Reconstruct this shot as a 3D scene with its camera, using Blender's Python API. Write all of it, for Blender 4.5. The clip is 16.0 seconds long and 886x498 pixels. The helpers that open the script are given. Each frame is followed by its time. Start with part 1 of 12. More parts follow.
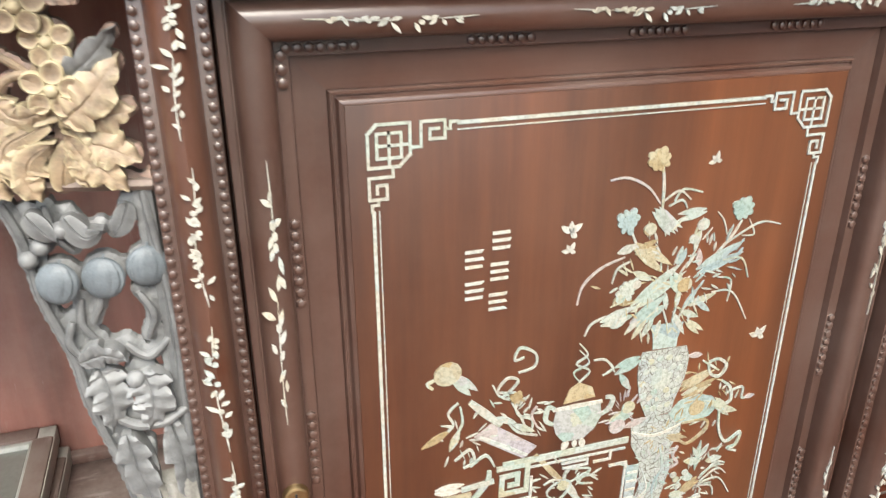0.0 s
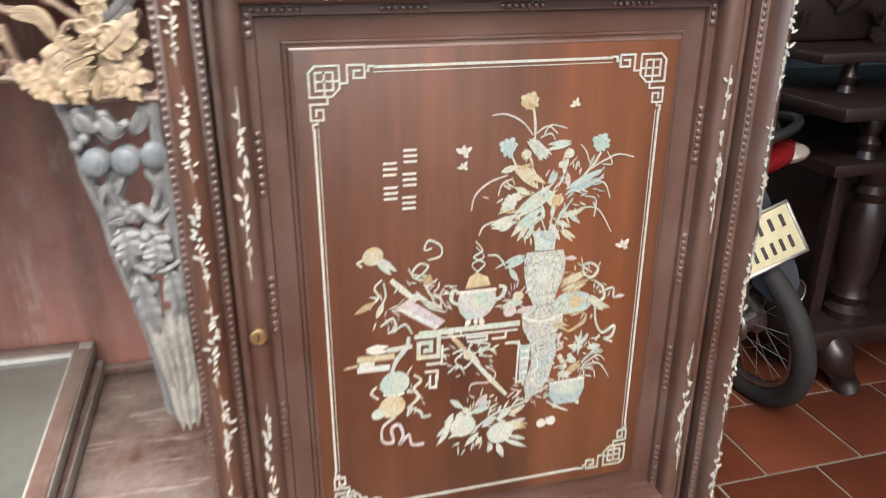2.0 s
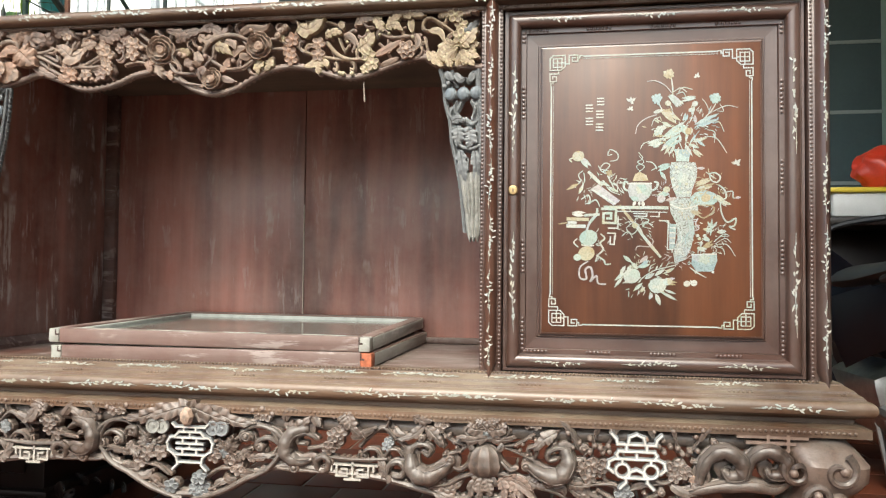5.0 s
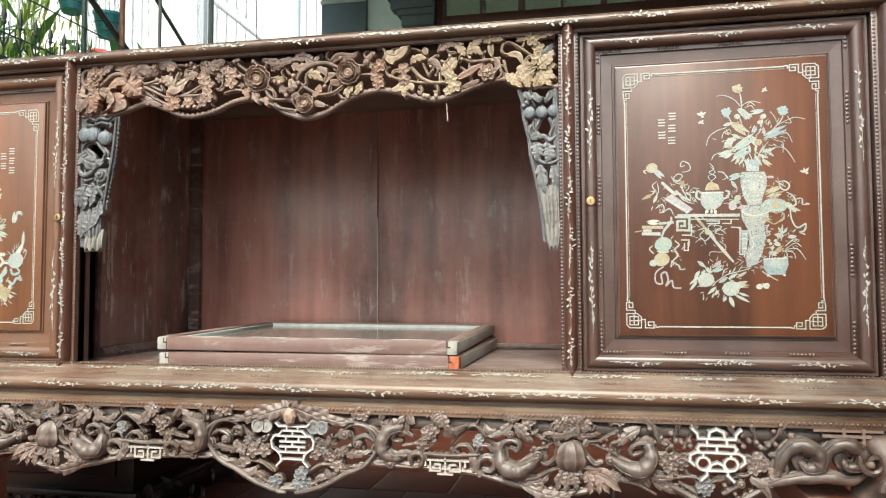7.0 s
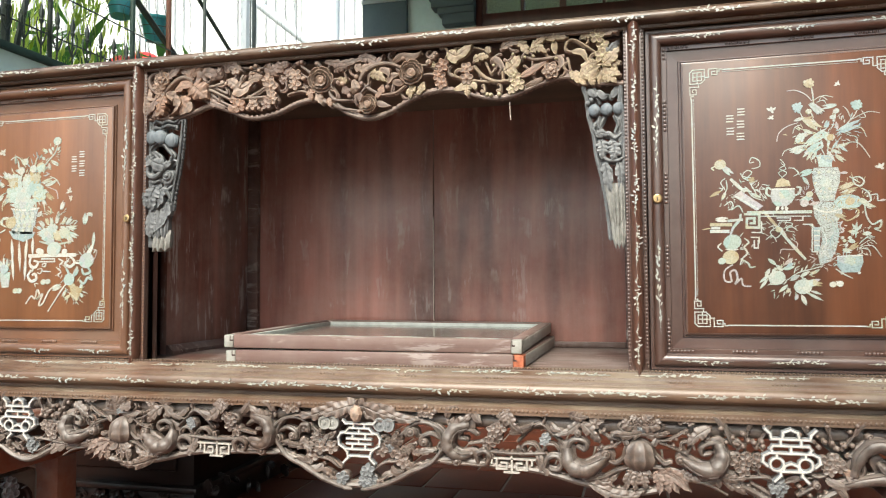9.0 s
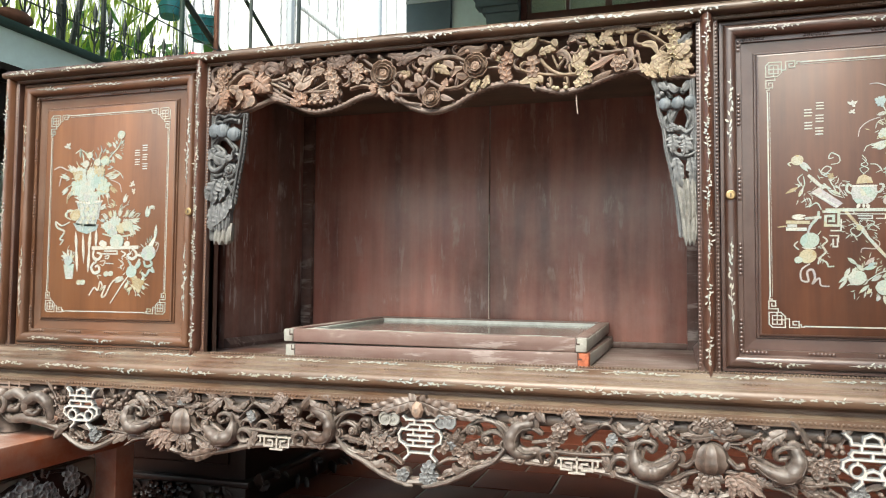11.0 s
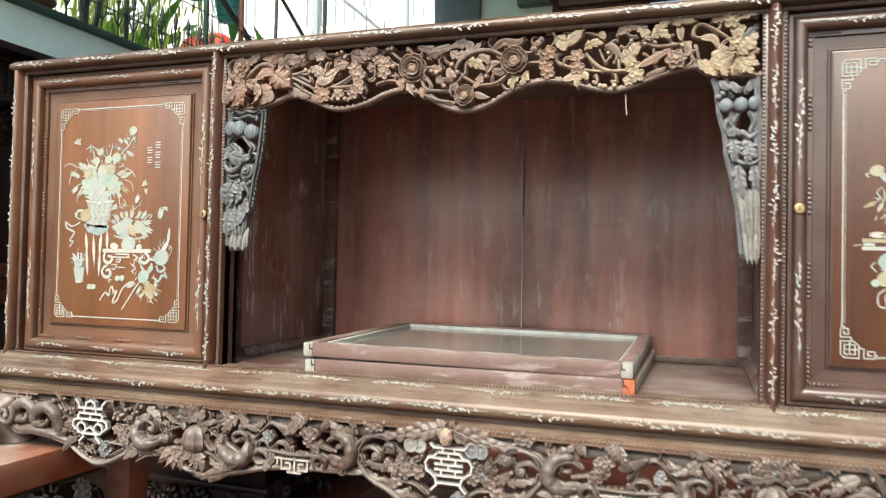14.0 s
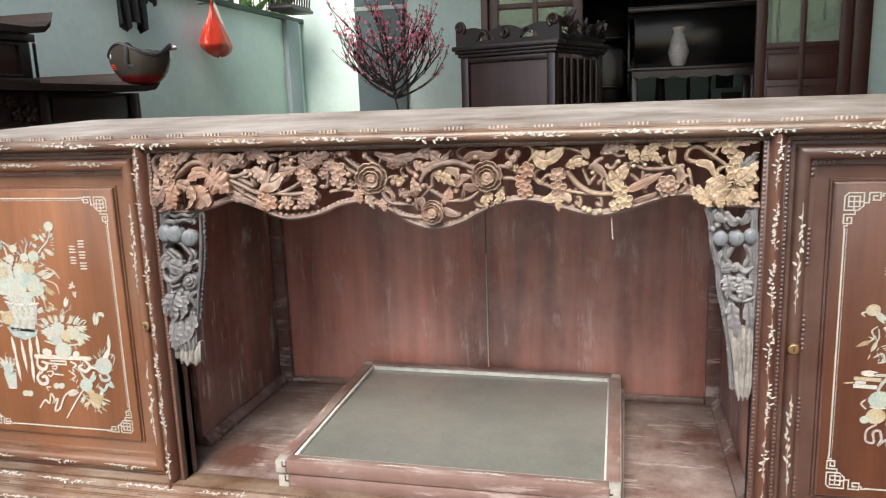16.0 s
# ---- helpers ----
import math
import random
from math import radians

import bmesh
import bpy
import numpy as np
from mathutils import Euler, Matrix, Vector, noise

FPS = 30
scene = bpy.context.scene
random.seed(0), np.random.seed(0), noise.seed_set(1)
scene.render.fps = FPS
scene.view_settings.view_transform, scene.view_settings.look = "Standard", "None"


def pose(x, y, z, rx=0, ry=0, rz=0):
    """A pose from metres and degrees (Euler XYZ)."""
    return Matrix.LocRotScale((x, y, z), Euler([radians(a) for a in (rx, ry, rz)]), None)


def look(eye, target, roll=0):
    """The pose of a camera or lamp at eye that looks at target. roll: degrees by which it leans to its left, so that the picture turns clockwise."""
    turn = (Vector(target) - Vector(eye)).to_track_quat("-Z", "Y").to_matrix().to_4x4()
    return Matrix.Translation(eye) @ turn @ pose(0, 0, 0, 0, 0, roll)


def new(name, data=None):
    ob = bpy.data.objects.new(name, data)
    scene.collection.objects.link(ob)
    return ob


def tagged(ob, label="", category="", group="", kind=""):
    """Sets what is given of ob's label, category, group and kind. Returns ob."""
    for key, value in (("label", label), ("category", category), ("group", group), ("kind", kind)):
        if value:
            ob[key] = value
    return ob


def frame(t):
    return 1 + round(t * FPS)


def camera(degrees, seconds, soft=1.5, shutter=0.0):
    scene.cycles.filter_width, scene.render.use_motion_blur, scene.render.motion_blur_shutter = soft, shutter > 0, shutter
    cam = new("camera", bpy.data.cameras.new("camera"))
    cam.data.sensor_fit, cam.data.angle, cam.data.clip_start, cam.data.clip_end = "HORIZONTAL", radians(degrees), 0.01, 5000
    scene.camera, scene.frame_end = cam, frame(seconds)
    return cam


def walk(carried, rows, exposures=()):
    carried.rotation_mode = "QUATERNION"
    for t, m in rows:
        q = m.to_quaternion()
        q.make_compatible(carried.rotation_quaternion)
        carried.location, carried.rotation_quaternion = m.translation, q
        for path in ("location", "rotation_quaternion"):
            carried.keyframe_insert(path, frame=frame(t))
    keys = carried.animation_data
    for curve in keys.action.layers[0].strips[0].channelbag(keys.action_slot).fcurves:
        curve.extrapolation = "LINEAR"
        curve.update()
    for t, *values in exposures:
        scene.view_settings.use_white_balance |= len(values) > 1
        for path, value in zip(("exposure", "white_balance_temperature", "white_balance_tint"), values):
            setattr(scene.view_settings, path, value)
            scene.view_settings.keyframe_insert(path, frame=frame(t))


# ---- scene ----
cam = camera(61.1, 16.0, soft=1.1, shutter=0.5)
PATH = [
    (0, (0.5794, -0.4270, 1.2966), (1.1558, 1.3270, 0.5268), -0.27),
    (0.5, (0.6419, -0.4180, 1.2952), (1.1235, 1.3310, 0.4525), -0.65),
    (1, (0.6739, -0.4390, 1.2965), (1.1844, 1.3030, 0.4570), -0.95),
    (1.5, (0.6747, -0.5180, 1.3125), (1.2082, 1.2240, 0.4883), -0.66),
    (2, (0.6159, -0.6720, 1.2870), (1.1027, 1.1190, 0.5423), 0.04),
    (2.5, (0.6051, -0.8660, 1.2699), (0.9066, 0.9770, 0.5535), -0.05),
    (3, (0.6646, -1.0350, 1.2154), (0.6978, 0.8420, 0.5237), -0.35),
    (3.5, (0.7182, -1.1510, 1.0419), (0.4927, 0.7720, 0.5398), -0.07),
    (3.7, (0.7212, -1.1840, 0.9229), (0.4546, 0.7630, 0.5505), 0.52),
    (5.8, (0.6818, -1.4780, 0.7505), (0.3377, 0.4880, 0.8674), 0.21),
    (6, (0.6718, -1.4880, 0.7474), (0.3207, 0.4770, 0.8673), 0.11),
    (6.5, (0.6467, -1.5010, 0.7532), (0.2657, 0.4590, 0.8668), 0.01),
    (7, (0.6277, -1.5100, 0.7560), (0.2197, 0.4450, 0.8624), -0.19),
    (7.5, (0.6167, -1.5090, 0.7559), (0.1808, 0.4400, 0.8590), -0.20),
    (8, (0.5997, -1.5150, 0.7558), (0.1438, 0.4290, 0.8597), -0.30),
    (8.5, (0.5847, -1.5220, 0.7597), (0.1078, 0.4180, 0.8604), -0.30),
    (9, (0.5707, -1.5280, 0.7575), (0.0708, 0.4060, 0.8590), -0.30),
    (9.5, (0.5537, -1.5220, 0.7554), (0.0268, 0.4050, 0.8556), -0.20),
    (10, (0.5338, -1.5150, 0.7492), (-0.0212, 0.4030, 0.8532), 0.10),
    (10.2, (0.5208, -1.5160, 0.7501), (-0.0422, 0.4010, 0.8520), 0.20),
    (12.5, (0.5039, -1.5310, 0.7359), (-0.1252, 0.3640, 0.8513), 0.69),
    (13, (0.5009, -1.5120, 0.7409), (-0.1311, 0.3820, 0.8472), 0.69),
    (13.5, (0.4918, -1.4860, 0.7428), (-0.1313, 0.4100, 0.8632), 1.09),
    (14, (0.4562, -1.4040, 0.8155), (-0.1983, 0.4850, 0.8666), 1.19),
    (14.5, (0.3980, -1.3040, 1.0610), (-0.2658, 0.5770, 0.9160), 1.09),
    (15, (0.3331, -1.2920, 1.2704), (-0.2572, 0.5950, 0.9701), 0.20),
    (15.5, (0.3097, -1.2920, 1.3162), (-0.1851, 0.6120, 0.9577), -1.19),
    (16, (0.3354, -1.2760, 1.3474), (-0.1302, 0.6320, 0.9682), -1.99),
]
walk(cam, [(t, look(eye, target, roll)) for t, eye, target, roll in PATH],
     [(0, 1.44, 6560, 7), (0.8, 1.38, 6520, 10), (2.0, 1.34, 6600, 12), (3.0, 1.30, 6500, 8), (5.8, 1.31, 6580, 3), (8.0, 1.28, 6580, 3), (14.0, 1.27, 6600, 4), (14.5, 1.18, 6650, 6), (15.2, 1.21, 6650, 12), (16, 1.25, 6700, 13)])

# ---- light ----
world = bpy.data.worlds.new("sky")
scene.world = world
world.use_nodes = True
wn = world.node_tree.nodes
sky = wn.new("ShaderNodeTexSky")
sky.sky_type, sky.sun_disc = "NISHITA", False
sky.sun_elevation, sky.sun_rotation = radians(47), radians(185)
sky.air_density, sky.dust_density = 1.0, 3.0
world.node_tree.links.new(sky.outputs["Color"], wn["Background"].inputs["Color"])
wn["Background"].inputs["Strength"].default_value = 0.15
sun = new("sun", bpy.data.lights.new("sun", "SUN"))
sun.data.energy, sun.data.angle, sun.data.color = 2.1, radians(34), (1.0, 0.95, 0.88)
sun.matrix_world = look((-0.3, -3.4, 3.7), (0, 0, 0))


# ---- materials ----
def nodes_of(name, rough=0.6, metal=0.0, spec=0.5):
    m = bpy.data.materials.new(name)
    m.use_nodes = True
    n, l = m.node_tree.nodes, m.node_tree.links
    b = n["Principled BSDF"]
    b.inputs["Roughness"].default_value, b.inputs["Metallic"].default_value = rough, metal
    b.inputs["Specular IOR Level"].default_value = spec
    return m, n, l, b


def noise_node(n, l, scale, detail=4.0, rough=0.6, stretch=(1, 1, 1), coords=None):
    """Noise in metres; stretch squeezes it along an axis."""
    tc = coords or n.new("ShaderNodeNewGeometry").outputs["Position"]
    mp = n.new("ShaderNodeMapping")
    mp.inputs["Scale"].default_value = stretch
    l.new(tc, mp.inputs["Vector"])
    t = n.new("ShaderNodeTexNoise")
    t.inputs["Scale"].default_value, t.inputs["Detail"].default_value, t.inputs["Roughness"].default_value = scale, detail, rough
    l.new(mp.outputs["Vector"], t.inputs["Vector"])
    return t.outputs["Fac"]


def ramp_node(n, l, fac, stops):
    r = n.new("ShaderNodeValToRGB")
    e = r.color_ramp.elements
    while len(e) < len(stops):
        e.new(0.5)
    for el, (p, c) in zip(e, stops):
        el.position, el.color = p, (*c, 1)
    l.new(fac, r.inputs["Fac"])
    return r.outputs["Color"]


def mix_node(n, l, fac, a, b, mode="MIX"):
    x = n.new("ShaderNodeMix")
    x.data_type, x.blend_type = "RGBA", mode
    for sock, v in ((x.inputs[0], fac), (x.inputs[6], a), (x.inputs[7], b)):
        if isinstance(v, (int, float)):
            sock.default_value = v
        elif isinstance(v, tuple):
            sock.default_value = (*v, 1)
        else:
            l.new(v, sock)
    return x.outputs[2]


def bump_node(n, l, b, height, strength=0.3, dist=0.002):
    k = n.new("ShaderNodeBump")
    k.inputs["Strength"].default_value, k.inputs["Distance"].default_value = strength, dist
    l.new(height, k.inputs["Height"])
    l.new(k.outputs["Normal"], b.inputs["Normal"])


def wood(name, dark, light, dust=(0.30, 0.24, 0.20), dusty=0.25, rough=0.45, along="z", grain=60.0, bump=0.25, streak=3.0, grime=0.0, scuff=0.0, stain=0.0, coat=0.0, edges=0.0):
    """Lacquered or raw wood: long grain, wide streaks, dust that gathers in patches and on what faces up."""
    m, n, l, b = nodes_of(name, rough)
    squeeze = {"x": (0.06, 1, 1), "y": (1, 0.06, 1), "z": (1, 1, 0.06)}[along]
    g = noise_node(n, l, grain, 6, 0.65, squeeze)
    s = noise_node(n, l, streak * 3, 3, 0.5, squeeze)
    col = ramp_node(n, l, g, [(0.3, dark), (0.72, light)])
    col = mix_node(n, l, 0.55, col, ramp_node(n, l, s, [(0.35, dark), (0.65, light)]))
    if grime:
        worn = ramp_node(n, l, noise_node(n, l, 75, 8, 0.8), [(0.36, (1 - grime,) * 3), (0.52, (1.0, 1.0, 1.0)), (0.70, (1 + 0.5 * grime,) * 3)])
        col = mix_node(n, l, 1.0, col, worn, "MULTIPLY")
    if stain:
        old = ramp_node(n, l, noise_node(n, l, 4.5, 5, 0.6, (1, 1, 0.22)), [(0.36, (1 - stain,) * 3), (0.50, (0.95, 0.95, 0.95)), (0.64, (1 + 0.45 * stain,) * 3)])
        col = mix_node(n, l, 1.0, col, old, "MULTIPLY")
    d = noise_node(n, l, 5, 8, 0.72)
    fine = noise_node(n, l, 90, 4, 0.7)
    geo = n.new("ShaderNodeNewGeometry")
    sep = n.new("ShaderNodeSeparateXYZ")
    l.new(geo.outputs["Normal"], sep.inputs[0])
    up = n.new("ShaderNodeMapRange")
    l.new(sep.outputs["Z"], up.inputs["Value"])
    up.inputs["From Min"].default_value, up.inputs["From Max"].default_value = 0.2, 1.0
    up.inputs["To Min"].default_value, up.inputs["To Max"].default_value = dusty, min(1.0, dusty * 2.6)
    patch = n.new("ShaderNodeMapRange")
    l.new(d, patch.inputs["Value"])
    patch.inputs["From Min"].default_value, patch.inputs["From Max"].default_value = 0.38, 0.66
    mul = n.new("ShaderNodeMath")
    mul.operation = "MULTIPLY"
    l.new(patch.outputs[0], mul.inputs[0])
    l.new(up.outputs[0], mul.inputs[1])
    col = mix_node(n, l, mul.outputs[0], col, dust)
    if scuff:
        thin = {"x": (0.13, 1, 1), "y": (1, 0.13, 1), "z": (1, 1, 0.13)}[along]
        mark = ramp_node(n, l, noise_node(n, l, 34, 5, 0.75, thin), [(0.54, (0.0, 0.0, 0.0)), (0.60, (scuff,) * 3)])
        mark = mix_node(n, l, 1.0, mark, ramp_node(n, l, noise_node(n, l, 9, 3, 0.6), [(0.47, (0.0, 0.0, 0.0)), (0.56, (1.0, 1.0, 1.0))]), "MULTIPLY")
        col = mix_node(n, l, mark, col, (0.52, 0.47, 0.44))
    # Convex edges go paler, so that the relief reads crisper.
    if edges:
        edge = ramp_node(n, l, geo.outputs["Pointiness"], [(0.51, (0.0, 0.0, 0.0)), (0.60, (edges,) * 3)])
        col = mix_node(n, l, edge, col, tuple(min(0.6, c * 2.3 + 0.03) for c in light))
    l.new(col, b.inputs["Base Color"])
    b.inputs["Coat Weight"].default_value, b.inputs["Coat Roughness"].default_value = coat, 0.22
    rr = n.new("ShaderNodeMapRange")
    l.new(d, rr.inputs["Value"])
    rr.inputs["To Min"].default_value, rr.inputs["To Max"].default_value = rough - 0.1, min(1, rough + 0.2)
    l.new(rr.outputs[0], b.inputs["Roughness"])
    bump_node(n, l, b, mix_node(n, l, 0.4, g, fine), bump, 0.0015 if not grime else 0.003)
    return m


def plain(name, colour, rough=0.6, metal=0.0, vary=0.18, scale=12.0, bump=0.1, spec=0.5, emit=0.0):
    """A surface of one colour with soft stains and fine relief."""
    m, n, l, b = nodes_of(name, rough, metal, spec)
    a = noise_node(n, l, scale, 6, 0.65)
    f = noise_node(n, l, scale * 14, 3, 0.6)
    lo = tuple(c * (1 - vary) for c in colour)
    hi = tuple(min(1, c * (1 + vary)) for c in colour)
    l.new(mix_node(n, l, 0.3, ramp_node(n, l, a, [(0.3, lo), (0.7, hi)]), ramp_node(n, l, f, [(0.3, lo), (0.7, hi)])), b.inputs["Base Color"])
    bump_node(n, l, b, f, bump, 0.001)
    if emit:
        l.new(b.inputs["Base Color"].links[0].from_socket, b.inputs["Emission Color"])
        b.inputs["Emission Strength"].default_value = emit
    return m


def pearl(name, tints, rough=0.25, lines=0.0, bright=1.0):
    """Mother-of-pearl: pale chips that turn from one tint to the next, with fine engraved lines."""
    m, n, l, b = nodes_of(name, rough, 0.0, 0.6)
    pos = n.new("ShaderNodeNewGeometry").outputs["Position"]

    def cells(scale, feature):
        v = n.new("ShaderNodeTexVoronoi")
        v.feature = feature
        v.inputs["Scale"].default_value = scale
        l.new(pos, v.inputs["Vector"])
        return v
    sep = n.new("ShaderNodeSeparateColor")
    l.new(cells(60, "F1").outputs["Color"], sep.inputs[0])
    w = noise_node(n, l, 60, 4, 0.7)
    own = n.new("ShaderNodeObjectInfo").outputs["Random"]
    add = n.new("ShaderNodeMath")
    add.operation = "WRAP"
    add.inputs[1].default_value, add.inputs[2].default_value = 1.0, 0.0
    both = n.new("ShaderNodeMath")
    both.operation = "MULTIPLY_ADD"
    both.inputs[1].default_value = 0.45
    l.new(sep.outputs[0], both.inputs[0])
    l.new(own, both.inputs[2])
    l.new(both.outputs[0], add.inputs[0])
    tone = ramp_node(n, l, add.outputs[0], [(i / (len(tints) - 1), c) for i, c in enumerate(tints)])
    drift = ramp_node(n, l, w, [(0.35, tints[0]), (0.5, tints[-1]), (0.65, tints[1])])
    col = mix_node(n, l, 0.22, tone, drift)
    col = mix_node(n, l, 1.0, col, ramp_node(n, l, noise_node(n, l, 330, 3, 0.7), [(0.36, (0.72, 0.72, 0.70)), (0.56, (1.0, 1.0, 1.0))]), "MULTIPLY")
    if lines:
        cut = ramp_node(n, l, cells(210, "DISTANCE_TO_EDGE").outputs["Distance"], [(lines * 0.6, (1, 1, 1)), (lines * 1.6, (0, 0, 0))])
        col = mix_node(n, l, cut, col, (0.30, 0.28, 0.24))
    l.new(mix_node(n, l, 1.0, col, (0.46 * bright, 0.47 * bright, 0.455 * bright), "MULTIPLY"), b.inputs["Base Color"])
    b.inputs["Coat Weight"].default_value = 0.3
    return m


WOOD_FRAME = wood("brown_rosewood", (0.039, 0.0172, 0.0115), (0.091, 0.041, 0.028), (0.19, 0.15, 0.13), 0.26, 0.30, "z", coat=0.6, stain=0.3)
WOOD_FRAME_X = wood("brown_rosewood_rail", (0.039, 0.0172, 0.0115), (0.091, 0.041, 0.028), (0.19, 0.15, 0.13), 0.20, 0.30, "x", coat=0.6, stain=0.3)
# Warmer, paler copy for the left side: its brighter light is in the colour.
WOOD_FRAME_LIT = wood("warm_rosewood", (0.06608, 0.02773, 0.01357), (0.1534, 0.06608, 0.03186), (0.24, 0.17, 0.12), 0.26, 0.30, "z", coat=0.6, stain=0.3)
WOOD_FRAME_LIT_X = wood("warm_rosewood_rail", (0.06608, 0.02773, 0.01357), (0.1534, 0.06608, 0.03186), (0.24, 0.17, 0.12), 0.22, 0.30, "x", coat=0.6, stain=0.3)
WOOD_RAIL = wood("brown_rosewood_along", (0.038, 0.0185, 0.0105), (0.150, 0.078, 0.043), (0.31, 0.26, 0.195), 0.27, 0.36, "x", 80, 0.4, coat=0.18, stain=0.35)
WOOD_POST = wood("oiled_rosewood", (0.058, 0.021, 0.0115), (0.128, 0.049, 0.027), (0.20, 0.145, 0.12), 0.22, 0.34, "z", coat=0.5)
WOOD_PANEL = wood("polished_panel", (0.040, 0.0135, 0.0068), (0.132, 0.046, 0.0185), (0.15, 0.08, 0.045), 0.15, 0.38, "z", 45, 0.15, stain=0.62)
WOOD_BACK = wood("bare_back_board", (0.135, 0.050, 0.038), (0.37, 0.152, 0.115), (0.43, 0.34, 0.30), 0.26, 0.34, "z", 26, 0.3, 5.0, scuff=0.22, stain=0.55, coat=0.2)
WOOD_SCUFF = wood("scuffed_partition", (0.108, 0.042, 0.032), (0.41, 0.172, 0.130), (0.50, 0.43, 0.39), 0.34, 0.30, "z", 30, 0.3, 4.0, scuff=1.0, stain=0.7)
WOOD_TOP = wood("dusty_top_board", (0.105, 0.082, 0.068), (0.20, 0.168, 0.142), (0.38, 0.37, 0.34), 0.45, 0.5, "x", 36, 0.3)
# The left panel's stronger light is tinted into this copy.
WOOD_PANEL_LIT = wood("orange_brown_panel", (0.092, 0.037, 0.0165), (0.205, 0.087, 0.036), (0.20, 0.13, 0.085), 0.15, 0.32, "z", 45, 0.15, stain=0.25)
WOOD_SHELF = wood("dusty_shelf_board", (0.055, 0.026, 0.020), (0.130, 0.064, 0.049), (0.33, 0.29, 0.265), 0.34, 0.42, "x", 36, 0.3, scuff=0.45, stain=0.5)
WOOD_RAW = wood("weathered_underside", (0.060, 0.036, 0.024), (0.165, 0.105, 0.070), (0.26, 0.21, 0.17), 0.30, 0.6, "x", 40, 0.4, stain=0.5)
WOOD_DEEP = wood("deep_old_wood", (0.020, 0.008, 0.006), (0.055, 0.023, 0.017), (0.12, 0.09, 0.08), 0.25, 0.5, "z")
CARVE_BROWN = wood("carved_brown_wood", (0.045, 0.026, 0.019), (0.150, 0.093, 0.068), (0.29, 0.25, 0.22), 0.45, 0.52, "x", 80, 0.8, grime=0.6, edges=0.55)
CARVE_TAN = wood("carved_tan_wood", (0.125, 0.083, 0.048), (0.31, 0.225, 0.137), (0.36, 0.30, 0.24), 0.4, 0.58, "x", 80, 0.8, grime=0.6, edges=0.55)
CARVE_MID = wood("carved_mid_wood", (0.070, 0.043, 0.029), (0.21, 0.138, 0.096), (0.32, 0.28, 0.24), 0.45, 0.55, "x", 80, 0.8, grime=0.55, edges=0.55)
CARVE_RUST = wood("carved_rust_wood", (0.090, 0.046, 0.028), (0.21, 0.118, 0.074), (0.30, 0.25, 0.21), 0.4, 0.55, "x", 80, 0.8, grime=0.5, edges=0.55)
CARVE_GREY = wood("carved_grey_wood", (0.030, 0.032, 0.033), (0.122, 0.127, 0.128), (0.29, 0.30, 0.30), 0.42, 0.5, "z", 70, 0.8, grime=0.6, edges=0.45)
CARVE_ASH = wood("carved_ashen_wood", (0.135, 0.130, 0.115), (0.31, 0.305, 0.275), (0.40, 0.40, 0.37), 0.4, 0.6, "z", 70, 0.8, grime=0.5)
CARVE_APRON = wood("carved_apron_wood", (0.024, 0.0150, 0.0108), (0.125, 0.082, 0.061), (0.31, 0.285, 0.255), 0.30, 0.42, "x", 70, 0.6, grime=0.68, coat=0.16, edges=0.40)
TRESTLE_WOOD = wood("red_sawn_wood", (0.155, 0.034, 0.011), (0.33, 0.092, 0.029), (0.40, 0.34, 0.30), 0.38, 0.30, "y", 40, coat=0.4)
DARK_WOOD = wood("dark_lacquered_wood", (0.008, 0.0045, 0.0036), (0.023, 0.0110, 0.0085), (0.05, 0.042, 0.038), 0.16, 0.28, "z", 40)
DOOR_WOOD = wood("brown_door_wood", (0.035, 0.010, 0.007), (0.080, 0.024, 0.016), (0.12, 0.08, 0.06), 0.15, 0.35, "z", 40)
FRUIT_GREY = plain("blue_grey_worn_wood", (0.115, 0.135, 0.148), 0.45, 0, 0.4, 60, 0.4)
PEARL = pearl("mother_of_pearl", [(0.60, 0.80, 0.72), (0.92, 0.90, 0.80), (0.74, 0.84, 0.80), (0.90, 0.80, 0.70), (0.82, 0.92, 0.88), (0.86, 0.76, 0.50), (0.72, 0.86, 0.80)])
PEARL_GOLD = pearl("straw_pearl", [(0.74, 0.52, 0.24), (0.86, 0.78, 0.56), (0.60, 0.42, 0.20), (0.80, 0.80, 0.66)])
PEARL_WHITE = pearl("white_pearl", [(0.86, 0.87, 0.84), (0.90, 0.86, 0.78), (0.74, 0.84, 0.86), (0.88, 0.80, 0.66)], bright=1.15)
PEARL_TEAL = pearl("sea_green_pearl", [(0.54, 0.74, 0.70), (0.74, 0.86, 0.82), (0.50, 0.66, 0.72), (0.80, 0.74, 0.78), (0.68, 0.80, 0.70)])
PEARL_CUT = pearl("honeycomb_pearl", [(0.56, 0.74, 0.70), (0.80, 0.84, 0.78), (0.66, 0.78, 0.80), (0.80, 0.74, 0.76)], lines=0.03)
PEARL_PINK = pearl("rosy_pearl", [(0.84, 0.74, 0.72), (0.80, 0.66, 0.60), (0.86, 0.82, 0.78), (0.74, 0.70, 0.78)])
PEARL_LINE = pearl("pale_line_pearl", [(0.86, 0.83, 0.74), (0.80, 0.75, 0.60), (0.74, 0.82, 0.82)], bright=1.12)
BRASS = plain("aged_brass", (0.40, 0.29, 0.15), 0.42, 1.0, 0.25, 120)
BLACK = plain("black_plastic", (0.012, 0.012, 0.013), 0.45, 0, 0.3, 20)
RUBBER = plain("black_rubber", (0.016, 0.016, 0.016), 0.75, 0, 0.3, 30, 0.4)
STEEL = plain("dull_steel", (0.38, 0.37, 0.35), 0.38, 1.0, 0.25, 30)
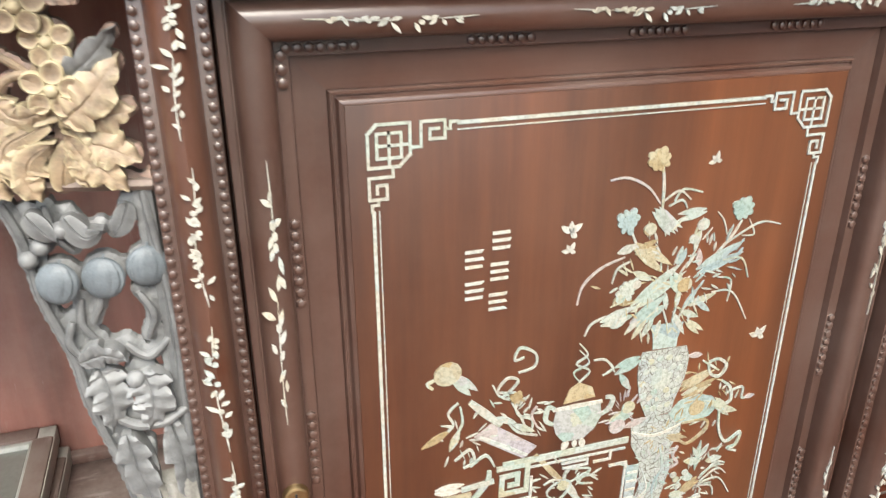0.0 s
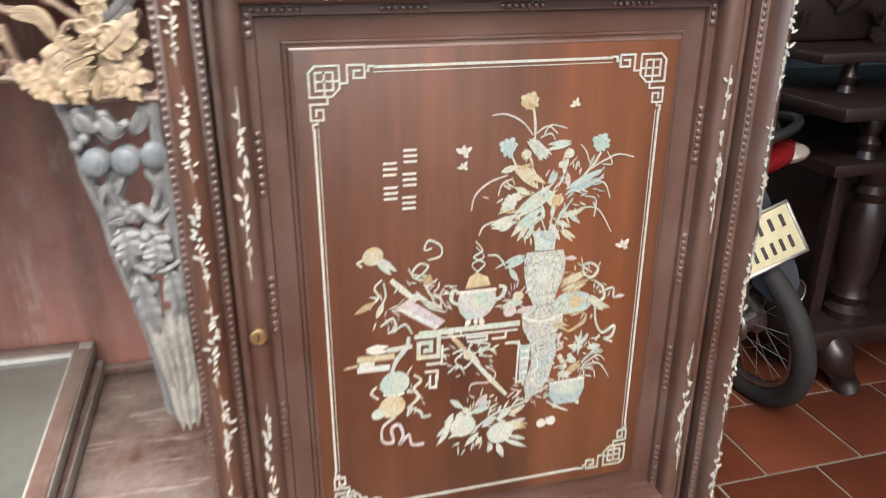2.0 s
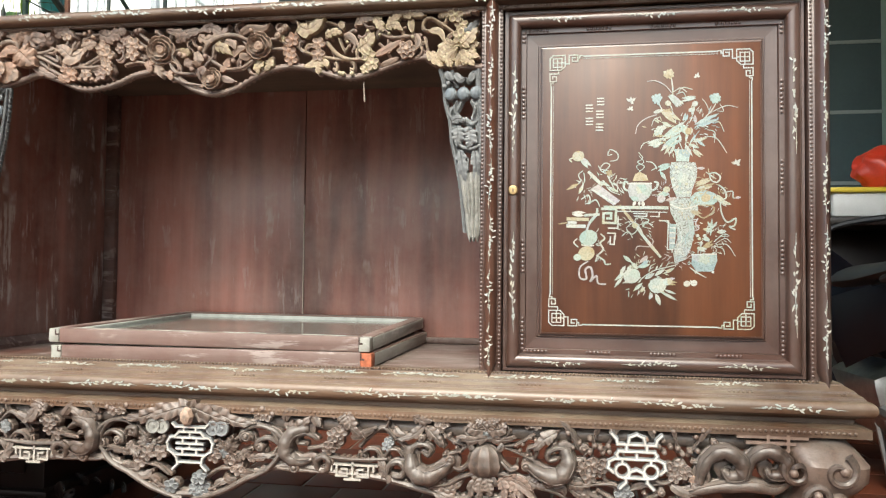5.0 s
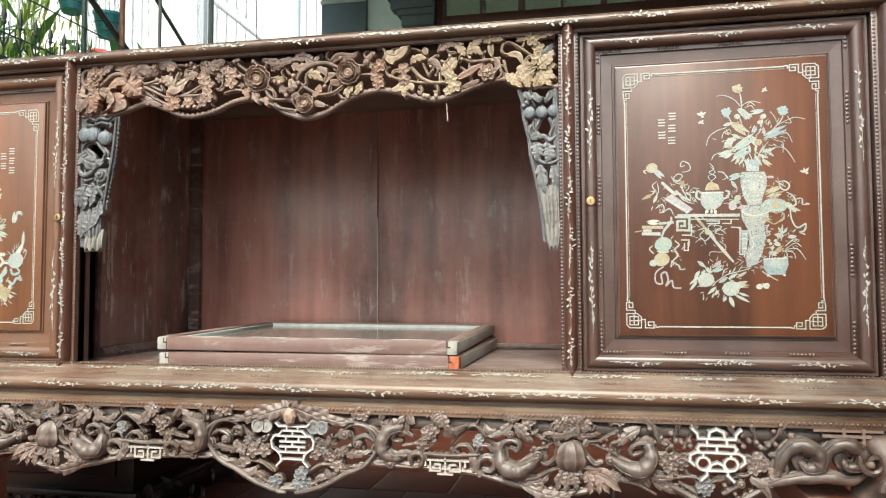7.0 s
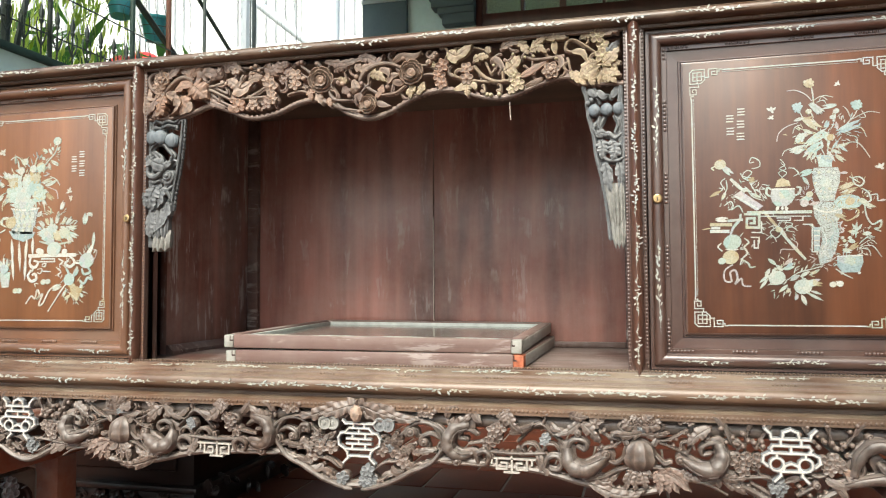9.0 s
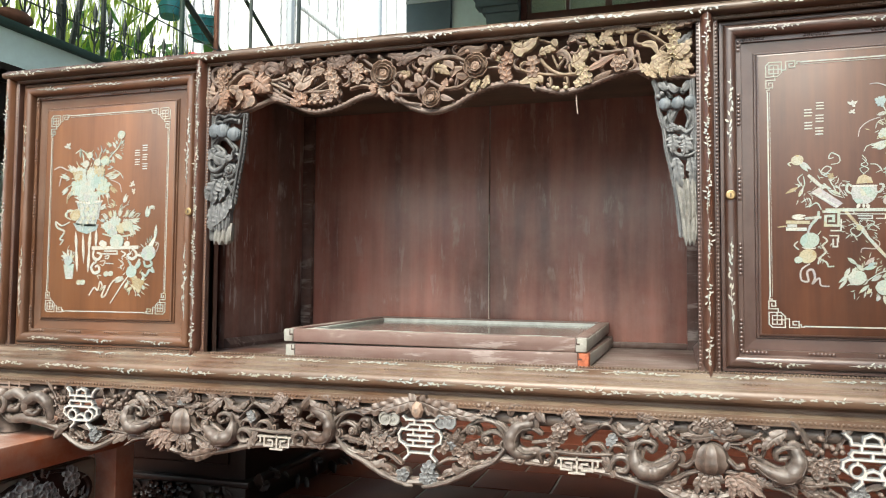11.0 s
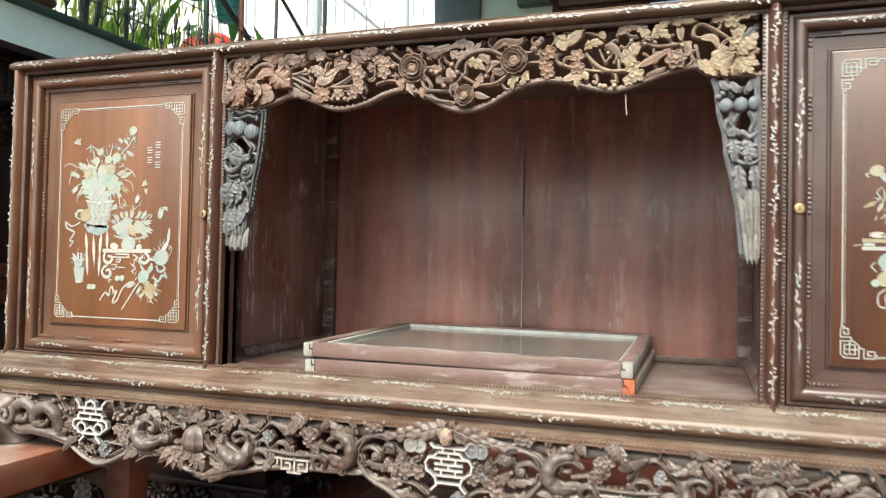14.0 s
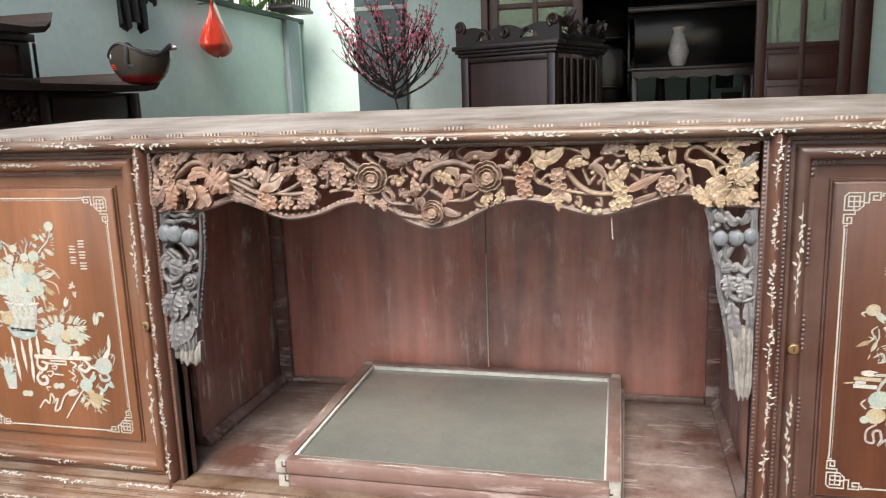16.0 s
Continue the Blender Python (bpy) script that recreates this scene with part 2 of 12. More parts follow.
CREAM_WOOD = plain("pale_cut_wood", (0.42, 0.36, 0.30), 0.7, 0, 0.3, 60, 0.3)
ORANGE = plain("orange_paint", (0.36, 0.105, 0.048), 0.7, 0, 0.65, 90, 0.5)


# ---- mesh helpers ----
def part(name, bm, material, parent=None, label="", smooth=True, category="", kind="", group=""):
    """Links a bmesh as one object under parent."""
    me = bpy.data.meshes.new(name)
    bm.normal_update()
    bm.to_mesh(me)
    bm.free()
    if smooth:
        for p in me.polygons:
            p.use_smooth = True
        me.set_sharp_from_angle(angle=radians(38))
    me.materials.append(material)
    ob = new(name, me)
    ob.parent = parent
    return tagged(ob, label, category, group, kind)


def again(ob, m, parent=None, material=None, name=None):
    """One more object on the mesh of ob, at m."""
    o = new(name or ob.name.split(".")[0], ob.data)
    o.parent, o.matrix_basis = parent if parent is not None else ob.parent, m
    for key in ("label", "category", "group", "kind"):
        if key in ob:
            o[key] = ob[key]
    if material is not None:
        o.material_slots[0].link = "OBJECT"
        o.material_slots[0].material = material
    return o


def empty(name, m=None, **tags):
    ob = new(name)
    ob.empty_display_size = 0.1
    if m is not None:
        ob.matrix_basis = m
    return tagged(ob, **tags)


def add_box(bm, lo, hi, bevel=0.0, m=None):
    mid = [(a + b) / 2 for a, b in zip(lo, hi)]
    size = [abs(b - a) for a, b in zip(lo, hi)]
    r = bmesh.ops.create_cube(bm, size=1, matrix=(m or Matrix()) @ Matrix.Translation(mid) @ Matrix.Diagonal((*size, 1)))
    if bevel:
        es = list({e for v in r["verts"] for e in v.link_edges})
        bmesh.ops.bevel(bm, geom=es, offset=bevel, segments=2, profile=0.5, affect="EDGES")


def box(lo, hi, bevel=0.002, m=None):
    bm = bmesh.new()
    add_box(bm, lo, hi, bevel, m)
    return bm


def add_tube(bm, pts, radii, sides=8, squash=1.0, cap=True):
    """A tapering tube along pts; squash flattens it in y."""
    pts = [Vector(p) for p in pts]
    if not hasattr(radii, "__len__"):
        radii = [radii] * len(pts)
    rings = []
    prev = None
    for i, p in enumerate(pts):
        d = (pts[min(i + 1, len(pts) - 1)] - pts[max(i - 1, 0)]).normalized()
        if prev is None:
            ref = Vector((0, 1, 0)) if abs(d.y) < 0.9 else Vector((1, 0, 0))
        else:
            ref = prev
        a = d.cross(ref).normalized()
        b = a.cross(d).normalized()
        prev = b
        ring = []
        for k in range(sides):
            w = 2 * math.pi * k / sides
            o = a * math.cos(w) * radii[i] + b * math.sin(w) * radii[i]
            o.y *= squash
            ring.append(bm.verts.new(p + o))
        rings.append(ring)
    for r, s in zip(rings, rings[1:]):
        for k in range(sides):
            bm.faces.new((r[k], r[(k + 1) % sides], s[(k + 1) % sides], s[k]))
    if cap:
        bm.faces.new(rings[0][::-1])
        bm.faces.new(rings[-1])


def smooth_path(pts, steps=6):
    """Catmull-Rom through pts."""
    pts = [Vector(p) for p in pts]
    out = []
    for i in range(len(pts) - 1):
        p0, p1, p2, p3 = pts[max(i - 1, 0)], pts[i], pts[i + 1], pts[min(i + 2, len(pts) - 1)]
        for k in range(steps):
            t = k / steps
            out.append(0.5 * ((2 * p1) + (p2 - p0) * t + (2 * p0 - 5 * p1 + 4 * p2 - p3) * t * t + (3 * p1 - p0 - 3 * p2 + p3) * t ** 3))
    out.append(pts[-1])
    return out


def add_lathe(bm, profile, sides=24, m=None):
    """Turns (radius, height) about z."""
    m = m or Matrix()
    rings = [[bm.verts.new(m @ Vector((r * math.cos(2 * math.pi * k / sides), r * math.sin(2 * math.pi * k / sides), z))) for k in range(sides)] for r, z in profile]
    for r, s in zip(rings, rings[1:]):
        for k in range(sides):
            bm.faces.new((r[k], r[(k + 1) % sides], s[(k + 1) % sides], s[k]))
    for ring, flip in ((rings[0], True), (rings[-1], False)):
        bm.faces.new(ring[::-1] if flip else ring)


def add_prism(bm, profile, x0, x1):
    """A closed (y, z) section drawn out from x0 to x1."""
    a = [bm.verts.new((x0, y, z)) for y, z in profile]
    b = [bm.verts.new((x1, y, z)) for y, z in profile]
    n = len(profile)
    for k in range(n):
        bm.faces.new((a[k], b[k], b[(k + 1) % n], a[(k + 1) % n]))
    bm.faces.new(a[::-1])
    bm.faces.new(b)
    bmesh.ops.recalc_face_normals(bm, faces=bm.faces[:])


def mitred(profile, x0, x1, z0, z1, side):
    """One mitred side (top, bottom, left, right) of a picture frame; profile is (inward, y), closed."""
    bm = bmesh.new()
    ends = []
    for far in (0, 1):
        ring = []
        for d, y in profile:
            if side in ("top", "bottom"):
                x, z = (x1 - d if far else x0 + d), (z1 - d if side == "top" else z0 + d)
            else:
                x, z = (x1 - d if side == "right" else x0 + d), (z1 - d if far else z0 + d)
            ring.append(bm.verts.new((x, y, z)))
        ends.append(ring)
    a, b = ends
    n = len(profile)
    for k in range(n):
        bm.faces.new((a[k], b[k], b[(k + 1) % n], a[(k + 1) % n]))
    bm.faces.new(a[::-1])
    bm.faces.new(b)
    bmesh.ops.recalc_face_normals(bm, faces=bm.faces[:])
    return bm


def add_beads(bm, p, q, pitch, r, gaps=None):
    """A row of small carved beads from p to q that stand out towards -y."""
    p, q = Vector(p), Vector(q)
    n = int((q - p).length / pitch)
    for i in range(n):
        if gaps and (i % gaps[0]) >= gaps[1]:
            continue
        c = p + (q - p) * ((i + 0.5) / n)
        top = bm.verts.new(c + Vector((0, -r, 0)))
        ring = [bm.verts.new(c + Vector((r * 0.92 * math.cos(w), -0.45 * r, r * 0.92 * math.sin(w)))) for w in (0.5, 1.55, 2.6, 3.64, 4.7, 5.74)]
        low = [bm.verts.new(c + Vector((r * math.cos(w), 0.3 * r, r * math.sin(w)))) for w in (0.5, 1.55, 2.6, 3.64, 4.7, 5.74)]
        for k in range(6):
            bm.faces.new((top, ring[(k + 1) % 6], ring[k]))
            bm.faces.new((ring[k], ring[(k + 1) % 6], low[(k + 1) % 6], low[k]))


# ---- flat inlay helpers, drawn in x and z, facing -y ----
def add_plate(bm, pts, y=0.0, thick=0.0008):
    """A thin chip with the outline pts."""
    a = [bm.verts.new((x, y - thick, z)) for x, z in pts]
    b = [bm.verts.new((x, y + 0.0006, z)) for x, z in pts]
    n = len(pts)
    area = sum(pts[i][0] * pts[(i + 1) % n][1] - pts[(i + 1) % n][0] * pts[i][1] for i in range(n))
    if area < 0:
        a, b = a[::-1], b[::-1]
    bm.faces.new(a)
    for k in range(n):
        bm.faces.new((a[(k + 1) % n], a[k], b[k], b[(k + 1) % n]))


def add_stroke(bm, pts, w, y=0.0, thick=0.0008, taper=0.0):
    """A thin band along pts."""
    pts = [Vector((p[0], p[1])) for p in pts]
    n = len(pts)
    left, right = [], []
    for i, p in enumerate(pts):
        d = (pts[min(i + 1, n - 1)] - pts[max(i - 1, 0)])
        d = d.normalized() if d.length else Vector((1, 0))
        k = w / 2 * (1 - taper * abs(2 * i / max(1, n - 1) - 1) if taper >= 0 else 1 + taper * i / max(1, n - 1))
        o = Vector((-d.y, d.x)) * k
        left.append(p + o)
        right.append(p - o)
    for i in range(n - 1):
        add_plate(bm, [tuple(left[i]), tuple(left[i + 1]), tuple(right[i + 1]), tuple(right[i])], y, thick)


def add_bar_path(bm, pts, w, y=0.0, thick=0.0008):
    """Square-cornered fret lines along pts."""
    for i, (p, q) in enumerate(zip(pts, pts[1:])):
        p, q = Vector(p), Vector(q)
        y -= 0.00012
        d = (q - p).normalized() * (w / 2)
        o = Vector((-d.y, d.x))
        p, q = p - d, q + d
        add_plate(bm, [tuple(p + o), tuple(p - o), tuple(q - o), tuple(q + o)], y, thick)


def blob(cx, cz, rx, rz, turn=0.0, n=9, rough=0.0, rnd=None):
    out = []
    for k in range(n):
        w = 2 * math.pi * k / n
        s = 1 + (rnd.uniform(-rough, rough) if rnd else 0)
        x, z = rx * s * math.cos(w), rz * s * math.sin(w)
        out.append((cx + x * math.cos(turn) - z * math.sin(turn), cz + x * math.sin(turn) + z * math.cos(turn)))
    return out


def petal(cx, cz, length, width, turn):
    """A leaf-shaped chip that starts at (cx, cz)."""
    out = []
    for t, w in ((0, 0.1), (0.25, 0.8), (0.5, 1.0), (0.78, 0.6), (1.0, 0.02)):
        out.append((t * length, w * width / 2))
    for t, w in ((0.78, 0.6), (0.5, 1.0), (0.25, 0.8), (0, 0.1)):
        out.append((t * length, -w * width / 2))
    return [(cx + x * math.cos(turn) - z * math.sin(turn), cz + x * math.sin(turn) + z * math.cos(turn)) for x, z in out]


# ---- the cabinet's carcase ----
SIDE, DEPTH, TOP, SHELF = 1.165, 0.63, 1.308, 0.588
cabinet = empty("display_cabinet", label="long carved rosewood cabinet inlaid with mother-of-pearl, dusty, standing on trestles", category="cabinet")


def mould_u(profile, outer=SIDE, back=DEPTH):
    """A moulding round the front and both ends; profile is (outward, z), closed."""
    bm = bmesh.new()
    rings = []
    for sx, sy in ((-1, 1), (-1, 0), (1, 0), (1, 1)):
        rings.append([bm.verts.new((sx * (outer + d), back if sy else -d, z)) for d, z in profile])
    n = len(profile)
    for a, b in zip(rings, rings[1:]):
        for k in range(n):
            bm.faces.new((a[k], b[k], b[(k + 1) % n], a[(k + 1) % n]))
    bm.faces.new(rings[0][::-1])
    bm.faces.new(rings[-1])
    bmesh.ops.recalc_face_normals(bm, faces=bm.faces[:])
    return bm


def arc(cx, cz, r, a0, a1, n=7):
    return [(cx + r * math.cos(radians(a0 + (a1 - a0) * i / (n - 1))), cz + r * math.sin(radians(a0 + (a1 - a0) * i / (n - 1)))) for i in range(n)]


bm = bmesh.new()
add_prism(bm, [(0.0125, TOP - 0.0045), (0.0125, TOP + 0.0010), (0.20, TOP + 0.0095), (0.42, TOP + 0.0195), (DEPTH + 0.01, TOP + 0.0285), (DEPTH + 0.01, TOP - 0.0045)], -SIDE + 0.001, SIDE - 0.001)
part("top_board", bm, WOOD_TOP, cabinet, "dusty brown top board")
crown = part("crown_moulding", mould_u(outer=SIDE - 0.013, profile=[(-0.016, TOP - 0.005), (0.009, TOP - 0.005), (0.011, TOP - 0.007)] + arc(0.007, TOP - 0.0165, 0.0095, 70, -80) + [(0.003, TOP - 0.0265), (-0.003, TOP - 0.028), (-0.016, TOP - 0.028)]), WOOD_RAIL, cabinet, "rounded brown moulding with pearl sprigs")
base = part("base_moulding", mould_u([(-0.01, 0.592), (0.010, 0.592), (0.013, 0.5905), (0.0135, 0.5885), (0.0270, 0.5805), (0.0275, 0.5782), (0.0292, 0.5782), (0.0297, 0.5762), (0.0375, 0.5720), (0.0380, 0.5690), (0.0400, 0.5690), (0.0405, 0.5665)] + arc(0.0400, 0.5525, 0.0140, 80, -88, 11) + [(0.0395, 0.5375), (0.0300, 0.5368), (0.0255, 0.5325), (0.0258, 0.5262), (0.0360, 0.5240), (0.0400, 0.5208), (0.0462, 0.5203), (0.0466, 0.5045), (0.030, 0.503), (-0.01, 0.503)]), WOOD_RAIL, cabinet, "stepped base moulding with pearl sprigs, dusty")
part("shelf_board", box((-SIDE + 0.01, 0.012, SHELF - 0.03), (SIDE - 0.01, DEPTH, SHELF), 0.002), WOOD_SHELF, cabinet, "dusty brown shelf board")
part("front_lip", box((-0.552, 0.010, SHELF - 0.010), (0.552, 0.045, SHELF + 0.0035), 0.002), WOOD_RAIL, cabinet)
part("back_board", box((-SIDE + 0.01, 0.602, SHELF - 0.02), (-0.0095, 0.622, TOP - 0.01), 0.002), WOOD_BACK, cabinet, "streaked dark red back board")
part("back_board", box((-0.0065, 0.600, SHELF - 0.02), (SIDE - 0.01, 0.620, TOP - 0.01), 0.002), WOOD_BACK, cabinet, "streaked dark red back board")
part("ceiling_board", box((-SIDE + 0.012, 0.035, TOP - 0.026), (SIDE - 0.012, 0.600, TOP - 0.010), 0.001), WOOD_RAW, cabinet, "weathered brown underside board")
for sx in (-1, 1):
    inner, first = (0.604, 0.170) if sx < 0 else (0.573, 0.118)
    part("partition", box((sx * inner, first, SHELF), (sx * (inner + 0.019), 0.602, TOP - 0.026), 0.001), WOOD_SCUFF, cabinet, "scuffed dark partition board")
    part("corner_stile", box((sx * (inner - 0.034), 0.580, SHELF), (sx * inner, 0.600, TOP - 0.026), 0.002), WOOD_SHELF, cabinet)
    bm = bmesh.new()
    lo, hi = sx * (inner - 0.0006), sx * (inner - 0.021)
    ends = [[bm.verts.new((x, y, SHELF + h)) for x, h in ((lo, 0.0), (lo, 0.024), (sx * (inner - 0.007), 0.024), (hi, 0.009), (hi, 0.0))] for y in (first - 0.003, 0.580)]
    for q in range(5):
        bm.faces.new((ends[0][q], ends[0][(q + 1) % 5], ends[1][(q + 1) % 5], ends[1][q]))
    bm.faces.new(ends[0][::-1])
    bm.faces.new(ends[1])
    bmesh.ops.recalc_face_normals(bm, faces=bm.faces[:])
    part("partition_skirting", bm, WOOD_SHELF, cabinet, "worn sloping fillet along the partition")
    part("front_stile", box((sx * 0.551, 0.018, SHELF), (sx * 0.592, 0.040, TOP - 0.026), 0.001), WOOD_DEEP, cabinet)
    part("end_panel", box((sx * (SIDE - 0.018), 0.03, SHELF), (sx * (SIDE - 0.003), DEPTH, TOP - 0.006), 0.001), WOOD_FRAME, cabinet)
    part("end_skirting", box((sx * (SIDE - 0.003), 0.06, SHELF + 0.004), (sx * (SIDE + 0.006), DEPTH - 0.02, SHELF + 0.05), 0.003), WOOD_FRAME, cabinet)
part("seam_fillet", box((-0.0096, 0.5985, SHELF + 0.016), (-0.0070, 0.606, SHELF + 0.375), 0.0004), CREAM_WOOD, cabinet, "pale worn seam between the back boards")
part("back_rail", box((-0.569, 0.584, SHELF), (0.538, 0.6015, SHELF + 0.016), 0.003), WOOD_SHELF, cabinet)
# bead rows on the long mouldings
bm = bmesh.new()
add_beads(bm, (-1.13, 0.002, TOP - 0.0315), (1.13, 0.002, TOP - 0.0315), 0.0056, 0.0021)
part("crown_beading", bm, WOOD_RAIL, cabinet, kind="stuff")
part("crown_fillet", box((-1.135, 0.004, TOP - 0.0350), (1.135, 0.016, TOP - 0.0275), 0.001), WOOD_RAIL, cabinet)
bm = bmesh.new()
add_beads(bm, (-1.14, -0.0145, 0.5935), (1.14, -0.0145, 0.5935), 0.0072, 0.0023)
part("shelf_beading", bm, WOOD_RAIL, cabinet, kind="stuff")
bm = bmesh.new()
add_beads(bm, (-1.19, -0.0466, 0.5125), (1.19, -0.0466, 0.5125), 0.0088, 0.0034)
part("frieze_beading", bm, WOOD_RAIL, cabinet, kind="stuff")
bm = bmesh.new()
add_beads(bm, (-1.18, -0.0340, 0.5752), (1.18, -0.0340, 0.5752), 0.0075, 0.0024, (24, 6))
part("broken_beading", bm, WOOD_RAIL, cabinet, kind="stuff")
bm = bmesh.new()
for sx in (-1, 1):
    add_beads(bm, (sx * (SIDE + 0.0466), 0.0, 0.5105), (sx * (SIDE + 0.0466), 0.6, 0.5105), 0.012, 0.0042)
part("end_beading", bm, WOOD_RAIL, cabinet, kind="stuff")
bm = bmesh.new()
for i in range(30):
    x = -1.13 + i * 0.0775
    for k in range(5):
        add_box(bm, (x + k * 0.0072, 0.0070, TOP - 0.0052), (x + k * 0.0072 + 0.0026, 0.0122, TOP + 0.0002), 0)
part("crown_tick", bm, CREAM_WOOD, cabinet, smooth=False, kind="stuff")

# ---- pearl sprigs ----
rnd = random.Random(4)


def sprig_mesh(length, seed, width=0.010):
    """A wavy stem with pairs of small leaf chips and buds along x."""
    r = random.Random(seed)
    bm = bmesh.new()
    n = 22
    ph, wav = r.uniform(0, 6), length / r.uniform(0.035, 0.05)

    def at(t):
        return (t - 0.5) * length, 0.16 * width * math.sin(ph + wav * t * 2)
    for t0, t1 in ((0.0, 0.20), (0.20, 0.5), (0.76, 1.0)):
        add_stroke(bm, [at(t0 + (t1 - t0) * i / 6) for i in range(7)], 0.0009, taper=0.6)
    k = int(length / 0.0056)
    for i in range(k):
        t = 0.08 + 0.84 * (i + r.uniform(0.1, 0.9)) / k
        big = math.sin(math.pi * t) ** 0.7
        x, z = at(t)
        turn = r.choice((0.5, -0.5, 2.6, -2.6, 0.15, 0.9, -0.9)) + r.uniform(-0.3, 0.3)
        off = width * 0.22 * r.uniform(-1, 1)
        add_plate(bm, petal(x, z + off, (0.0028 + 0.0040 * big) * r.uniform(0.75, 1.3), (0.0014 + 0.0015 * big), turn))
        if r.random() < 0.30 * big:
            add_plate(bm, blob(x, z - off, 0.0019, 0.0017, 0, 6))
    return bm


SPRIGS = []


def sprig(parent, x, y, z, length, upright=False, width=0.010, tilt=0.0, mirror=False):
    """One of six inlaid sprigs, near the wanted length."""
    if not SPRIGS:
        for i in range(6):
            ob = part("inlay_sprig", sprig_mesh(0.10, 20 + i), PEARL_WHITE, smooth=False)
            SPRIGS.append(ob.data)
            bpy.data.objects.remove(ob)
    o = tagged(new("inlay_sprig", rnd.choice(SPRIGS)), kind="stuff")
    o.parent = parent
    m = Matrix.Translation((x, y, z)) @ Matrix.Rotation(radians(tilt), 4, "X")
    if upright:
        m = m @ Matrix.Rotation(radians(-90), 4, "Y")
    s = length / 0.10
    o.matrix_basis = m @ Matrix.Diagonal((s * (-1 if mirror else 1), 1, width / 0.010 * (-1 if mirror else 1), 1))
    return o


for i in range(13):
    x = -1.085 + i * 0.1808
    sprig(crown, x + rnd.uniform(-0.01, 0.01), -0.0168, TOP - 0.0160, 0.145 * rnd.uniform(0.85, 1.1), width=0.0115)
    sprig(base, x + rnd.uniform(-0.01, 0.01), -0.0544, 0.5525, 0.150 * rnd.uniform(0.85, 1.15), width=0.0115)
    if i < 12:
        sprig(base, x + 0.09 + rnd.uniform(-0.01, 0.01), -0.0210, 0.5853, 0.13 * rnd.uniform(0.85, 1.15), width=0.011, tilt=-59)


# ---- posts ----
def post(x, half, z0, z1, y_front, steps=9, points=True, y_back=0.022):
    """A half-round post whose ends come to a point."""
    bm = bmesh.new()
    rings = []
    tip = 0.030 if points else 0.0
    levels = [(z0, 0.0), (z0 + tip, 1.0), (z1 - tip * 0.6, 1.0), (z1, 0.0)] if points else [(z0, 1.0), (z1, 1.0)]
    for z, k in levels:
        ring, out = [], (-0.0165 if k == 0.0 and z == z0 else 0.0)
        for i in range(steps):
            a = math.pi * i / (steps - 1)
            ring.append(bm.verts.new((x - half * math.cos(a) * max(k, 0.03), y_back + (y_front - y_back) * (0.35 + 0.65 * math.sin(a)) * (0.88 + 0.12 * k) + out * math.sin(a), z)))
        ring.append(bm.verts.new((x + half * max(k, 0.03), y_back, z)))
        ring.insert(0, bm.verts.new((x - half * max(k, 0.03), y_back, z)))
        rings.append(ring)
    n = steps + 2
    for a, b in zip(rings, rings[1:]):
        for k in range(n):
            bm.faces.new((a[k], a[(k + 1) % n], b[(k + 1) % n], b[k]))
    bm.faces.new(rings[0][::-1])
    bm.faces.new(rings[-1])
    bmesh.ops.recalc_face_normals(bm, faces=bm.faces[:])
    return bm


for sx in (-1, 1):
    p = part("post", post(sx * 0.571, 0.0125, 0.5775, 1.303, -0.0135), WOOD_POST, cabinet, "half-round reddish post with pearl sprigs")
    for i in range(7):
        sprig(p, sx * 0.571, -0.0139, 0.640 + i * 0.1, 0.092 * rnd.uniform(0.9, 1.05), True, 0.0125)
    part("post_back", box((sx * 0.551, 0.006, SHELF), (sx * 0.5915, 0.0335 if sx > 0 else 0.056, TOP - 0.027), 0.001), WOOD_FRAME, cabinet)
    for xx in (0.5538, 0.5882):
        bm = bmesh.new()
        add_beads(bm, (sx * xx, 0.006, 0.596), (sx * xx, 0.006, 1.273), 0.0074, 0.0030)
        part("post_beading", bm, WOOD_FRAME if sx > 0 else WOOD_FRAME_LIT, cabinet, kind="stuff")
    p = part("end_post", post(sx * 1.1535, 0.0125, 0.5785, 1.301, -0.0115), WOOD_FRAME if sx > 0 else WOOD_FRAME_LIT, cabinet, "half-round brown end post with pearl sprigs")
    for i in range(5):
        sprig(p, sx * 1.1535, -0.0119, 0.675 + i * 0.13, 0.115 * rnd.uniform(0.9, 1.05), True, 0.0105)
    part("end_post_back", box((sx * 1.1315, 0.006, SHELF), (sx * 1.1665, 0.034, TOP - 0.027), 0.001), WOOD_FRAME, cabinet)
    bm = bmesh.new()
    add_beads(bm, (sx * 1.1355, 0.006, 0.596), (sx * 1.1355, 0.006, 1.273), 0.0074, 0.0031)
    part("end_post_beading", bm, WOOD_FRAME if sx > 0 else WOOD_FRAME_LIT, cabinet, kind="stuff")

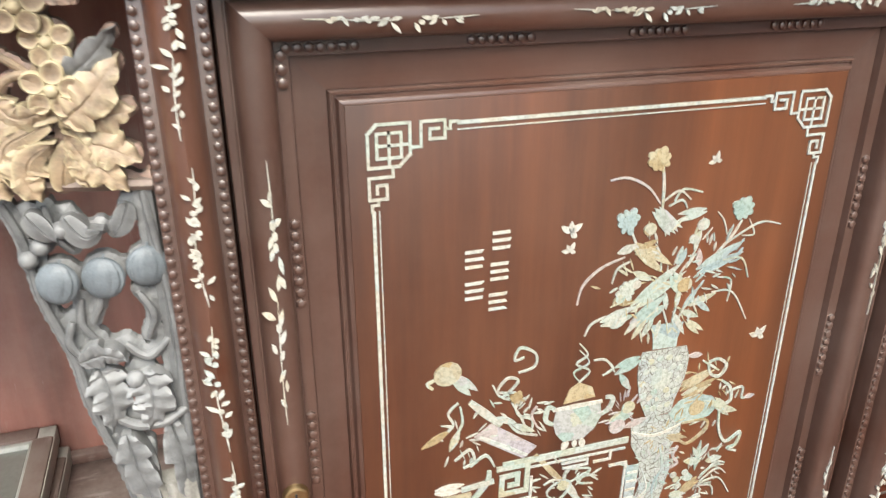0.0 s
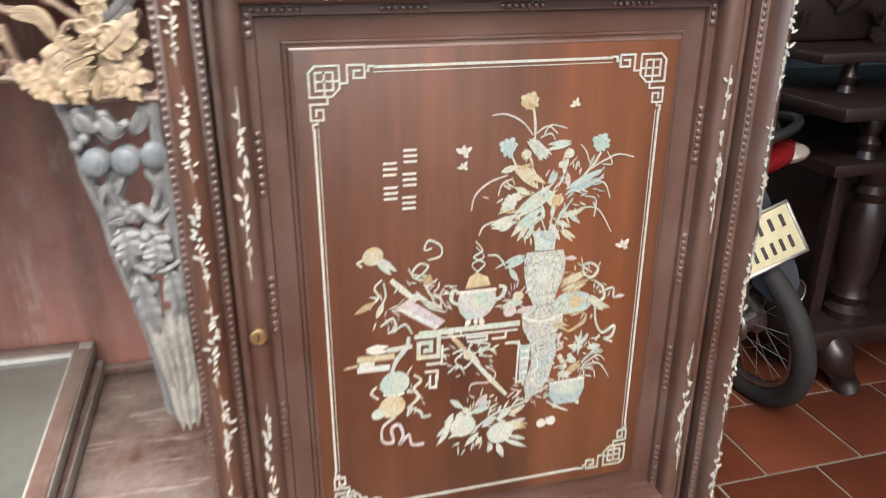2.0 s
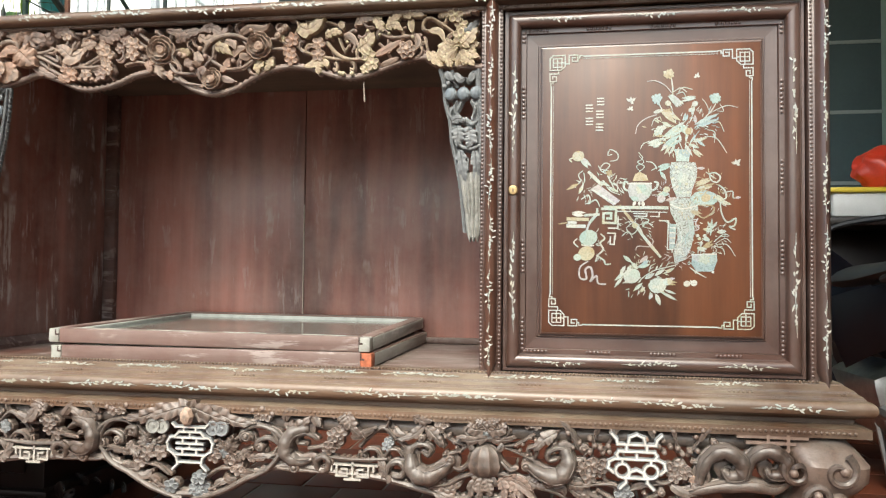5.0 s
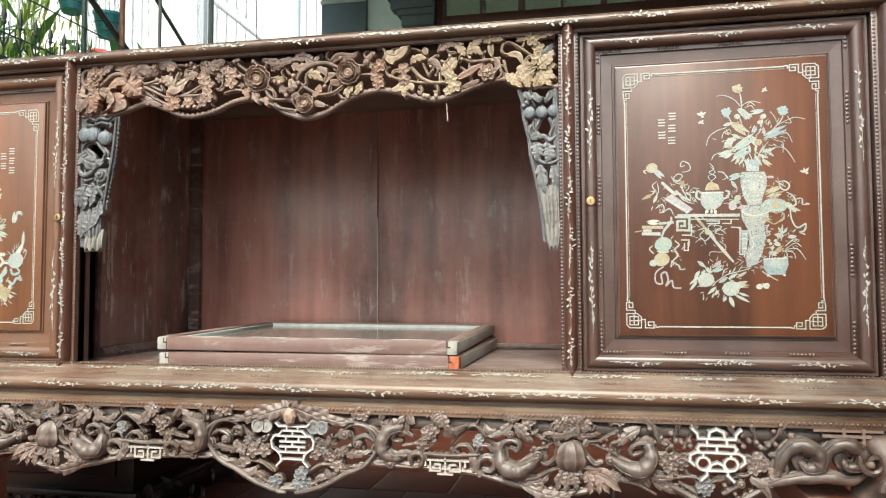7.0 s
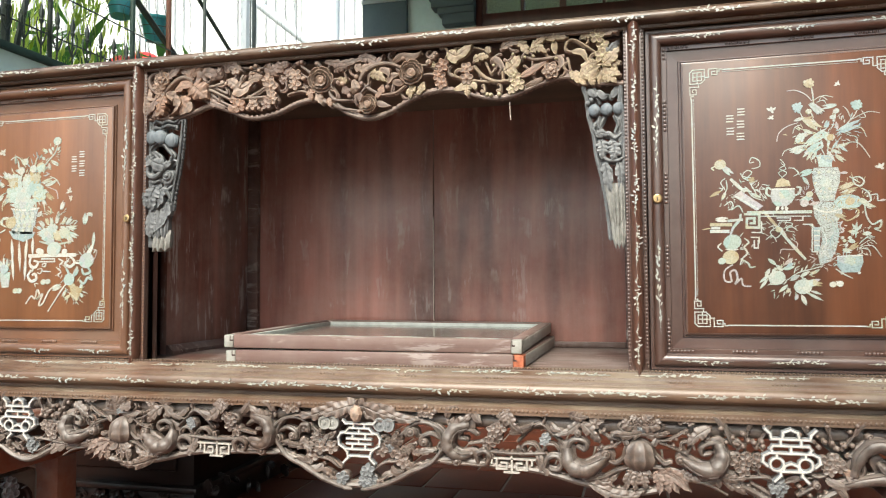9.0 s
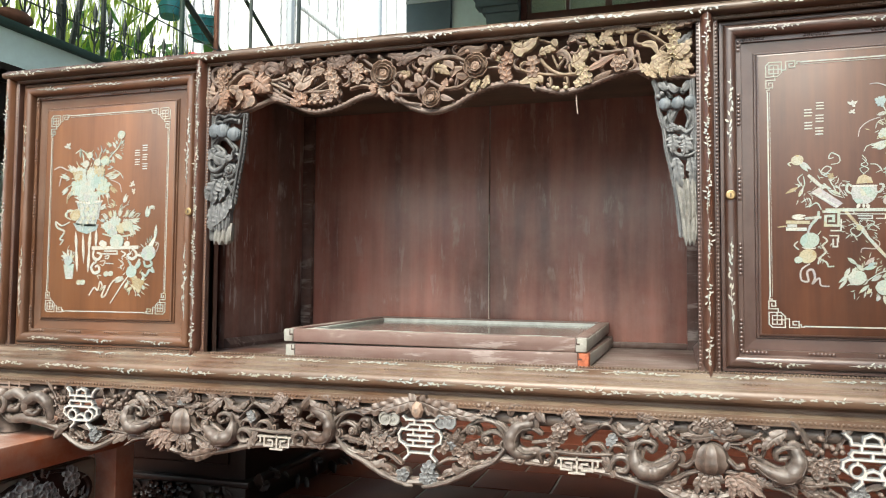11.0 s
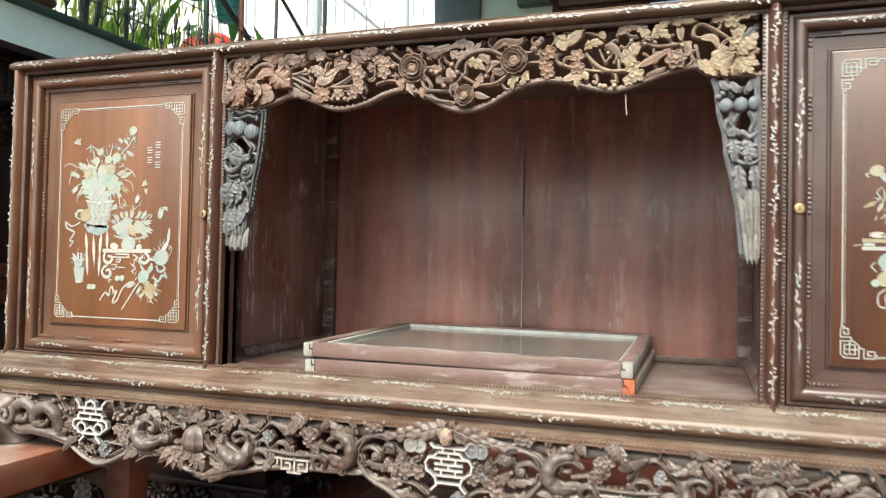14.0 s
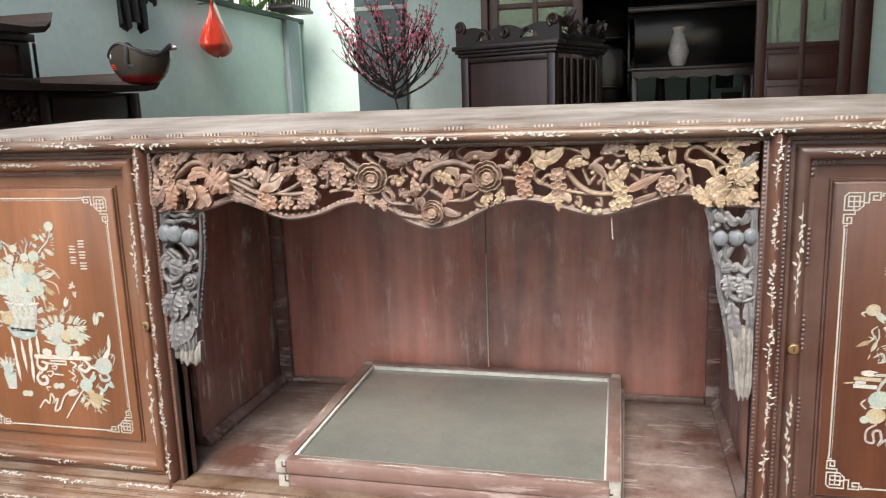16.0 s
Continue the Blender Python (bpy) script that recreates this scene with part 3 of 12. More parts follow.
# ---- doors ----
FRAME_PROFILE = [(0.0, 0.047), (0.0, 0.0205), (0.0006, 0.0195), (0.0052, 0.0195), (0.0058, 0.0212), (0.0068, 0.0212), (0.0074, 0.0185)] + [(0.0188 - 0.0112 * math.cos(a), 0.0185 - 0.0080 * math.sin(a)) for a in [math.pi * (0.06 + 0.90 * i / 9) for i in range(10)]] + [(0.0308, 0.0200), (0.0312, 0.0300), (0.0402, 0.0300), (0.0407, 0.0310), (0.0410, 0.047)]
FIELD_PROFILE = [(0.0, 0.047), (0.0, 0.0365), (0.0005, 0.0360), (0.0215, 0.0372), (0.0220, 0.047)]
PANEL_PROFILE = [(0.0, 0.047), (0.0, 0.0352), (0.0010, 0.0338), (0.0026, 0.0338), (0.0032, 0.0354), (0.0042, 0.0354), (0.0048, 0.0318), (0.0056, 0.0300), (0.0070, 0.0294), (0.0086, 0.0294), (0.0088, 0.047)]


def door(sx, motif):
    x0, x1, z0, z1 = (0.594, 1.129, 0.5930, TOP - 0.036) if sx > 0 else (-1.129, -0.594, 0.5930, TOP - 0.036)
    d = part("door", box((x0 + 0.001, 0.0466, z0 + 0.001), (x1 - 0.001, 0.052, z1 - 0.001), 0.001), WOOD_DEEP, cabinet,
             "closed rosewood door, raised panel inlaid with a pearl vase of flowers")
    for side in ("top", "bottom", "left", "right"):
        kind = "rail" if side in ("top", "bottom") else "stile"
        part(kind, mitred(FRAME_PROFILE, x0, x1, z0, z1, side), (WOOD_FRAME_X if kind == "rail" else WOOD_FRAME) if sx > 0 else (WOOD_FRAME_LIT_X if kind == "rail" else WOOD_FRAME_LIT), d)
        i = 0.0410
        part("field_" + kind, mitred(FIELD_PROFILE, x0 + i, x1 - i, z0 + i, z1 - i, side), (WOOD_FRAME_X if kind == "rail" else WOOD_FRAME) if sx > 0 else (WOOD_FRAME_LIT_X if kind == "rail" else WOOD_FRAME_LIT), d)
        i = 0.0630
        part("bevel_" + kind, mitred(PANEL_PROFILE, x0 + i, x1 - i, z0 + i, z1 - i, side), (WOOD_FRAME_X if kind == "rail" else WOOD_FRAME) if sx > 0 else (WOOD_FRAME_LIT_X if kind == "rail" else WOOD_FRAME_LIT), d)
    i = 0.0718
    part("panel", box((x0 + i, 0.0293, z0 + i), (x1 - i, 0.0466, z1 - i), 0.0004), WOOD_PANEL if sx > 0 else WOOD_PANEL_LIT, d, "smooth reddish brown panel")
    bm = bmesh.new()
    b = 0.0357
    for p, q in (((x0 + b, z1 - b), (x1 - b, z1 - b)), ((x0 + b, z0 + b), (x1 - b, z0 + b))):
        add_beads(bm, (p[0], 0.0296, p[1]), (q[0], 0.0296, q[1]), 0.0068, 0.0034, (17, 7))
    for x in (x0 + b, x1 - b):
        add_beads(bm, (x, 0.0296, z0 + b), (x, 0.0296, z1 - b), 0.0080, 0.0037, (18, 8))
    part("broken_beading", bm, WOOD_FRAME if sx > 0 else WOOD_FRAME_LIT, d, kind="stuff")
    for k in range(3):
        sprig(d, x0 + 0.10 + k * 0.168, 0.0100, z1 - 0.0188, 0.105, width=0.009)
        sprig(d, x0 + 0.10 + k * 0.168, 0.0100, z0 + 0.0188, 0.105, width=0.009)
    for k in range(2):
        for x in (x0 + 0.0188, x1 - 0.0188):
            sprig(d, x, 0.0100, z0 + 0.165 + k * 0.325, 0.185, True, 0.011)
    # lock
    lx = x0 + 0.0180 if sx > 0 else x1 - 0.0110
    lz = 0.930 if sx > 0 else 0.9250
    bm = bmesh.new()
    add_lathe(bm, [(0.0095, 0), (0.0098, 0.002), (0.0085, 0.0045), (0.0070, 0.005), (0.0066, 0.0042), (0.0001, 0.0044)], 20, Matrix.Translation((lx, 0.0112, lz)) @ Matrix.Rotation(radians(90), 4, "X"))
    part("lock", bm, BRASS, d, "round brass lock")
    part("keyhole", box((lx - 0.0009, 0.0060, lz - 0.0038), (lx + 0.0009, 0.0071, lz + 0.0035), 0), BLACK, d, smooth=False)
    # fret border
    y = 0.0293
    bx0, bx1, bz0, bz1 = x0 + 0.0835, x1 - 0.0835, z0 + 0.0835, z1 - 0.0835
    bm = bmesh.new()
    for z in (bz1 - 0.004, bz1 - 0.0085, bz0 + 0.004):
        w = 0.0026 if z != bz1 - 0.0085 else 0.0008
        add_stroke(bm, [(bx0 + 0.062 + (bx1 - bx0 - 0.124) * i / 12, z) for i in range(13)], w, y)
    for x in (bx0 + 0.004, bx1 - 0.004):
        add_stroke(bm, [(x, bz0 + 0.059 + (bz1 - bz0 - 0.118) * i / 12) for i in range(13)], 0.0024, y)
    for x in (bx0 + 0.0078, bx1 - 0.0078):
        add_stroke(bm, [(x, bz0 + 0.059), (x, bz1 - 0.059)], 0.0007, y)
    part("inlay_border", bm, PEARL_LINE, d, "thin pale inlaid line", smooth=False)
    for cx, cz, fx, fz in ((bx0, bz1, 1, -1), (bx1, bz1, -1, -1), (bx0, bz0, 1, 1), (bx1, bz0, -1, 1)):
        bm = bmesh.new()

        def q(*pts):
            return [(cx + fx * a * 0.74, cz + fz * b * 0.74) for a, b in pts]
        w = 0.0020
        add_bar_path(bm, q((0.010, 0.002), (0.040, 0.002), (0.040, 0.030), (0.030, 0.040), (0.002, 0.040), (0.002, 0.010), (0.010, 0.002)), w, y)
        add_bar_path(bm, q((0.010, 0.010), (0.032, 0.010), (0.032, 0.032), (0.010, 0.032), (0.010, 0.010)), w, y)
        add_bar_path(bm, q((0.021, 0.010), (0.021, 0.040)), w, y)
        add_bar_path(bm, q((0.010, 0.021), (0.040, 0.021)), w, y)
        add_bar_path(bm, q((0.040, 0.024), (0.050, 0.024), (0.050, 0.002), (0.072, 0.002), (0.072, 0.018), (0.058, 0.018), (0.058, 0.009), (0.066, 0.009)), w, y)
        add_bar_path(bm, q((0.072, 0.010), (0.077, 0.010), (0.077, 0.004), (0.084, 0.004)), w, y)
        add_bar_path(bm, q((0.024, 0.040), (0.024, 0.049), (0.002, 0.049), (0.002, 0.069), (0.018, 0.069), (0.018, 0.056), (0.009, 0.056), (0.009, 0.063)), w, y)
        add_bar_path(bm, q((0.010, 0.069), (0.010, 0.074), (0.004, 0.074), (0.004, 0.080)), w, y)
        part("inlay_corner", bm, PEARL if fx * fz < 0 else PEARL_WHITE, d, "pearl fret corner", smooth=False, kind="stuff")
    before = set(d.children)
    motif(d, y)
    for ob in set(d.children) - before:
        ob.location.z += 0.002 if sx > 0 else -0.0133


def spray(bm, cx, cz, r, n, seed, y, lo=0.0, hi=6.283, size=0.018):
    """Petals and leaves that fan out from a middle."""
    k = random.Random(seed)
    for i in range(n):
        a = k.uniform(lo, hi)
        e = r * math.sqrt(k.random()) * 0.75
        add_plate(bm, petal(cx + e * math.cos(a), cz + e * math.sin(a), size * k.uniform(0.6, 1.15), size * k.uniform(0.20, 0.36), a + k.uniform(-0.5, 0.5)), y - 0.00012 * (i % 6))


def glyph(bm, x, z, s, seed, y):
    """A worn sign as a few plain bars."""
    k = random.Random(seed)
    for i in range(3):
        zz = z + (i - 1) * s * 0.34
        add_plate(bm, [(x - s * 0.42, zz - s * 0.07), (x + s * k.uniform(0.3, 0.46), zz - s * 0.07), (x + s * k.uniform(0.3, 0.46), zz + s * 0.07), (x - s * 0.42, zz + s * 0.07)], y)


def moth(bm, x, z, s, turn, y):
    for a, l in ((0.6, 1), (1.5, 0.8), (2.5, 0.9), (-0.7, 0.6)):
        add_plate(bm, petal(x, z, s * l, s * 0.45, turn + a), y)


class Inlay:
    """Thin pearl chips let into a panel."""

    def __init__(self, parent, y):
        self.parent, self.y, self.count = parent, y, 0

    def chip(self, name, bm, mat):
        part(name, bm, mat, self.parent, smooth=False)

    def depth(self):
        self.count += 1
        return self.y - 0.0002 - 0.000003 * self.count

    def line(self, w, mat, pts):
        bm = bmesh.new()
        add_stroke(bm, [(p.x, p.y) for p in smooth_path([(x, z, 0) for x, z in pts], 5)], w, self.depth(), taper=0.35)
        self.chip("inlay_line", bm, mat)

    def fret(self, w, mat, pts):
        bm = bmesh.new()
        add_bar_path(bm, pts, w, self.depth())
        tagged(part("inlay_fret", bm, mat, self.parent, smooth=False), kind="stuff")

    def leaf(self, w, mat, pts):
        (x0, z0), (x1, z1) = pts
        bm = bmesh.new()
        size, turn, y = math.hypot(x1 - x0, z1 - z0), math.atan2(z1 - z0, x1 - x0), self.depth()
        if w < 0.009 or size > 3.2 * w:
            add_plate(bm, petal(x0, z0, size, w, turn), y)
        else:
            for e in (-1, 1):
                add_plate(bm, petal(x0 - e * math.sin(turn) * w * 0.12, z0 + e * math.cos(turn) * w * 0.12, size * (0.97 + 0.03 * e), w * 0.50, turn + e * 0.06), y - 0.00005 * (e + 1))
        self.chip("inlay_leaf", bm, mat)

    def plate(self, mat, pts):
        bm = bmesh.new()
        add_plate(bm, pts, self.y - 0.0001 - 0.00012 * (self.count % 3))
        self.count += 1
        self.chip("inlay_plate", bm, mat)

    def disc(self, x, z, r, mat):
        bm = bmesh.new()
        add_plate(bm, blob(x, z, r, r * 0.88, 0.3, 14), self.depth() - 0.0005)
        self.chip("inlay_disc", bm, mat)

    def spray(self, x, z, r, n, size, mat, seed):
        """Small leaf chips strewn round a middle."""
        k = random.Random(seed)
        bm = bmesh.new()
        for j in range(int(n * 1.5)):
            a, e = k.uniform(0, 6.283), r * math.sqrt(k.random())
            add_plate(bm, petal(x + e * math.cos(a), z + e * math.sin(a), size * k.uniform(0.7, 1.6), size * k.uniform(0.12, 0.28), a + k.uniform(-0.9, 0.9)), self.y - 0.0002 - 0.00008 * (j % 9))
        tagged(part("inlay_spray", bm, mat, self.parent, smooth=False), kind="stuff")

    def flower(self, x, z, r, mat):
        bm = bmesh.new()
        y = self.depth() - 0.0004
        k = random.Random(self.count)
        for lay, (n, e, l, w) in enumerate(((8, 0.62, 0.38, 0.29), (6, 0.36, 0.26, 0.21))):
            for i in range(n):
                a = 0.3 + 0.4 * lay + 2 * math.pi * i / n
                g = k.uniform(0.68, 1.18)
                add_plate(bm, blob(x + g * e * r * math.cos(a), z + g * e * r * math.sin(a), l * r * k.uniform(0.8, 1.1), w * r * k.uniform(0.7, 1.15), a + k.uniform(-0.25, 0.25), 9), y - 0.00005 * (i % 3) - 0.00018 * lay)
        add_plate(bm, blob(x, z, 0.20 * r, 0.19 * r, 0, 9), y - 0.0005)
        self.chip("inlay_flower", bm, mat)


def motif_right(d, y):
    """A tall vase of lotus, a table, two swords, an incense burner and fruit."""
    i = Inlay(d, y)
    i.spray(.9149, 1.0411, .0472, 46, .0091, PEARL, 1)
    i.spray(.8833, 1.0429, .0283, 14, .0078, PEARL_GOLD, 2)
    i.spray(.9536, 1.0502, .0277, 14, .0076, PEARL_TEAL, 3)
    i.spray(.7907, .9406, .0253, 20, .0072, PEARL, 4)
    i.spray(.7467, .9308, .0220, 12, .0073, PEARL, 5)
    i.spray(.9703, .9371, .0240, 16, .0075, PEARL_GOLD, 6)
    i.spray(.8866, .9254, .0176, 12, .0070, PEARL_PINK, 7)
    i.spray(.9830, .9068, .0205, 12, .0075, PEARL, 8)
    i.spray(.8349, .8588, .0285, 22, .0071, PEARL, 11)
    i.spray(.8534, .7681, .0388, 44, .0085, PEARL, 12)
    i.spray(.9704, .8402, .0307, 30, .0068, PEARL, 13)
    i.spray(.9553, .7999, .0240, 16, .0069, PEARL_TEAL, 14)
    i.spray(.7620, .8265, .0254, 14, .0073, PEARL, 15)
    i.spray(.9194, .8601, .0243, 24, .0083, PEARL_TEAL, 16)
    i.spray(.9107, .8082, .0208, 20, .0069, PEARL_PINK, 17)
    i.spray(.9344, .8932, .0208, 14, .0069, PEARL_GOLD, 18)
    i.flower(.8964, 1.1431, .0113, PEARL_GOLD)
    i.line(.0028, PEARL, ((.9005, 1.1371), (.9028, 1.1217), (.9036, 1.1044)))
    i.line(.0021, PEARL_PINK, ((.8569, 1.1309), (.8719, 1.1314), (.8894, 1.1226), (.9013, 1.1084)))
    i.line(.0018, PEARL, ((.9136, 1.1087), (.9210, 1.1177), (.9383, 1.1135)))
    i.line(.0018, PEARL, ((.9049, 1.1101), (.9174, 1.1168), (.9284, 1.1085)))
    i.line(.0018, PEARL, ((.9093, 1.1052), (.9207, 1.1090), (.9260, 1.1018)))
    i.leaf(.0127, PEARL, ((.8959, 1.1038), (.9216, 1.0832)))
    i.leaf(.0104, PEARL, ((.9441, 1.0984), (.9167, 1.0948)))
    i.leaf(.0148, PEARL_TEAL, ((.8994, 1.1047), (.9169, 1.0812)))
    i.flower(.8751, 1.0975, .0106, PEARL_TEAL)
    i.line(.0021, PEARL, ((.8777, 1.0909), (.8844, 1.0771), (.8912, 1.0683)))
    i.disc(.8946, 1.0886, .0056, PEARL_GOLD)
    i.leaf(.0163, PEARL_GOLD, ((.8826, 1.0772), (.9160, 1.0516)))
    i.leaf(.0106, PEARL_GOLD, ((.8834, 1.0703), (.9038, 1.0767)))
    i.leaf(.0071, PEARL, ((.8682, 1.0720), (.8869, 1.0770)))
    i.line(.0021, PEARL_PINK, ((.8367, 1.0333), (.8407, 1.0491), (.8554, 1.0617), (.8752, 1.0681)))
    i.line(.0018, PEARL, ((.8657, 1.0470), (.8696, 1.0589), (.8811, 1.0640)))
    i.flower(.9786, 1.0957, .0117, PEARL_TEAL)
    i.line(.0024, PEARL, ((.9790, 1.0863), (.9717, 1.0736), (.9537, 1.0540)))
    i.line(.0017, PEARL, ((1.0180, 1.0778), (.9994, 1.0820), (.9820, 1.0756), (.9680, 1.0682)))
    i.line(.0014, PEARL, ((.9551, 1.0954), (.9618, 1.0874), (.9665, 1.0751)))
    i.line(.0014, PEARL, ((.9859, 1.0859), (.9929, 1.0723), (.9813, 1.0726)))
    i.leaf(.0160, PEARL_TEAL, ((.9423, 1.0463), (.9864, 1.0633)))
    i.line(.0017, PEARL, ((.9658, 1.0533), (.9847, 1.0522), (.9936, 1.0340)))
    i.line(.0017, PEARL, ((.9635, 1.0384), (.9771, 1.0338), (.9765, 1.0144)))
    i.line(.0017, PEARL, ((.9596, 1.0254), (.9802, 1.0225), (.9984, .9946)))
    i.disc(.9426, 1.0867, .0056, PEARL)
    i.disc(.9353, 1.0755, .0042, PEARL)
    i.leaf(.0056, PEARL, ((.9415, 1.0830), (.9367, 1.0656)))
    i.line(.0014, PEARL, ((.9320, 1.0507), (.9403, 1.0699)))
    i.leaf(.0062, PEARL_PINK, ((.9438, 1.0500), (.9420, 1.0668)))
    i.leaf(.0105, PEARL_TEAL, ((.9238, 1.0550), (.9285, 1.0698)))
    i.leaf(.0169, PEARL, ((.8855, 1.0230), (.9300, 1.0516)))
    i.leaf(.0147, PEARL, ((.9187, 1.0485), (.9333, 1.0272)))
    i.disc(.9322, 1.0364, .0070, PEARL_GOLD)
    i.leaf(.0127, PEARL_TEAL, ((.8971, 1.0338), (.9193, 1.0454)))
    i.flower(.8796, 1.0393, .0092, PEARL)
    i.disc(.8741, 1.0331, .0042, PEARL)
    i.disc(.8875, 1.0434, .0042, PEARL)
    i.leaf(.0071, PEARL, ((.8837, 1.0543), (.9017, 1.0449)))
    i.leaf(.0149, PEARL, ((.8586, 1.0130), (.8903, 1.0205)))
    i.line(.0018, PEARL, ((.8455, 1.0046), (.8504, 1.0142), (.8630, 1.0193)))
    i.leaf(.0085, PEARL, ((.8680, 1.0080), (.8831, 1.0163)))
    i.leaf(.0183, PEARL_TEAL, ((.8864, 1.0071), (.9193, 1.0265)))
    i.leaf(.0056, PEARL, ((.8965, 1.0149), (.8812, .9997)))
    i.leaf(.0056, PEARL, ((.8999, 1.0109), (.8881, .9941)))
    i.leaf(.0056, PEARL, ((.9069, 1.0105), (.8969, .9937)))
    i.leaf(.0056, PEARL, ((.9245, 1.0134), (.9383, .9897)))
    i.leaf(.0063, PEARL, ((.9315, 1.0130), (.9499, 1.0046)))
    i.leaf(.0062, PEARL, ((.9385, 1.0164), (.9644, 1.0241)))
    i.leaf(.0055, PEARL_TEAL, ((.9456, 1.0198), (.9604, 1.0078)))
    i.leaf(.0049, PEARL, ((.9138, 1.0072), (.9094, .9915)))
    i.leaf(.0090, PEARL, ((.9381, 1.0029), (.9556, .9885)))
    i.leaf(.0078, PEARL_GOLD, ((.8688, 1.0323), (.8881, 1.0274)))
    i.leaf(.0049, PEARL, ((.9176, 1.0164), (.9147, 1.0336)))
    i.leaf(.0049, PEARL, ((.9263, 1.0159), (.9287, 1.0347)))
    i.leaf(.0049, PEARL_TEAL, ((.9332, 1.0137), (.9460, 1.0318)))
    i.leaf(.0049, PEARL, ((.9105, 1.0149), (.9005, 1.0298)))
    i.line(.0017, PEARL, ((.9206, 1.0023), (.9142, 1.0185)))
    i.line(.0017, PEARL, ((.9248, 1.0021), (.9272, 1.0215)))
    i.line(.0017, PEARL, ((.9283, 1.0019), (.9395, 1.0247)))
    i.plate(PEARL_TEAL, ((.9060, 1.0038), (.9363, 1.0022), (.9323, .9874), (.9321, .9799), (.9094, .9810), (.9090, .9885)))
    i.plate(PEARL_CUT, ((.9006, .9795), (.9425, .9787), (.9466, .9680), (.9449, .9493), (.9373, .9272), (.9351, .9145), (.9107, .9140), (.9026, .9323), (.8981, .9551), (.8979, .9702)))
    i.flower(.9206, .9504, .0125, PEARL)
    i.disc(.9091, .9697, .0031, PEARL)
    i.disc(.9179, .9711, .0031, PEARL)
    i.disc(.9265, .9708, .0031, PEARL)
    i.disc(.9352, .9685, .0031, PEARL)
    i.disc(.9053, .9604, .0031, PEARL)
    i.disc(.9123, .9620, .0031, PEARL)
    i.disc(.9315, .9611, .0031, PEARL)
    i.disc(.9383, .9590, .0031, PEARL)
    i.disc(.9031, .9492, .0031, PEARL)
    i.disc(.9379, .9477, .0031, PEARL)
    i.disc(.9052, .9378, .0031, PEARL)
    i.disc(.9114, .9338, .0031, PEARL)
    i.disc(.9200, .9316, .0031, PEARL)
    i.disc(.9288, .9331, .0031, PEARL)
    i.disc(.9358, .9366, .0031, PEARL)
    i.disc(.9093, .9245, .0031, PEARL)
    i.disc(.9162, .9224, .0031, PEARL)
    i.disc(.9232, .9221, .0031, PEARL)
    i.disc(.9302, .9237, .0031, PEARL)
    i.disc(.9151, .9393, .0031, PEARL)
    i.disc(.9272, .9388, .0031, PEARL)
    i.leaf(.0140, PEARL_TEAL, ((.8987, .9747), (.8748, .9667)))
    i.line(.0021, PEARL, ((.8756, .9667), (.8671, .9792), (.8558, .9812)))
    i.leaf(.0070, PEARL_TEAL, ((.8807, .9634), (.8915, .9463)))
    i.line(.0018, PEARL, ((.8671, .9792), (.8739, .9705), (.8649, .9649)))
    i.leaf(.0055, PEARL_PINK, ((.9597, .9674), (.9452, .9680)))
    i.leaf(.0062, PEARL_GOLD, ((.9420, .9337), (.9749, .9488)))
    i.leaf(.0062, PEARL_GOLD, ((.9442, .9292), (.9787, .9404)))
    i.leaf(.0062, PEARL_GOLD, ((.9421, .9382), (.9680, .9498)))
    i.leaf(.0048, PEARL_GOLD, ((.9459, .9261), (.9737, .9347)))
    i.line(.0031, PEARL, ((.9676, .9577), (.9780, .9591), (.9866, .9513), (.9808, .9418), (.9707, .9460), (.9676, .9566)))
    i.line(.0024, PEARL, ((.9615, .9606), (.9716, .9534), (.9793, .9478)))
    i.line(.0034, PEARL, ((.9840, .9365), (.9939, .9279), (.9968, .9137), (.9872, .9096)))
    i.leaf(.0075, PEARL, ((.9817, .9084), (1.0059, .9008)))
    i.line(.0024, PEARL, ((.9903, .9214), (1.0074, .9252), (1.0090, .9133), (1.0189, .9144)))
    i.leaf(.0047, PEARL_PINK, ((1.0121, .9132), (1.0226, .9142)))
    i.plate(PEARL_TEAL, ((.9333, .9131), (.9423, .9233), (.9597, .9278), (.9767, .9219), (.9848, .9112), (.9760, .9019), (.9587, .8980), (.9416, .9024)))
    i.disc(.9613, .9132, .0082, PEARL_GOLD)
    i.leaf(.0123, PEARL, ((.9793, .9181), (.9930, .9028)))
    i.disc(.8920, .9290, .0063, PEARL)
    i.leaf(.0127, PEARL, ((.8750, .9168), (.8985, .9249)))
    i.disc(.8826, .9120, .0077, PEARL_PINK)
    i.leaf(.0063, PEARL_PINK, ((.8895, .9087), (.9121, .9139)))
    i.plate(PEARL_TEAL, ((.8249, .9400), (.8651, .9398), (.8668, .9262), (.8608, .9151), (.8506, .9071), (.8328, .9077), (.8253, .9171), (.8227, .9279)))
    i.plate(PEARL_GOLD, ((.8311, .9450), (.8597, .9461), (.8564, .9561), (.8438, .9627), (.8358, .9578)))
    i.line(.0039, PEARL_WHITE, ((.8217, .9409), (.8666, .9405)))
    i.line(.0047, PEARL, ((.8227, .9271), (.8157, .9331), (.8175, .9441), (.8232, .9423)))
    i.line(.0046, PEARL, ((.8662, .9277), (.8734, .9316), (.8765, .9416), (.8695, .9435)))
    i.leaf(.0064, PEARL_WHITE, ((.8371, .9083), (.8319, .8987)))
    i.leaf(.0064, PEARL_WHITE, ((.8492, .9079), (.8518, .8972)))
    i.leaf(.0050, PEARL_WHITE, ((.8436, .9081), (.8433, .8990)))
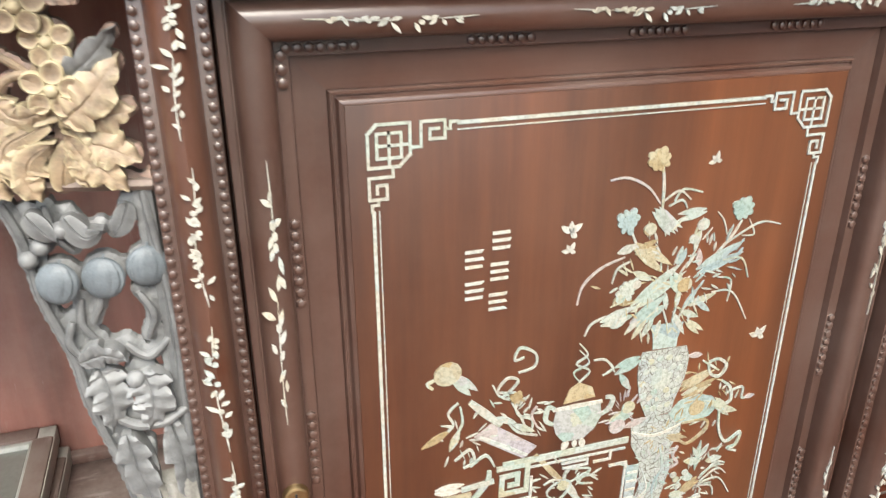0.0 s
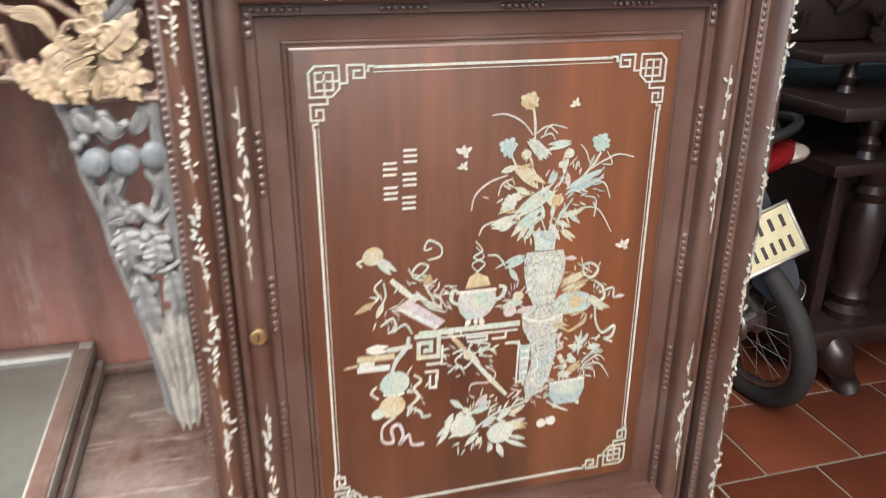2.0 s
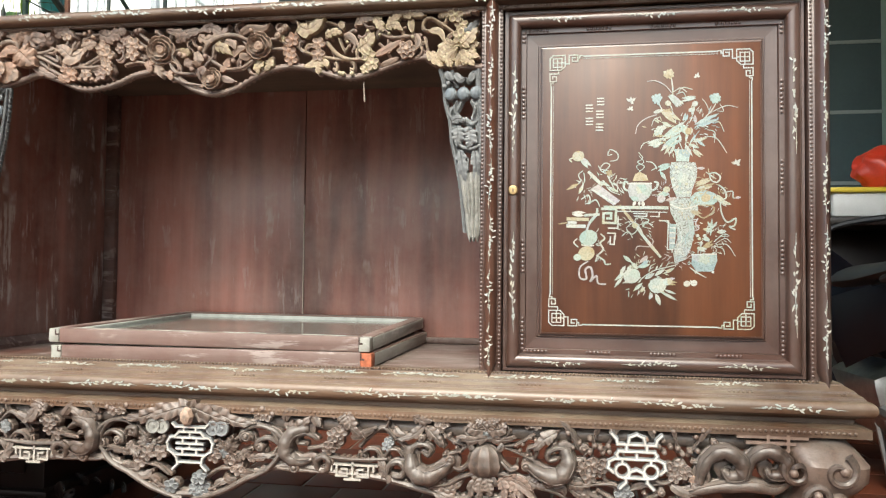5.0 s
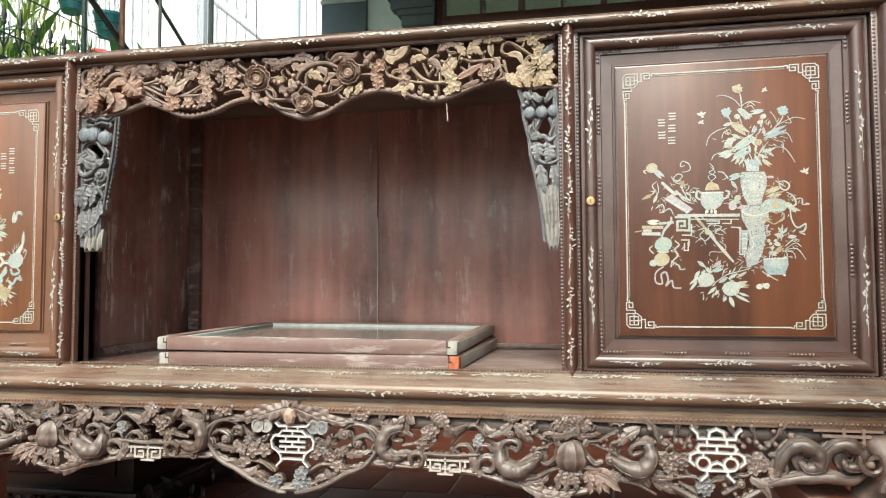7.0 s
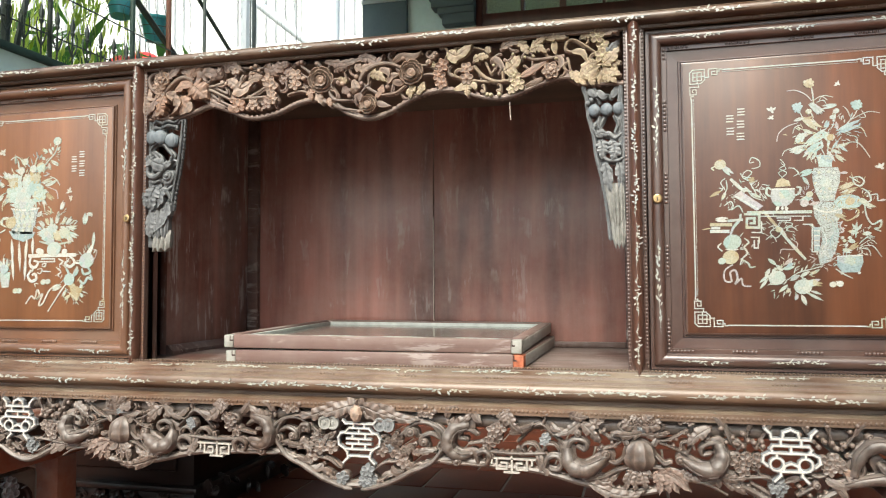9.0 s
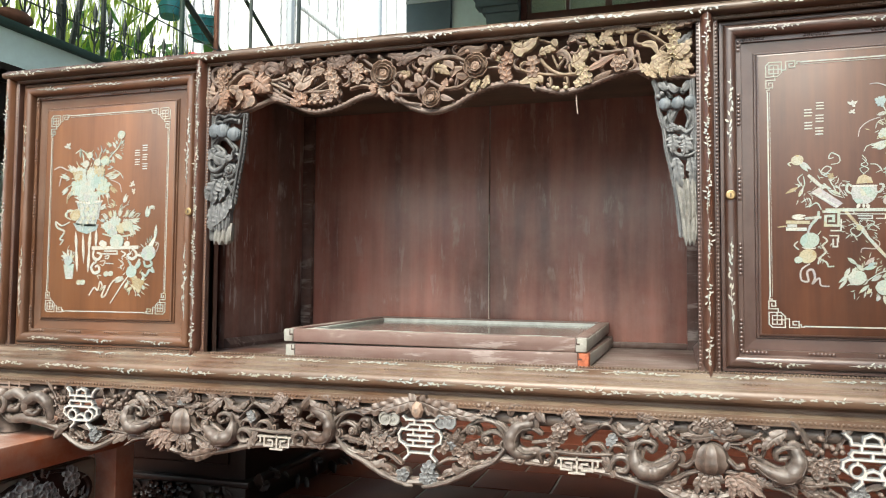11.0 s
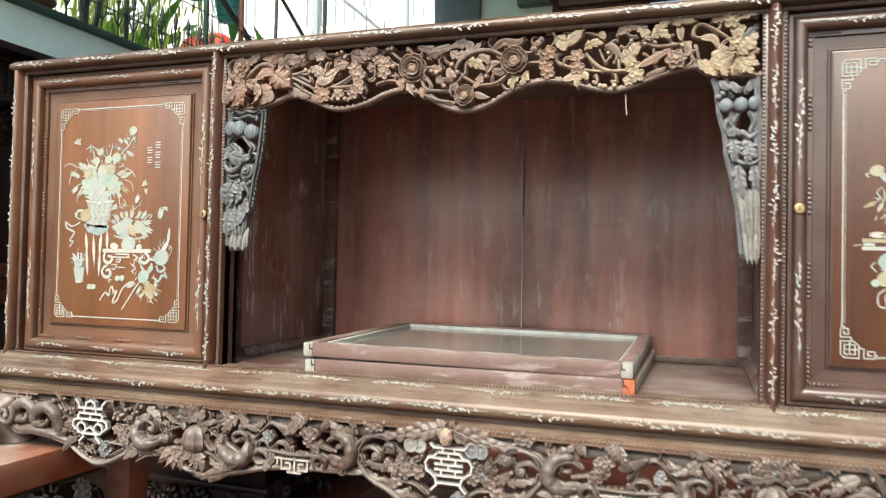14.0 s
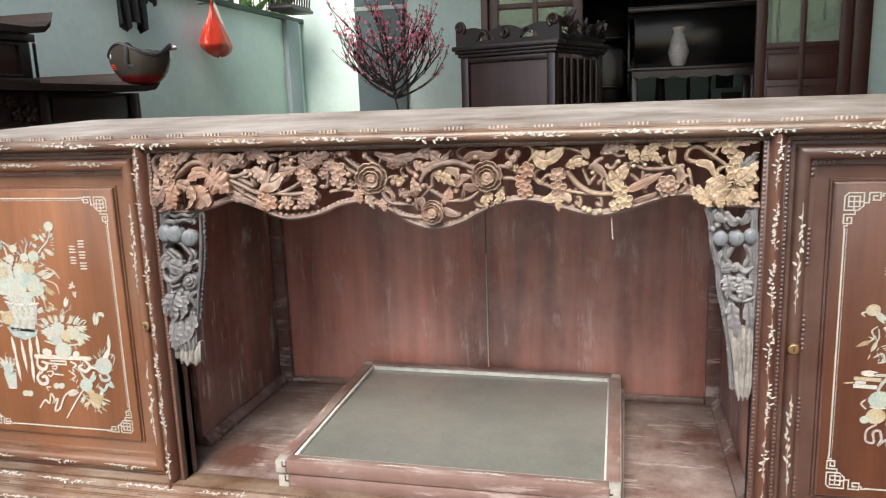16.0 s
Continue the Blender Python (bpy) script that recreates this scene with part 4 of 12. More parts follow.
    i.flower(.8453, .9300, .0092, PEARL)
    i.line(.0018, PEARL, ((.8435, .9628), (.8527, .9722), (.8404, .9804), (.8496, .9876), (.8421, .9986)))
    i.line(.0014, PEARL, ((.8452, .9627), (.8384, .9729), (.8515, .9799), (.8426, .9925)))
    i.disc(.7322, .9932, .0111, PEARL_GOLD)
    i.line(.0030, PEARL, ((.7225, .9898), (.7165, .9870), (.7208, .9821)))
    i.leaf(.0140, PEARL_TEAL, ((.7365, .9899), (.7544, .9713)))
    i.line(.0022, PEARL, ((.7410, .9657), (.7327, .9576), (.7368, .9466), (.7292, .9384)))
    i.leaf(.0066, PEARL_GOLD, ((.7330, .9414), (.7109, .9299)))
    i.line(.0022, PEARL, ((.7424, .9618), (.7441, .9463), (.7380, .9350)))
    i.leaf(.0066, PEARL, ((.7418, .9395), (.7332, .9221)))
    i.line(.0070, PEARL, ((.7505, .9642), (.7626, .9517), (.7768, .9373)))
    i.plate(PEARL_PINK, ((.7540, .9305), (.7689, .9403), (.8092, .9093), (.7974, .8999)))
    i.line(.0037, PEARL_WHITE, ((.7584, .9304), (.8004, .9028)))
    i.line(.0022, PEARL, ((.7691, .9753), (.7768, .9634), (.7902, .9751), (.7809, .9794), (.7733, .9689), (.7885, .9652)))
    i.line(.0022, PEARL, ((.7901, .9828), (.8036, .9860), (.8039, .9974), (.7911, 1.0046), (.7864, .9945), (.7944, .9956)))
    i.line(.0022, PEARL, ((.7876, .9599), (.7908, .9444), (.8035, .9363), (.8032, .9241)))
    i.line(.0022, PEARL, ((.7853, .9561), (.7943, .9397), (.7983, .9281)))
    i.line(.0022, PEARL, ((.7792, .9449), (.7903, .9284), (.8088, .9200)))
    i.line(.0022, PEARL_PINK, ((.8075, .9483), (.8030, .9401), (.8091, .9276)))
    i.line(.0026, PEARL, ((.7381, .9119), (.7508, .9199), (.7541, .9075), (.7452, .9032)))
    i.line(.0026, PEARL, ((.7510, .9030), (.7644, .9110), (.7720, .8984)))
    i.leaf(.0058, PEARL, ((.7726, .9452), (.7905, .9360)))
    i.leaf(.0058, PEARL, ((.7869, .9350), (.8065, .9247)))
    i.flower(.7894, .9598, .0065, PEARL_GOLD)
    i.fret(.0058, PEARL, ((.7822, .8969), (.8926, .8954)))
    i.fret(.0046, PEARL, ((.7763, .8941), (.8016, .8932), (.8008, .8674), (.7784, .8680), (.7789, .8856), (.7927, .8859), (.7924, .8760), (.7859, .8762)))
    i.fret(.0025, PEARL_WHITE, ((.7883, .8582), (.8048, .8578), (.8054, .8786)))
    i.fret(.0025, PEARL_WHITE, ((.7865, .8488), (.8002, .8484), (.7999, .8378)))
    i.fret(.0025, PEARL_WHITE, ((.7914, .8418), (.7910, .8281), (.7982, .8280), (.7986, .8424)))
    i.fret(.0018, PEARL_WHITE, ((.8029, .8894), (.8924, .8872)))
    i.fret(.0021, PEARL_WHITE, ((.8336, .8853), (.8570, .8846), (.8569, .8797), (.8349, .8804)))
    i.fret(.0021, PEARL_WHITE, ((.8640, .8798), (.8788, .8793), (.8790, .8861)))
    i.plate(PEARL_TEAL, ((.8969, .8660), (.9098, .8657), (.9062, .8195), (.8972, .8197)))
    i.fret(.0021, PEARL_WHITE, ((.8952, .8661), (.8936, .8190), (.9020, .8188), (.9019, .8143)))
    i.fret(.0024, PEARL_WHITE, ((.8991, .8589), (.9068, .8586)))
    i.fret(.0024, PEARL_WHITE, ((.8988, .8495), (.9065, .8493)))
    i.fret(.0024, PEARL_WHITE, ((.8985, .8402), (.9062, .8400)))
    i.fret(.0024, PEARL_WHITE, ((.8982, .8308), (.9059, .8306)))
    i.fret(.0025, PEARL_WHITE, ((.8799, .8718), (.8953, .8713), (.8952, .8661)))
    i.fret(.0063, PEARL_GOLD, ((.7142, .8753), (.7488, .8743)))
    i.fret(.0063, PEARL_WHITE, ((.7139, .8622), (.7433, .8614)))
    i.fret(.0048, PEARL_WHITE, ((.7155, .8687), (.7273, .8684)))
    i.leaf(.0125, PEARL_WHITE, ((.7211, .8851), (.7461, .8843)))
    i.line(.0026, PEARL_GOLD, ((.6962, .8658), (.7118, .8681)))
    i.fret(.0048, PEARL, ((.7460, .8820), (.7694, .8836)))
    i.line(.0055, PEARL_TEAL, ((.7676, .8951), (.7658, .8837), (.7541, .8688), (.7482, .8544)))
    i.disc(.7514, .8401, .0168, PEARL_TEAL)
    i.disc(.7477, .8108, .0153, PEARL_GOLD)
    i.line(.0029, PEARL_WHITE, ((.7383, .8271), (.7492, .8246), (.7620, .8258)))
    i.line(.0022, PEARL_WHITE, ((.7350, .8417), (.7514, .8390), (.7682, .8409)))
    i.line(.0036, PEARL, ((.7735, .8472), (.7812, .8394), (.7730, .8301), (.7784, .8186), (.7687, .8074), (.7647, .7953)))
    i.line(.0033, PEARL, ((.7651, .8074), (.7793, .7988), (.7827, .7912), (.7921, .7917)))
    i.disc(.7314, .8035, .0073, PEARL)
    i.line(.0029, PEARL, ((.7313, .8387), (.7248, .8312), (.7327, .8226)))
    i.line(.0040, PEARL_PINK, ((.7510, .7963), (.7364, .7851), (.7359, .7661), (.7479, .7636), (.7462, .7812), (.7557, .7848), (.7593, .7695), (.7546, .7582), (.7662, .7694), (.7694, .7558), (.7838, .7541)))
    i.line(.0057, PEARL_GOLD, ((.8083, .9006), (.8248, .8788), (.8420, .8567)))
    i.line(.0060, PEARL, ((.8419, .8548), (.8623, .8287), (.8820, .8043)))
    i.leaf(.0071, PEARL, ((.8351, .8664), (.8506, .8471)))
    i.line(.0021, PEARL, ((.8173, .8669), (.8281, .8703), (.8429, .8623), (.8310, .8468), (.8206, .8585), (.8360, .8701)))
    i.line(.0021, PEARL, ((.8426, .8775), (.8609, .8731), (.8492, .8622), (.8640, .8572)))
    i.line(.0021, PEARL, ((.8123, .8435), (.8240, .8516), (.8315, .8393)))
    i.line(.0021, PEARL, ((.8690, .8597), (.8566, .8695), (.8486, .8652)))
    i.line(.0021, PEARL_PINK, ((.8372, .8165), (.8410, .8247), (.8622, .8242), (.8682, .8353), (.8575, .8439)))
    i.flower(.8350, .8626, .0057, PEARL)
    i.disc(.8301, .7700, .0156, PEARL)
    i.disc(.8761, .7529, .0161, PEARL)
    i.disc(.8935, .7601, .0077, PEARL)
    i.leaf(.0071, PEARL, ((.8148, .8072), (.8308, .7941)))
    i.leaf(.0071, PEARL_PINK, ((.8589, .8078), (.8428, .7931)))
    i.leaf(.0078, PEARL, ((.8294, .7948), (.8415, .7826)))
    i.leaf(.0071, PEARL, ((.8185, .7883), (.8084, .7711)))
    i.leaf(.0064, PEARL, ((.8182, .7762), (.7987, .7607)))
    i.leaf(.0057, PEARL, ((.8143, .7680), (.7987, .7486)))
    i.leaf(.0085, PEARL, ((.8398, .7864), (.8626, .7912)))
    i.leaf(.0071, PEARL_TEAL, ((.8470, .7900), (.8614, .7987)))
    i.leaf(.0064, PEARL, ((.8495, .7570), (.8324, .7415)))
    i.leaf(.0063, PEARL, ((.8535, .7494), (.8447, .7398)))
    i.leaf(.0084, PEARL, ((.8728, .7380), (.8812, .7164)))
    i.leaf(.0056, PEARL, ((.8813, .7417), (.9108, .7258)))
    i.leaf(.0105, PEARL_GOLD, ((.8882, .7602), (.9111, .7562)))
    i.leaf(.0056, PEARL_PINK, ((.8918, .7631), (.9073, .7666)))
    i.leaf(.0070, PEARL_TEAL, ((.8665, .7381), (.8612, .7270)))
    i.leaf(.0049, PEARL, ((.8878, .7453), (.9091, .7377)))
    i.leaf(.0078, PEARL_TEAL, ((.8533, .7644), (.8712, .7754)))
    i.leaf(.0064, PEARL, ((.8218, .7799), (.8292, .7892)))
    i.leaf(.0070, PEARL, ((.8711, .7716), (.8890, .7825)))
    i.leaf(.0056, PEARL, ((.8887, .7751), (.9065, .7859)))
    i.line(.0021, PEARL, ((.8462, .7638), (.8678, .7792), (.8926, .7862), (.9109, .7918)))
    i.line(.0014, PEARL, ((.8890, .7844), (.8963, .7936), (.9068, .7941)))
    i.disc(.9280, .7567, .0062, PEARL_WHITE)
    i.disc(.9401, .7580, .0062, PEARL_WHITE)
    i.leaf(.0048, PEARL_WHITE, ((.9334, .7633), (.9434, .7521)))
    i.plate(PEARL_CUT, ((.8967, .9141), (.9461, .9122), (.9482, .8920), (.9389, .8745), (.9419, .8520), (.9354, .8225), (.9250, .8005), (.9067, .7926), (.9039, .8121), (.9118, .8417), (.9092, .8679), (.8993, .8869)))
    i.line(.0031, PEARL_PINK, ((.9476, .8760), (.9432, .8669), (.9490, .8574), (.9413, .8536)))
    i.line(.0017, PEARL_WHITE, ((.9124, .8603), (.9193, .8378), (.9112, .8231), (.9218, .8079)))
    i.line(.0021, PEARL_TEAL, ((.9287, .8785), (.9331, .8560), (.9256, .8376), (.9290, .8152)))
    i.line(.0028, PEARL_WHITE, ((.8981, .9020), (.9205, .8937), (.9467, .8995)))
    i.plate(PEARL_TEAL, ((.9367, .8106), (.9796, .8123), (.9812, .7993), (.9737, .7792), (.9443, .7790), (.9361, .7921)))
    i.flower(.9588, .8016, .0103, PEARL)
    i.line(.0031, PEARL_WHITE, ((.9357, .8091), (.9591, .8101), (.9803, .8111)))
    i.line(.0024, PEARL, ((.9335, .7862), (.9442, .7779), (.9617, .7680)))
    i.leaf(.0048, PEARL_WHITE, ((.9443, .7808), (.9428, .7750)))
    i.leaf(.0048, PEARL_WHITE, ((.9717, .7804), (.9749, .7759)))
    i.leaf(.0051, PEARL, ((.9691, .8439), (.9720, .8764)))
    i.leaf(.0048, PEARL, ((.9710, .8579), (.9639, .8707)))
    i.leaf(.0048, PEARL, ((.9727, .8579), (.9810, .8702)))
    i.disc(.9498, .8388, .0034, PEARL)
    i.disc(.9589, .8442, .0034, PEARL)
    i.disc(.9529, .8310, .0034, PEARL)
    i.disc(.9465, .8445, .0034, PEARL)
    i.leaf(.0082, PEARL, ((.9742, .8530), (.9559, .8569)))
    i.leaf(.0082, PEARL, ((.9803, .8510), (.9974, .8524)))
    i.leaf(.0103, PEARL, ((.9675, .8358), (.9554, .8413)))
    i.leaf(.0110, PEARL_GOLD, ((.9553, .8213), (.9749, .8334)))
    i.leaf(.0103, PEARL, ((.9458, .8223), (.9627, .8174)))
    i.line(.0017, PEARL, ((.9768, .8289), (.9942, .8395), (1.0048, .8319)))
    i.line(.0017, PEARL, ((.9767, .8271), (.9972, .8284), (1.0120, .8075)))
    i.line(.0017, PEARL, ((.9752, .8327), (.9911, .8470), (1.0018, .8445)))
    i.line(.0017, PEARL, ((.9733, .8253), (.9901, .8212), (.9938, .8094)))
    i.line(.0017, PEARL, ((.9764, .8356), (.9875, .8434), (.9943, .8417)))
    i.line(.0034, PEARL, ((.9863, .9044), (.9890, .8840), (.9986, .8689), (1.0131, .8758), (1.0106, .8627), (1.0017, .8607), (1.0124, .8552)))
    i.line(.0031, PEARL_GOLD, ((.9484, .9002), (.9724, .8986), (.9741, .8882), (.9579, .8768), (.9478, .8816)))
    i.leaf(.0090, PEARL_GOLD, ((.9342, .8895), (.9547, .8814)))
    for n, (x, z, s, a) in enumerate(((0.8277, 1.0940, 0.014, 0.0), (0.8280, 1.0790, 0.010, 0.5), (1.0150, 0.9750, 0.014, 0.3), (0.9470, 1.1370, 0.010, 0.8))):
        bm = bmesh.new()
        moth(bm, x, z, s * 0.8, a, y)
        part("inlay_moth", bm, PEARL_WHITE, d, smooth=False)
    for n, (x, z) in enumerate(((0.7733, 1.0956), (0.7722, 1.0715), (0.7712, 1.0473), (0.7527, 1.0833), (0.7527, 1.0585))):
        bm = bmesh.new()
        glyph(bm, x, z, 0.017, 60 + n, y)
        part("inlay_sign", bm, PEARL_WHITE, d, "small worn pearl sign", smooth=False)


def motif_left(d, y):
    """A squat vase of peonies, a scroll-legged stand and a small jar."""
    i = Inlay(d, y)
    i.spray(-.9191, 1.0313, .0658, 46, .0156, PEARL, 1)
    i.spray(-.8965, 1.0642, .0416, 16, .0119, PEARL_TEAL, 2)
    i.spray(-.8449, 1.1050, .0292, 12, .0082, PEARL, 3)
    i.spray(-.8216, .9221, .0520, 40, .0115, PEARL, 4)
    i.spray(-.7654, .7659, .0282, 20, .0102, PEARL, 5)
    i.spray(-.9187, .9344, .0328, 20, .0095, PEARL, 6)
    i.spray(-.7314, .8495, .0252, 12, .0101, PEARL, 7)
    i.spray(-.7896, .8175, .0256, 10, .0091, PEARL_WHITE, 8)
    i.spray(-.9751, .8339, .0212, 10, .0085, PEARL, 9)
    i.disc(-.8227, 1.1398, .0116, PEARL)
    i.line(.0035, PEARL, ((-.8212, 1.1300), (-.8304, 1.1089), (-.8502, 1.0908), (-.8672, 1.0714)))
    i.leaf(.0094, PEARL, ((-.8509, 1.1121), (-.8677, 1.1228)))
    i.leaf(.0082, PEARL, ((-.8379, 1.1065), (-.8489, 1.1226)))
    i.leaf(.0070, PEARL, ((-.8219, 1.1157), (-.8153, 1.1254)))
    i.leaf(.0105, PEARL, ((-.8415, 1.0913), (-.8184, 1.0785)))
    i.leaf(.0105, PEARL, ((-.8471, 1.0858), (-.8436, 1.0673)))
    i.leaf(.0082, PEARL, ((-.8586, 1.0951), (-.8694, 1.1016)))
    i.leaf(.0070, PEARL, ((-.8336, 1.1163), (-.8397, 1.1264)))
    i.disc(-.8703, 1.0764, .0130, PEARL)
    i.disc(-.8932, 1.0728, .0107, PEARL)
    i.disc(-.9183, 1.0917, .0096, PEARL)
    i.disc(-.9295, 1.0698, .0108, PEARL)
    i.line(.0030, PEARL, ((-.9172, 1.0789), (-.9335, 1.0993), (-.9488, 1.1061), (-.9637, 1.0981)))
    i.flower(-.9276, 1.0161, .0324, PEARL)
    i.flower(-.8939, 1.0244, .0273, PEARL_TEAL)
    i.flower(-.9521, 1.0123, .0254, PEARL)
    i.flower(-.9495, 1.0395, .0218, PEARL_GOLD)
    i.flower(-.8757, 1.0091, .0247, PEARL)
    i.flower(-.9106, 1.0445, .0191, PEARL)
    i.flower(-.8829, 1.0490, .0166, PEARL_GOLD)
    i.flower(-.8960, 1.0516, .0143, PEARL_GOLD)
    i.leaf(.0315, PEARL, ((-.9621, .9883), (-.8747, .9811)))
    i.leaf(.0242, PEARL_TEAL, ((-.9540, .9987), (-.8992, .9724)))
    i.leaf(.0236, PEARL, ((-.8823, .9959), (-.9231, .9732)))
    i.line(.0037, PEARL_PINK, ((-1.0309, 1.0581), (-1.0114, 1.0651), (-.9852, 1.0540)))
    i.line(.0031, PEARL_PINK, ((-1.0125, 1.0148), (-1.0071, 1.0353), (-.9911, 1.0493)))
    i.line(.0031, PEARL, ((-.9863, .9696), (-.9840, .9901), (-.9712, 1.0043)))
    i.line(.0029, PEARL_PINK, ((-.8181, .9943), (-.8245, 1.0151), (-.8510, 1.0259)))
    i.line(.0029, PEARL, ((-.8134, 1.0285), (-.8254, 1.0439), (-.8431, 1.0519)))
    i.line(.0029, PEARL, ((-.8566, .9651), (-.8608, .9854), (-.8705, .9954)))
    i.leaf(.0122, PEARL, ((-.9795, 1.0331), (-1.0125, 1.0454)))
    i.leaf(.0147, PEARL, ((-.9835, 1.0087), (-1.0037, .9938)))
    i.leaf(.0097, PEARL, ((-.9681, 1.0522), (-.9858, 1.0697)))
    i.leaf(.0085, PEARL, ((-.9557, 1.0467), (-.9723, 1.0671)))
    i.leaf(.0106, PEARL, ((-.8661, 1.0376), (-.8347, 1.0448)))
    i.leaf(.0094, PEARL, ((-.8540, 1.0274), (-.8208, 1.0422)))
    i.leaf(.0140, PEARL_GOLD, ((-.8534, 1.0091), (-.8307, .9919)))
    i.leaf(.0129, PEARL, ((-.8646, .9952), (-.8536, .9784)))
    i.leaf(.0121, PEARL, ((-.9649, .9991), (-.9791, .9889)))
    i.leaf(.0084, PEARL, ((-.9378, 1.0507), (-.9575, 1.0624)))
    i.leaf(.0096, PEARL, ((-.9260, 1.0560), (-.9356, 1.0721)))
    i.leaf(.0083, PEARL, ((-.8785, 1.0585), (-.8701, 1.0716)))
    i.disc(-.9531, 1.0563, .0054, PEARL)
    i.disc(-.9440, 1.0569, .0054, PEARL)
    i.disc(-.9621, 1.0548, .0054, PEARL)
    i.disc(-.9349, 1.0535, .0054, PEARL)
    i.plate(PEARL_CUT, ((-.9555, .9744), (-.8757, .9740), (-.8799, .9597), (-.8847, .9286), (-.9467, .9303), (-.9500, .9547)))
    i.disc(-.9376, .9616, .0054, PEARL)
    i.disc(-.9226, .9611, .0054, PEARL)
    i.disc(-.9077, .9606, .0054, PEARL)
    i.disc(-.8929, .9601, .0054, PEARL)
    i.disc(-.9402, .9496, .0054, PEARL)
    i.disc(-.9252, .9491, .0054, PEARL)
    i.disc(-.9103, .9486, .0054, PEARL)
    i.disc(-.8954, .9482, .0054, PEARL)
    i.disc(-.9338, .9387, .0054, PEARL)
    i.disc(-.9171, .9382, .0054, PEARL)
    i.disc(-.9010, .9377, .0054, PEARL)
    i.line(.0054, PEARL_WHITE, ((-.9591, .9745), (-.9170, .9691), (-.8733, .9734)))
    i.leaf(.0130, PEARL, ((-.8808, .9525), (-.8624, .9634)))
    i.line(.0049, PEARL, ((-.9850, .9363), (-.9825, .9499), (-.9673, .9504), (-.9730, .9408)))
    i.disc(-.9549, .9413, .0145, PEARL_GOLD)
    i.leaf(.0138, PEARL_WHITE, ((-.8092, .9673), (-.7995, .9888)))
    i.leaf(.0180, PEARL, ((-.7398, .9292), (-.7339, .9571)))
    i.leaf(.0101, PEARL, ((-.7338, .9543), (-.7159, .9537)))
    i.line(.0028, PEARL, ((-.7260, .9545), (-.7176, .9519), (-.7202, .9473)))
    i.plate(PEARL_CUT, ((-.9467, .9643), (-.8812, .9621), (-.8884, .9335), (-.8935, .9086), (-.9508, .9101), (-.9571, .9199), (-.9433, .9351)))
    i.disc(-.9344, .9542, .0054, PEARL)
    i.disc(-.9194, .9537, .0054, PEARL)
    i.disc(-.9045, .9533, .0054, PEARL)
    i.disc(-.8915, .9528, .0054, PEARL)
    i.disc(-.9369, .9422, .0054, PEARL)
    i.disc(-.9219, .9417, .0054, PEARL)
    i.disc(-.9071, .9413, .0054, PEARL)
    i.disc(-.8934, .9409, .0054, PEARL)
    i.disc(-.9335, .9300, .0054, PEARL)
    i.disc(-.9167, .9295, .0054, PEARL)
    i.disc(-.9007, .9290, .0054, PEARL)
    i.disc(-.9391, .9204, .0054, PEARL)
    i.disc(-.9211, .9190, .0054, PEARL)
    i.disc(-.9033, .9195, .0054, PEARL)
    i.plate(PEARL_TEAL, ((-.9643, .9182), (-.8842, .9142), (-.8908, .8999), (-.9201, .8900), (-.9503, .8984)))
    i.disc(-.9578, .9379, .0157, PEARL_GOLD)
    i.line(.0048, PEARL, ((-.9643, .9503), (-.9854, .9461), (-.9881, .9364), (-.9720, .9281)))
    i.line(.0049, PEARL, ((-.9754, .9214), (-.9994, .9123), (-1.0194, .9226), (-1.0145, .9077), (-.9915, .8974), (-1.0042, .8781), (-.9943, .8750), (-1.0048, .8625)))
    i.leaf(.0084, PEARL_WHITE, ((-.9551, .8966), (-.9495, .8432)))
    i.leaf(.0084, PEARL_WHITE, ((-.9465, .7940), (-.9528, .8675)))
    i.leaf(.0084, PEARL_WHITE, ((-.9321, .8912), (-.9269, .8141)))
    i.leaf(.0095, PEARL_WHITE, ((-.9085, .8974), (-.9123, .8379)))
    i.leaf(.0083, PEARL_WHITE, ((-.9131, .7929), (-.9106, .8571)))
    i.leaf(.0083, PEARL_WHITE, ((-.8909, .9009), (-.8904, .8539)))
    i.leaf(.0129, PEARL, ((-.8565, .9268), (-.8710, .9407)))
    i.leaf(.0116, PEARL, ((-.8450, .9313), (-.8526, .9487)))
    i.leaf(.0116, PEARL, ((-.8334, .9310), (-.8375, .9502)))
    i.leaf(.0116, PEARL, ((-.8219, .9330), (-.8156, .9514)))
    i.leaf(.0115, PEARL, ((-.8045, .9301), (-.7914, .9487)))
    i.leaf(.0114, PEARL, ((-.7931, .9298), (-.7743, .9481)))
    i.leaf(.0126, PEARL, ((-.7871, .9202), (-.7588, .9232)))
    i.leaf(.0117, PEARL, ((-.8619, .9126), (-.8781, .9083)))
    i.leaf(.0126, PEARL, ((-.7924, .9061), (-.7735, .8840)))
    i.leaf(.0137, PEARL, ((-.7868, .9107), (-.7558, .8977)))
    i.leaf(.0105, PEARL_TEAL, ((-.8651, .9208), (-.8799, .9261)))
    i.flower(-.8530, .9086, .0187, PEARL)
    i.flower(-.8330, .9200, .0174, PEARL)
    i.flower(-.8152, .9029, .0161, PEARL_GOLD)
    i.flower(-.7953, .9090, .0183, PEARL)
    i.flower(-.8410, .8978, .0163, PEARL_TEAL)
    i.line(.0053, PEARL, ((-.8711, .8899), (-.8260, .8813), (-.7764, .8878)))
    i.disc(-.8268, .8700, .0208, PEARL)
    i.line(.0035, PEARL_WHITE, ((-.8344, .8720), (-.8336, .8663)))
    i.disc(-.8720, .8660, .0082, PEARL_WHITE)
    i.disc(-.8649, .8635, .0082, PEARL_WHITE)
    i.disc(-.7956, .8632, .0082, PEARL_WHITE)
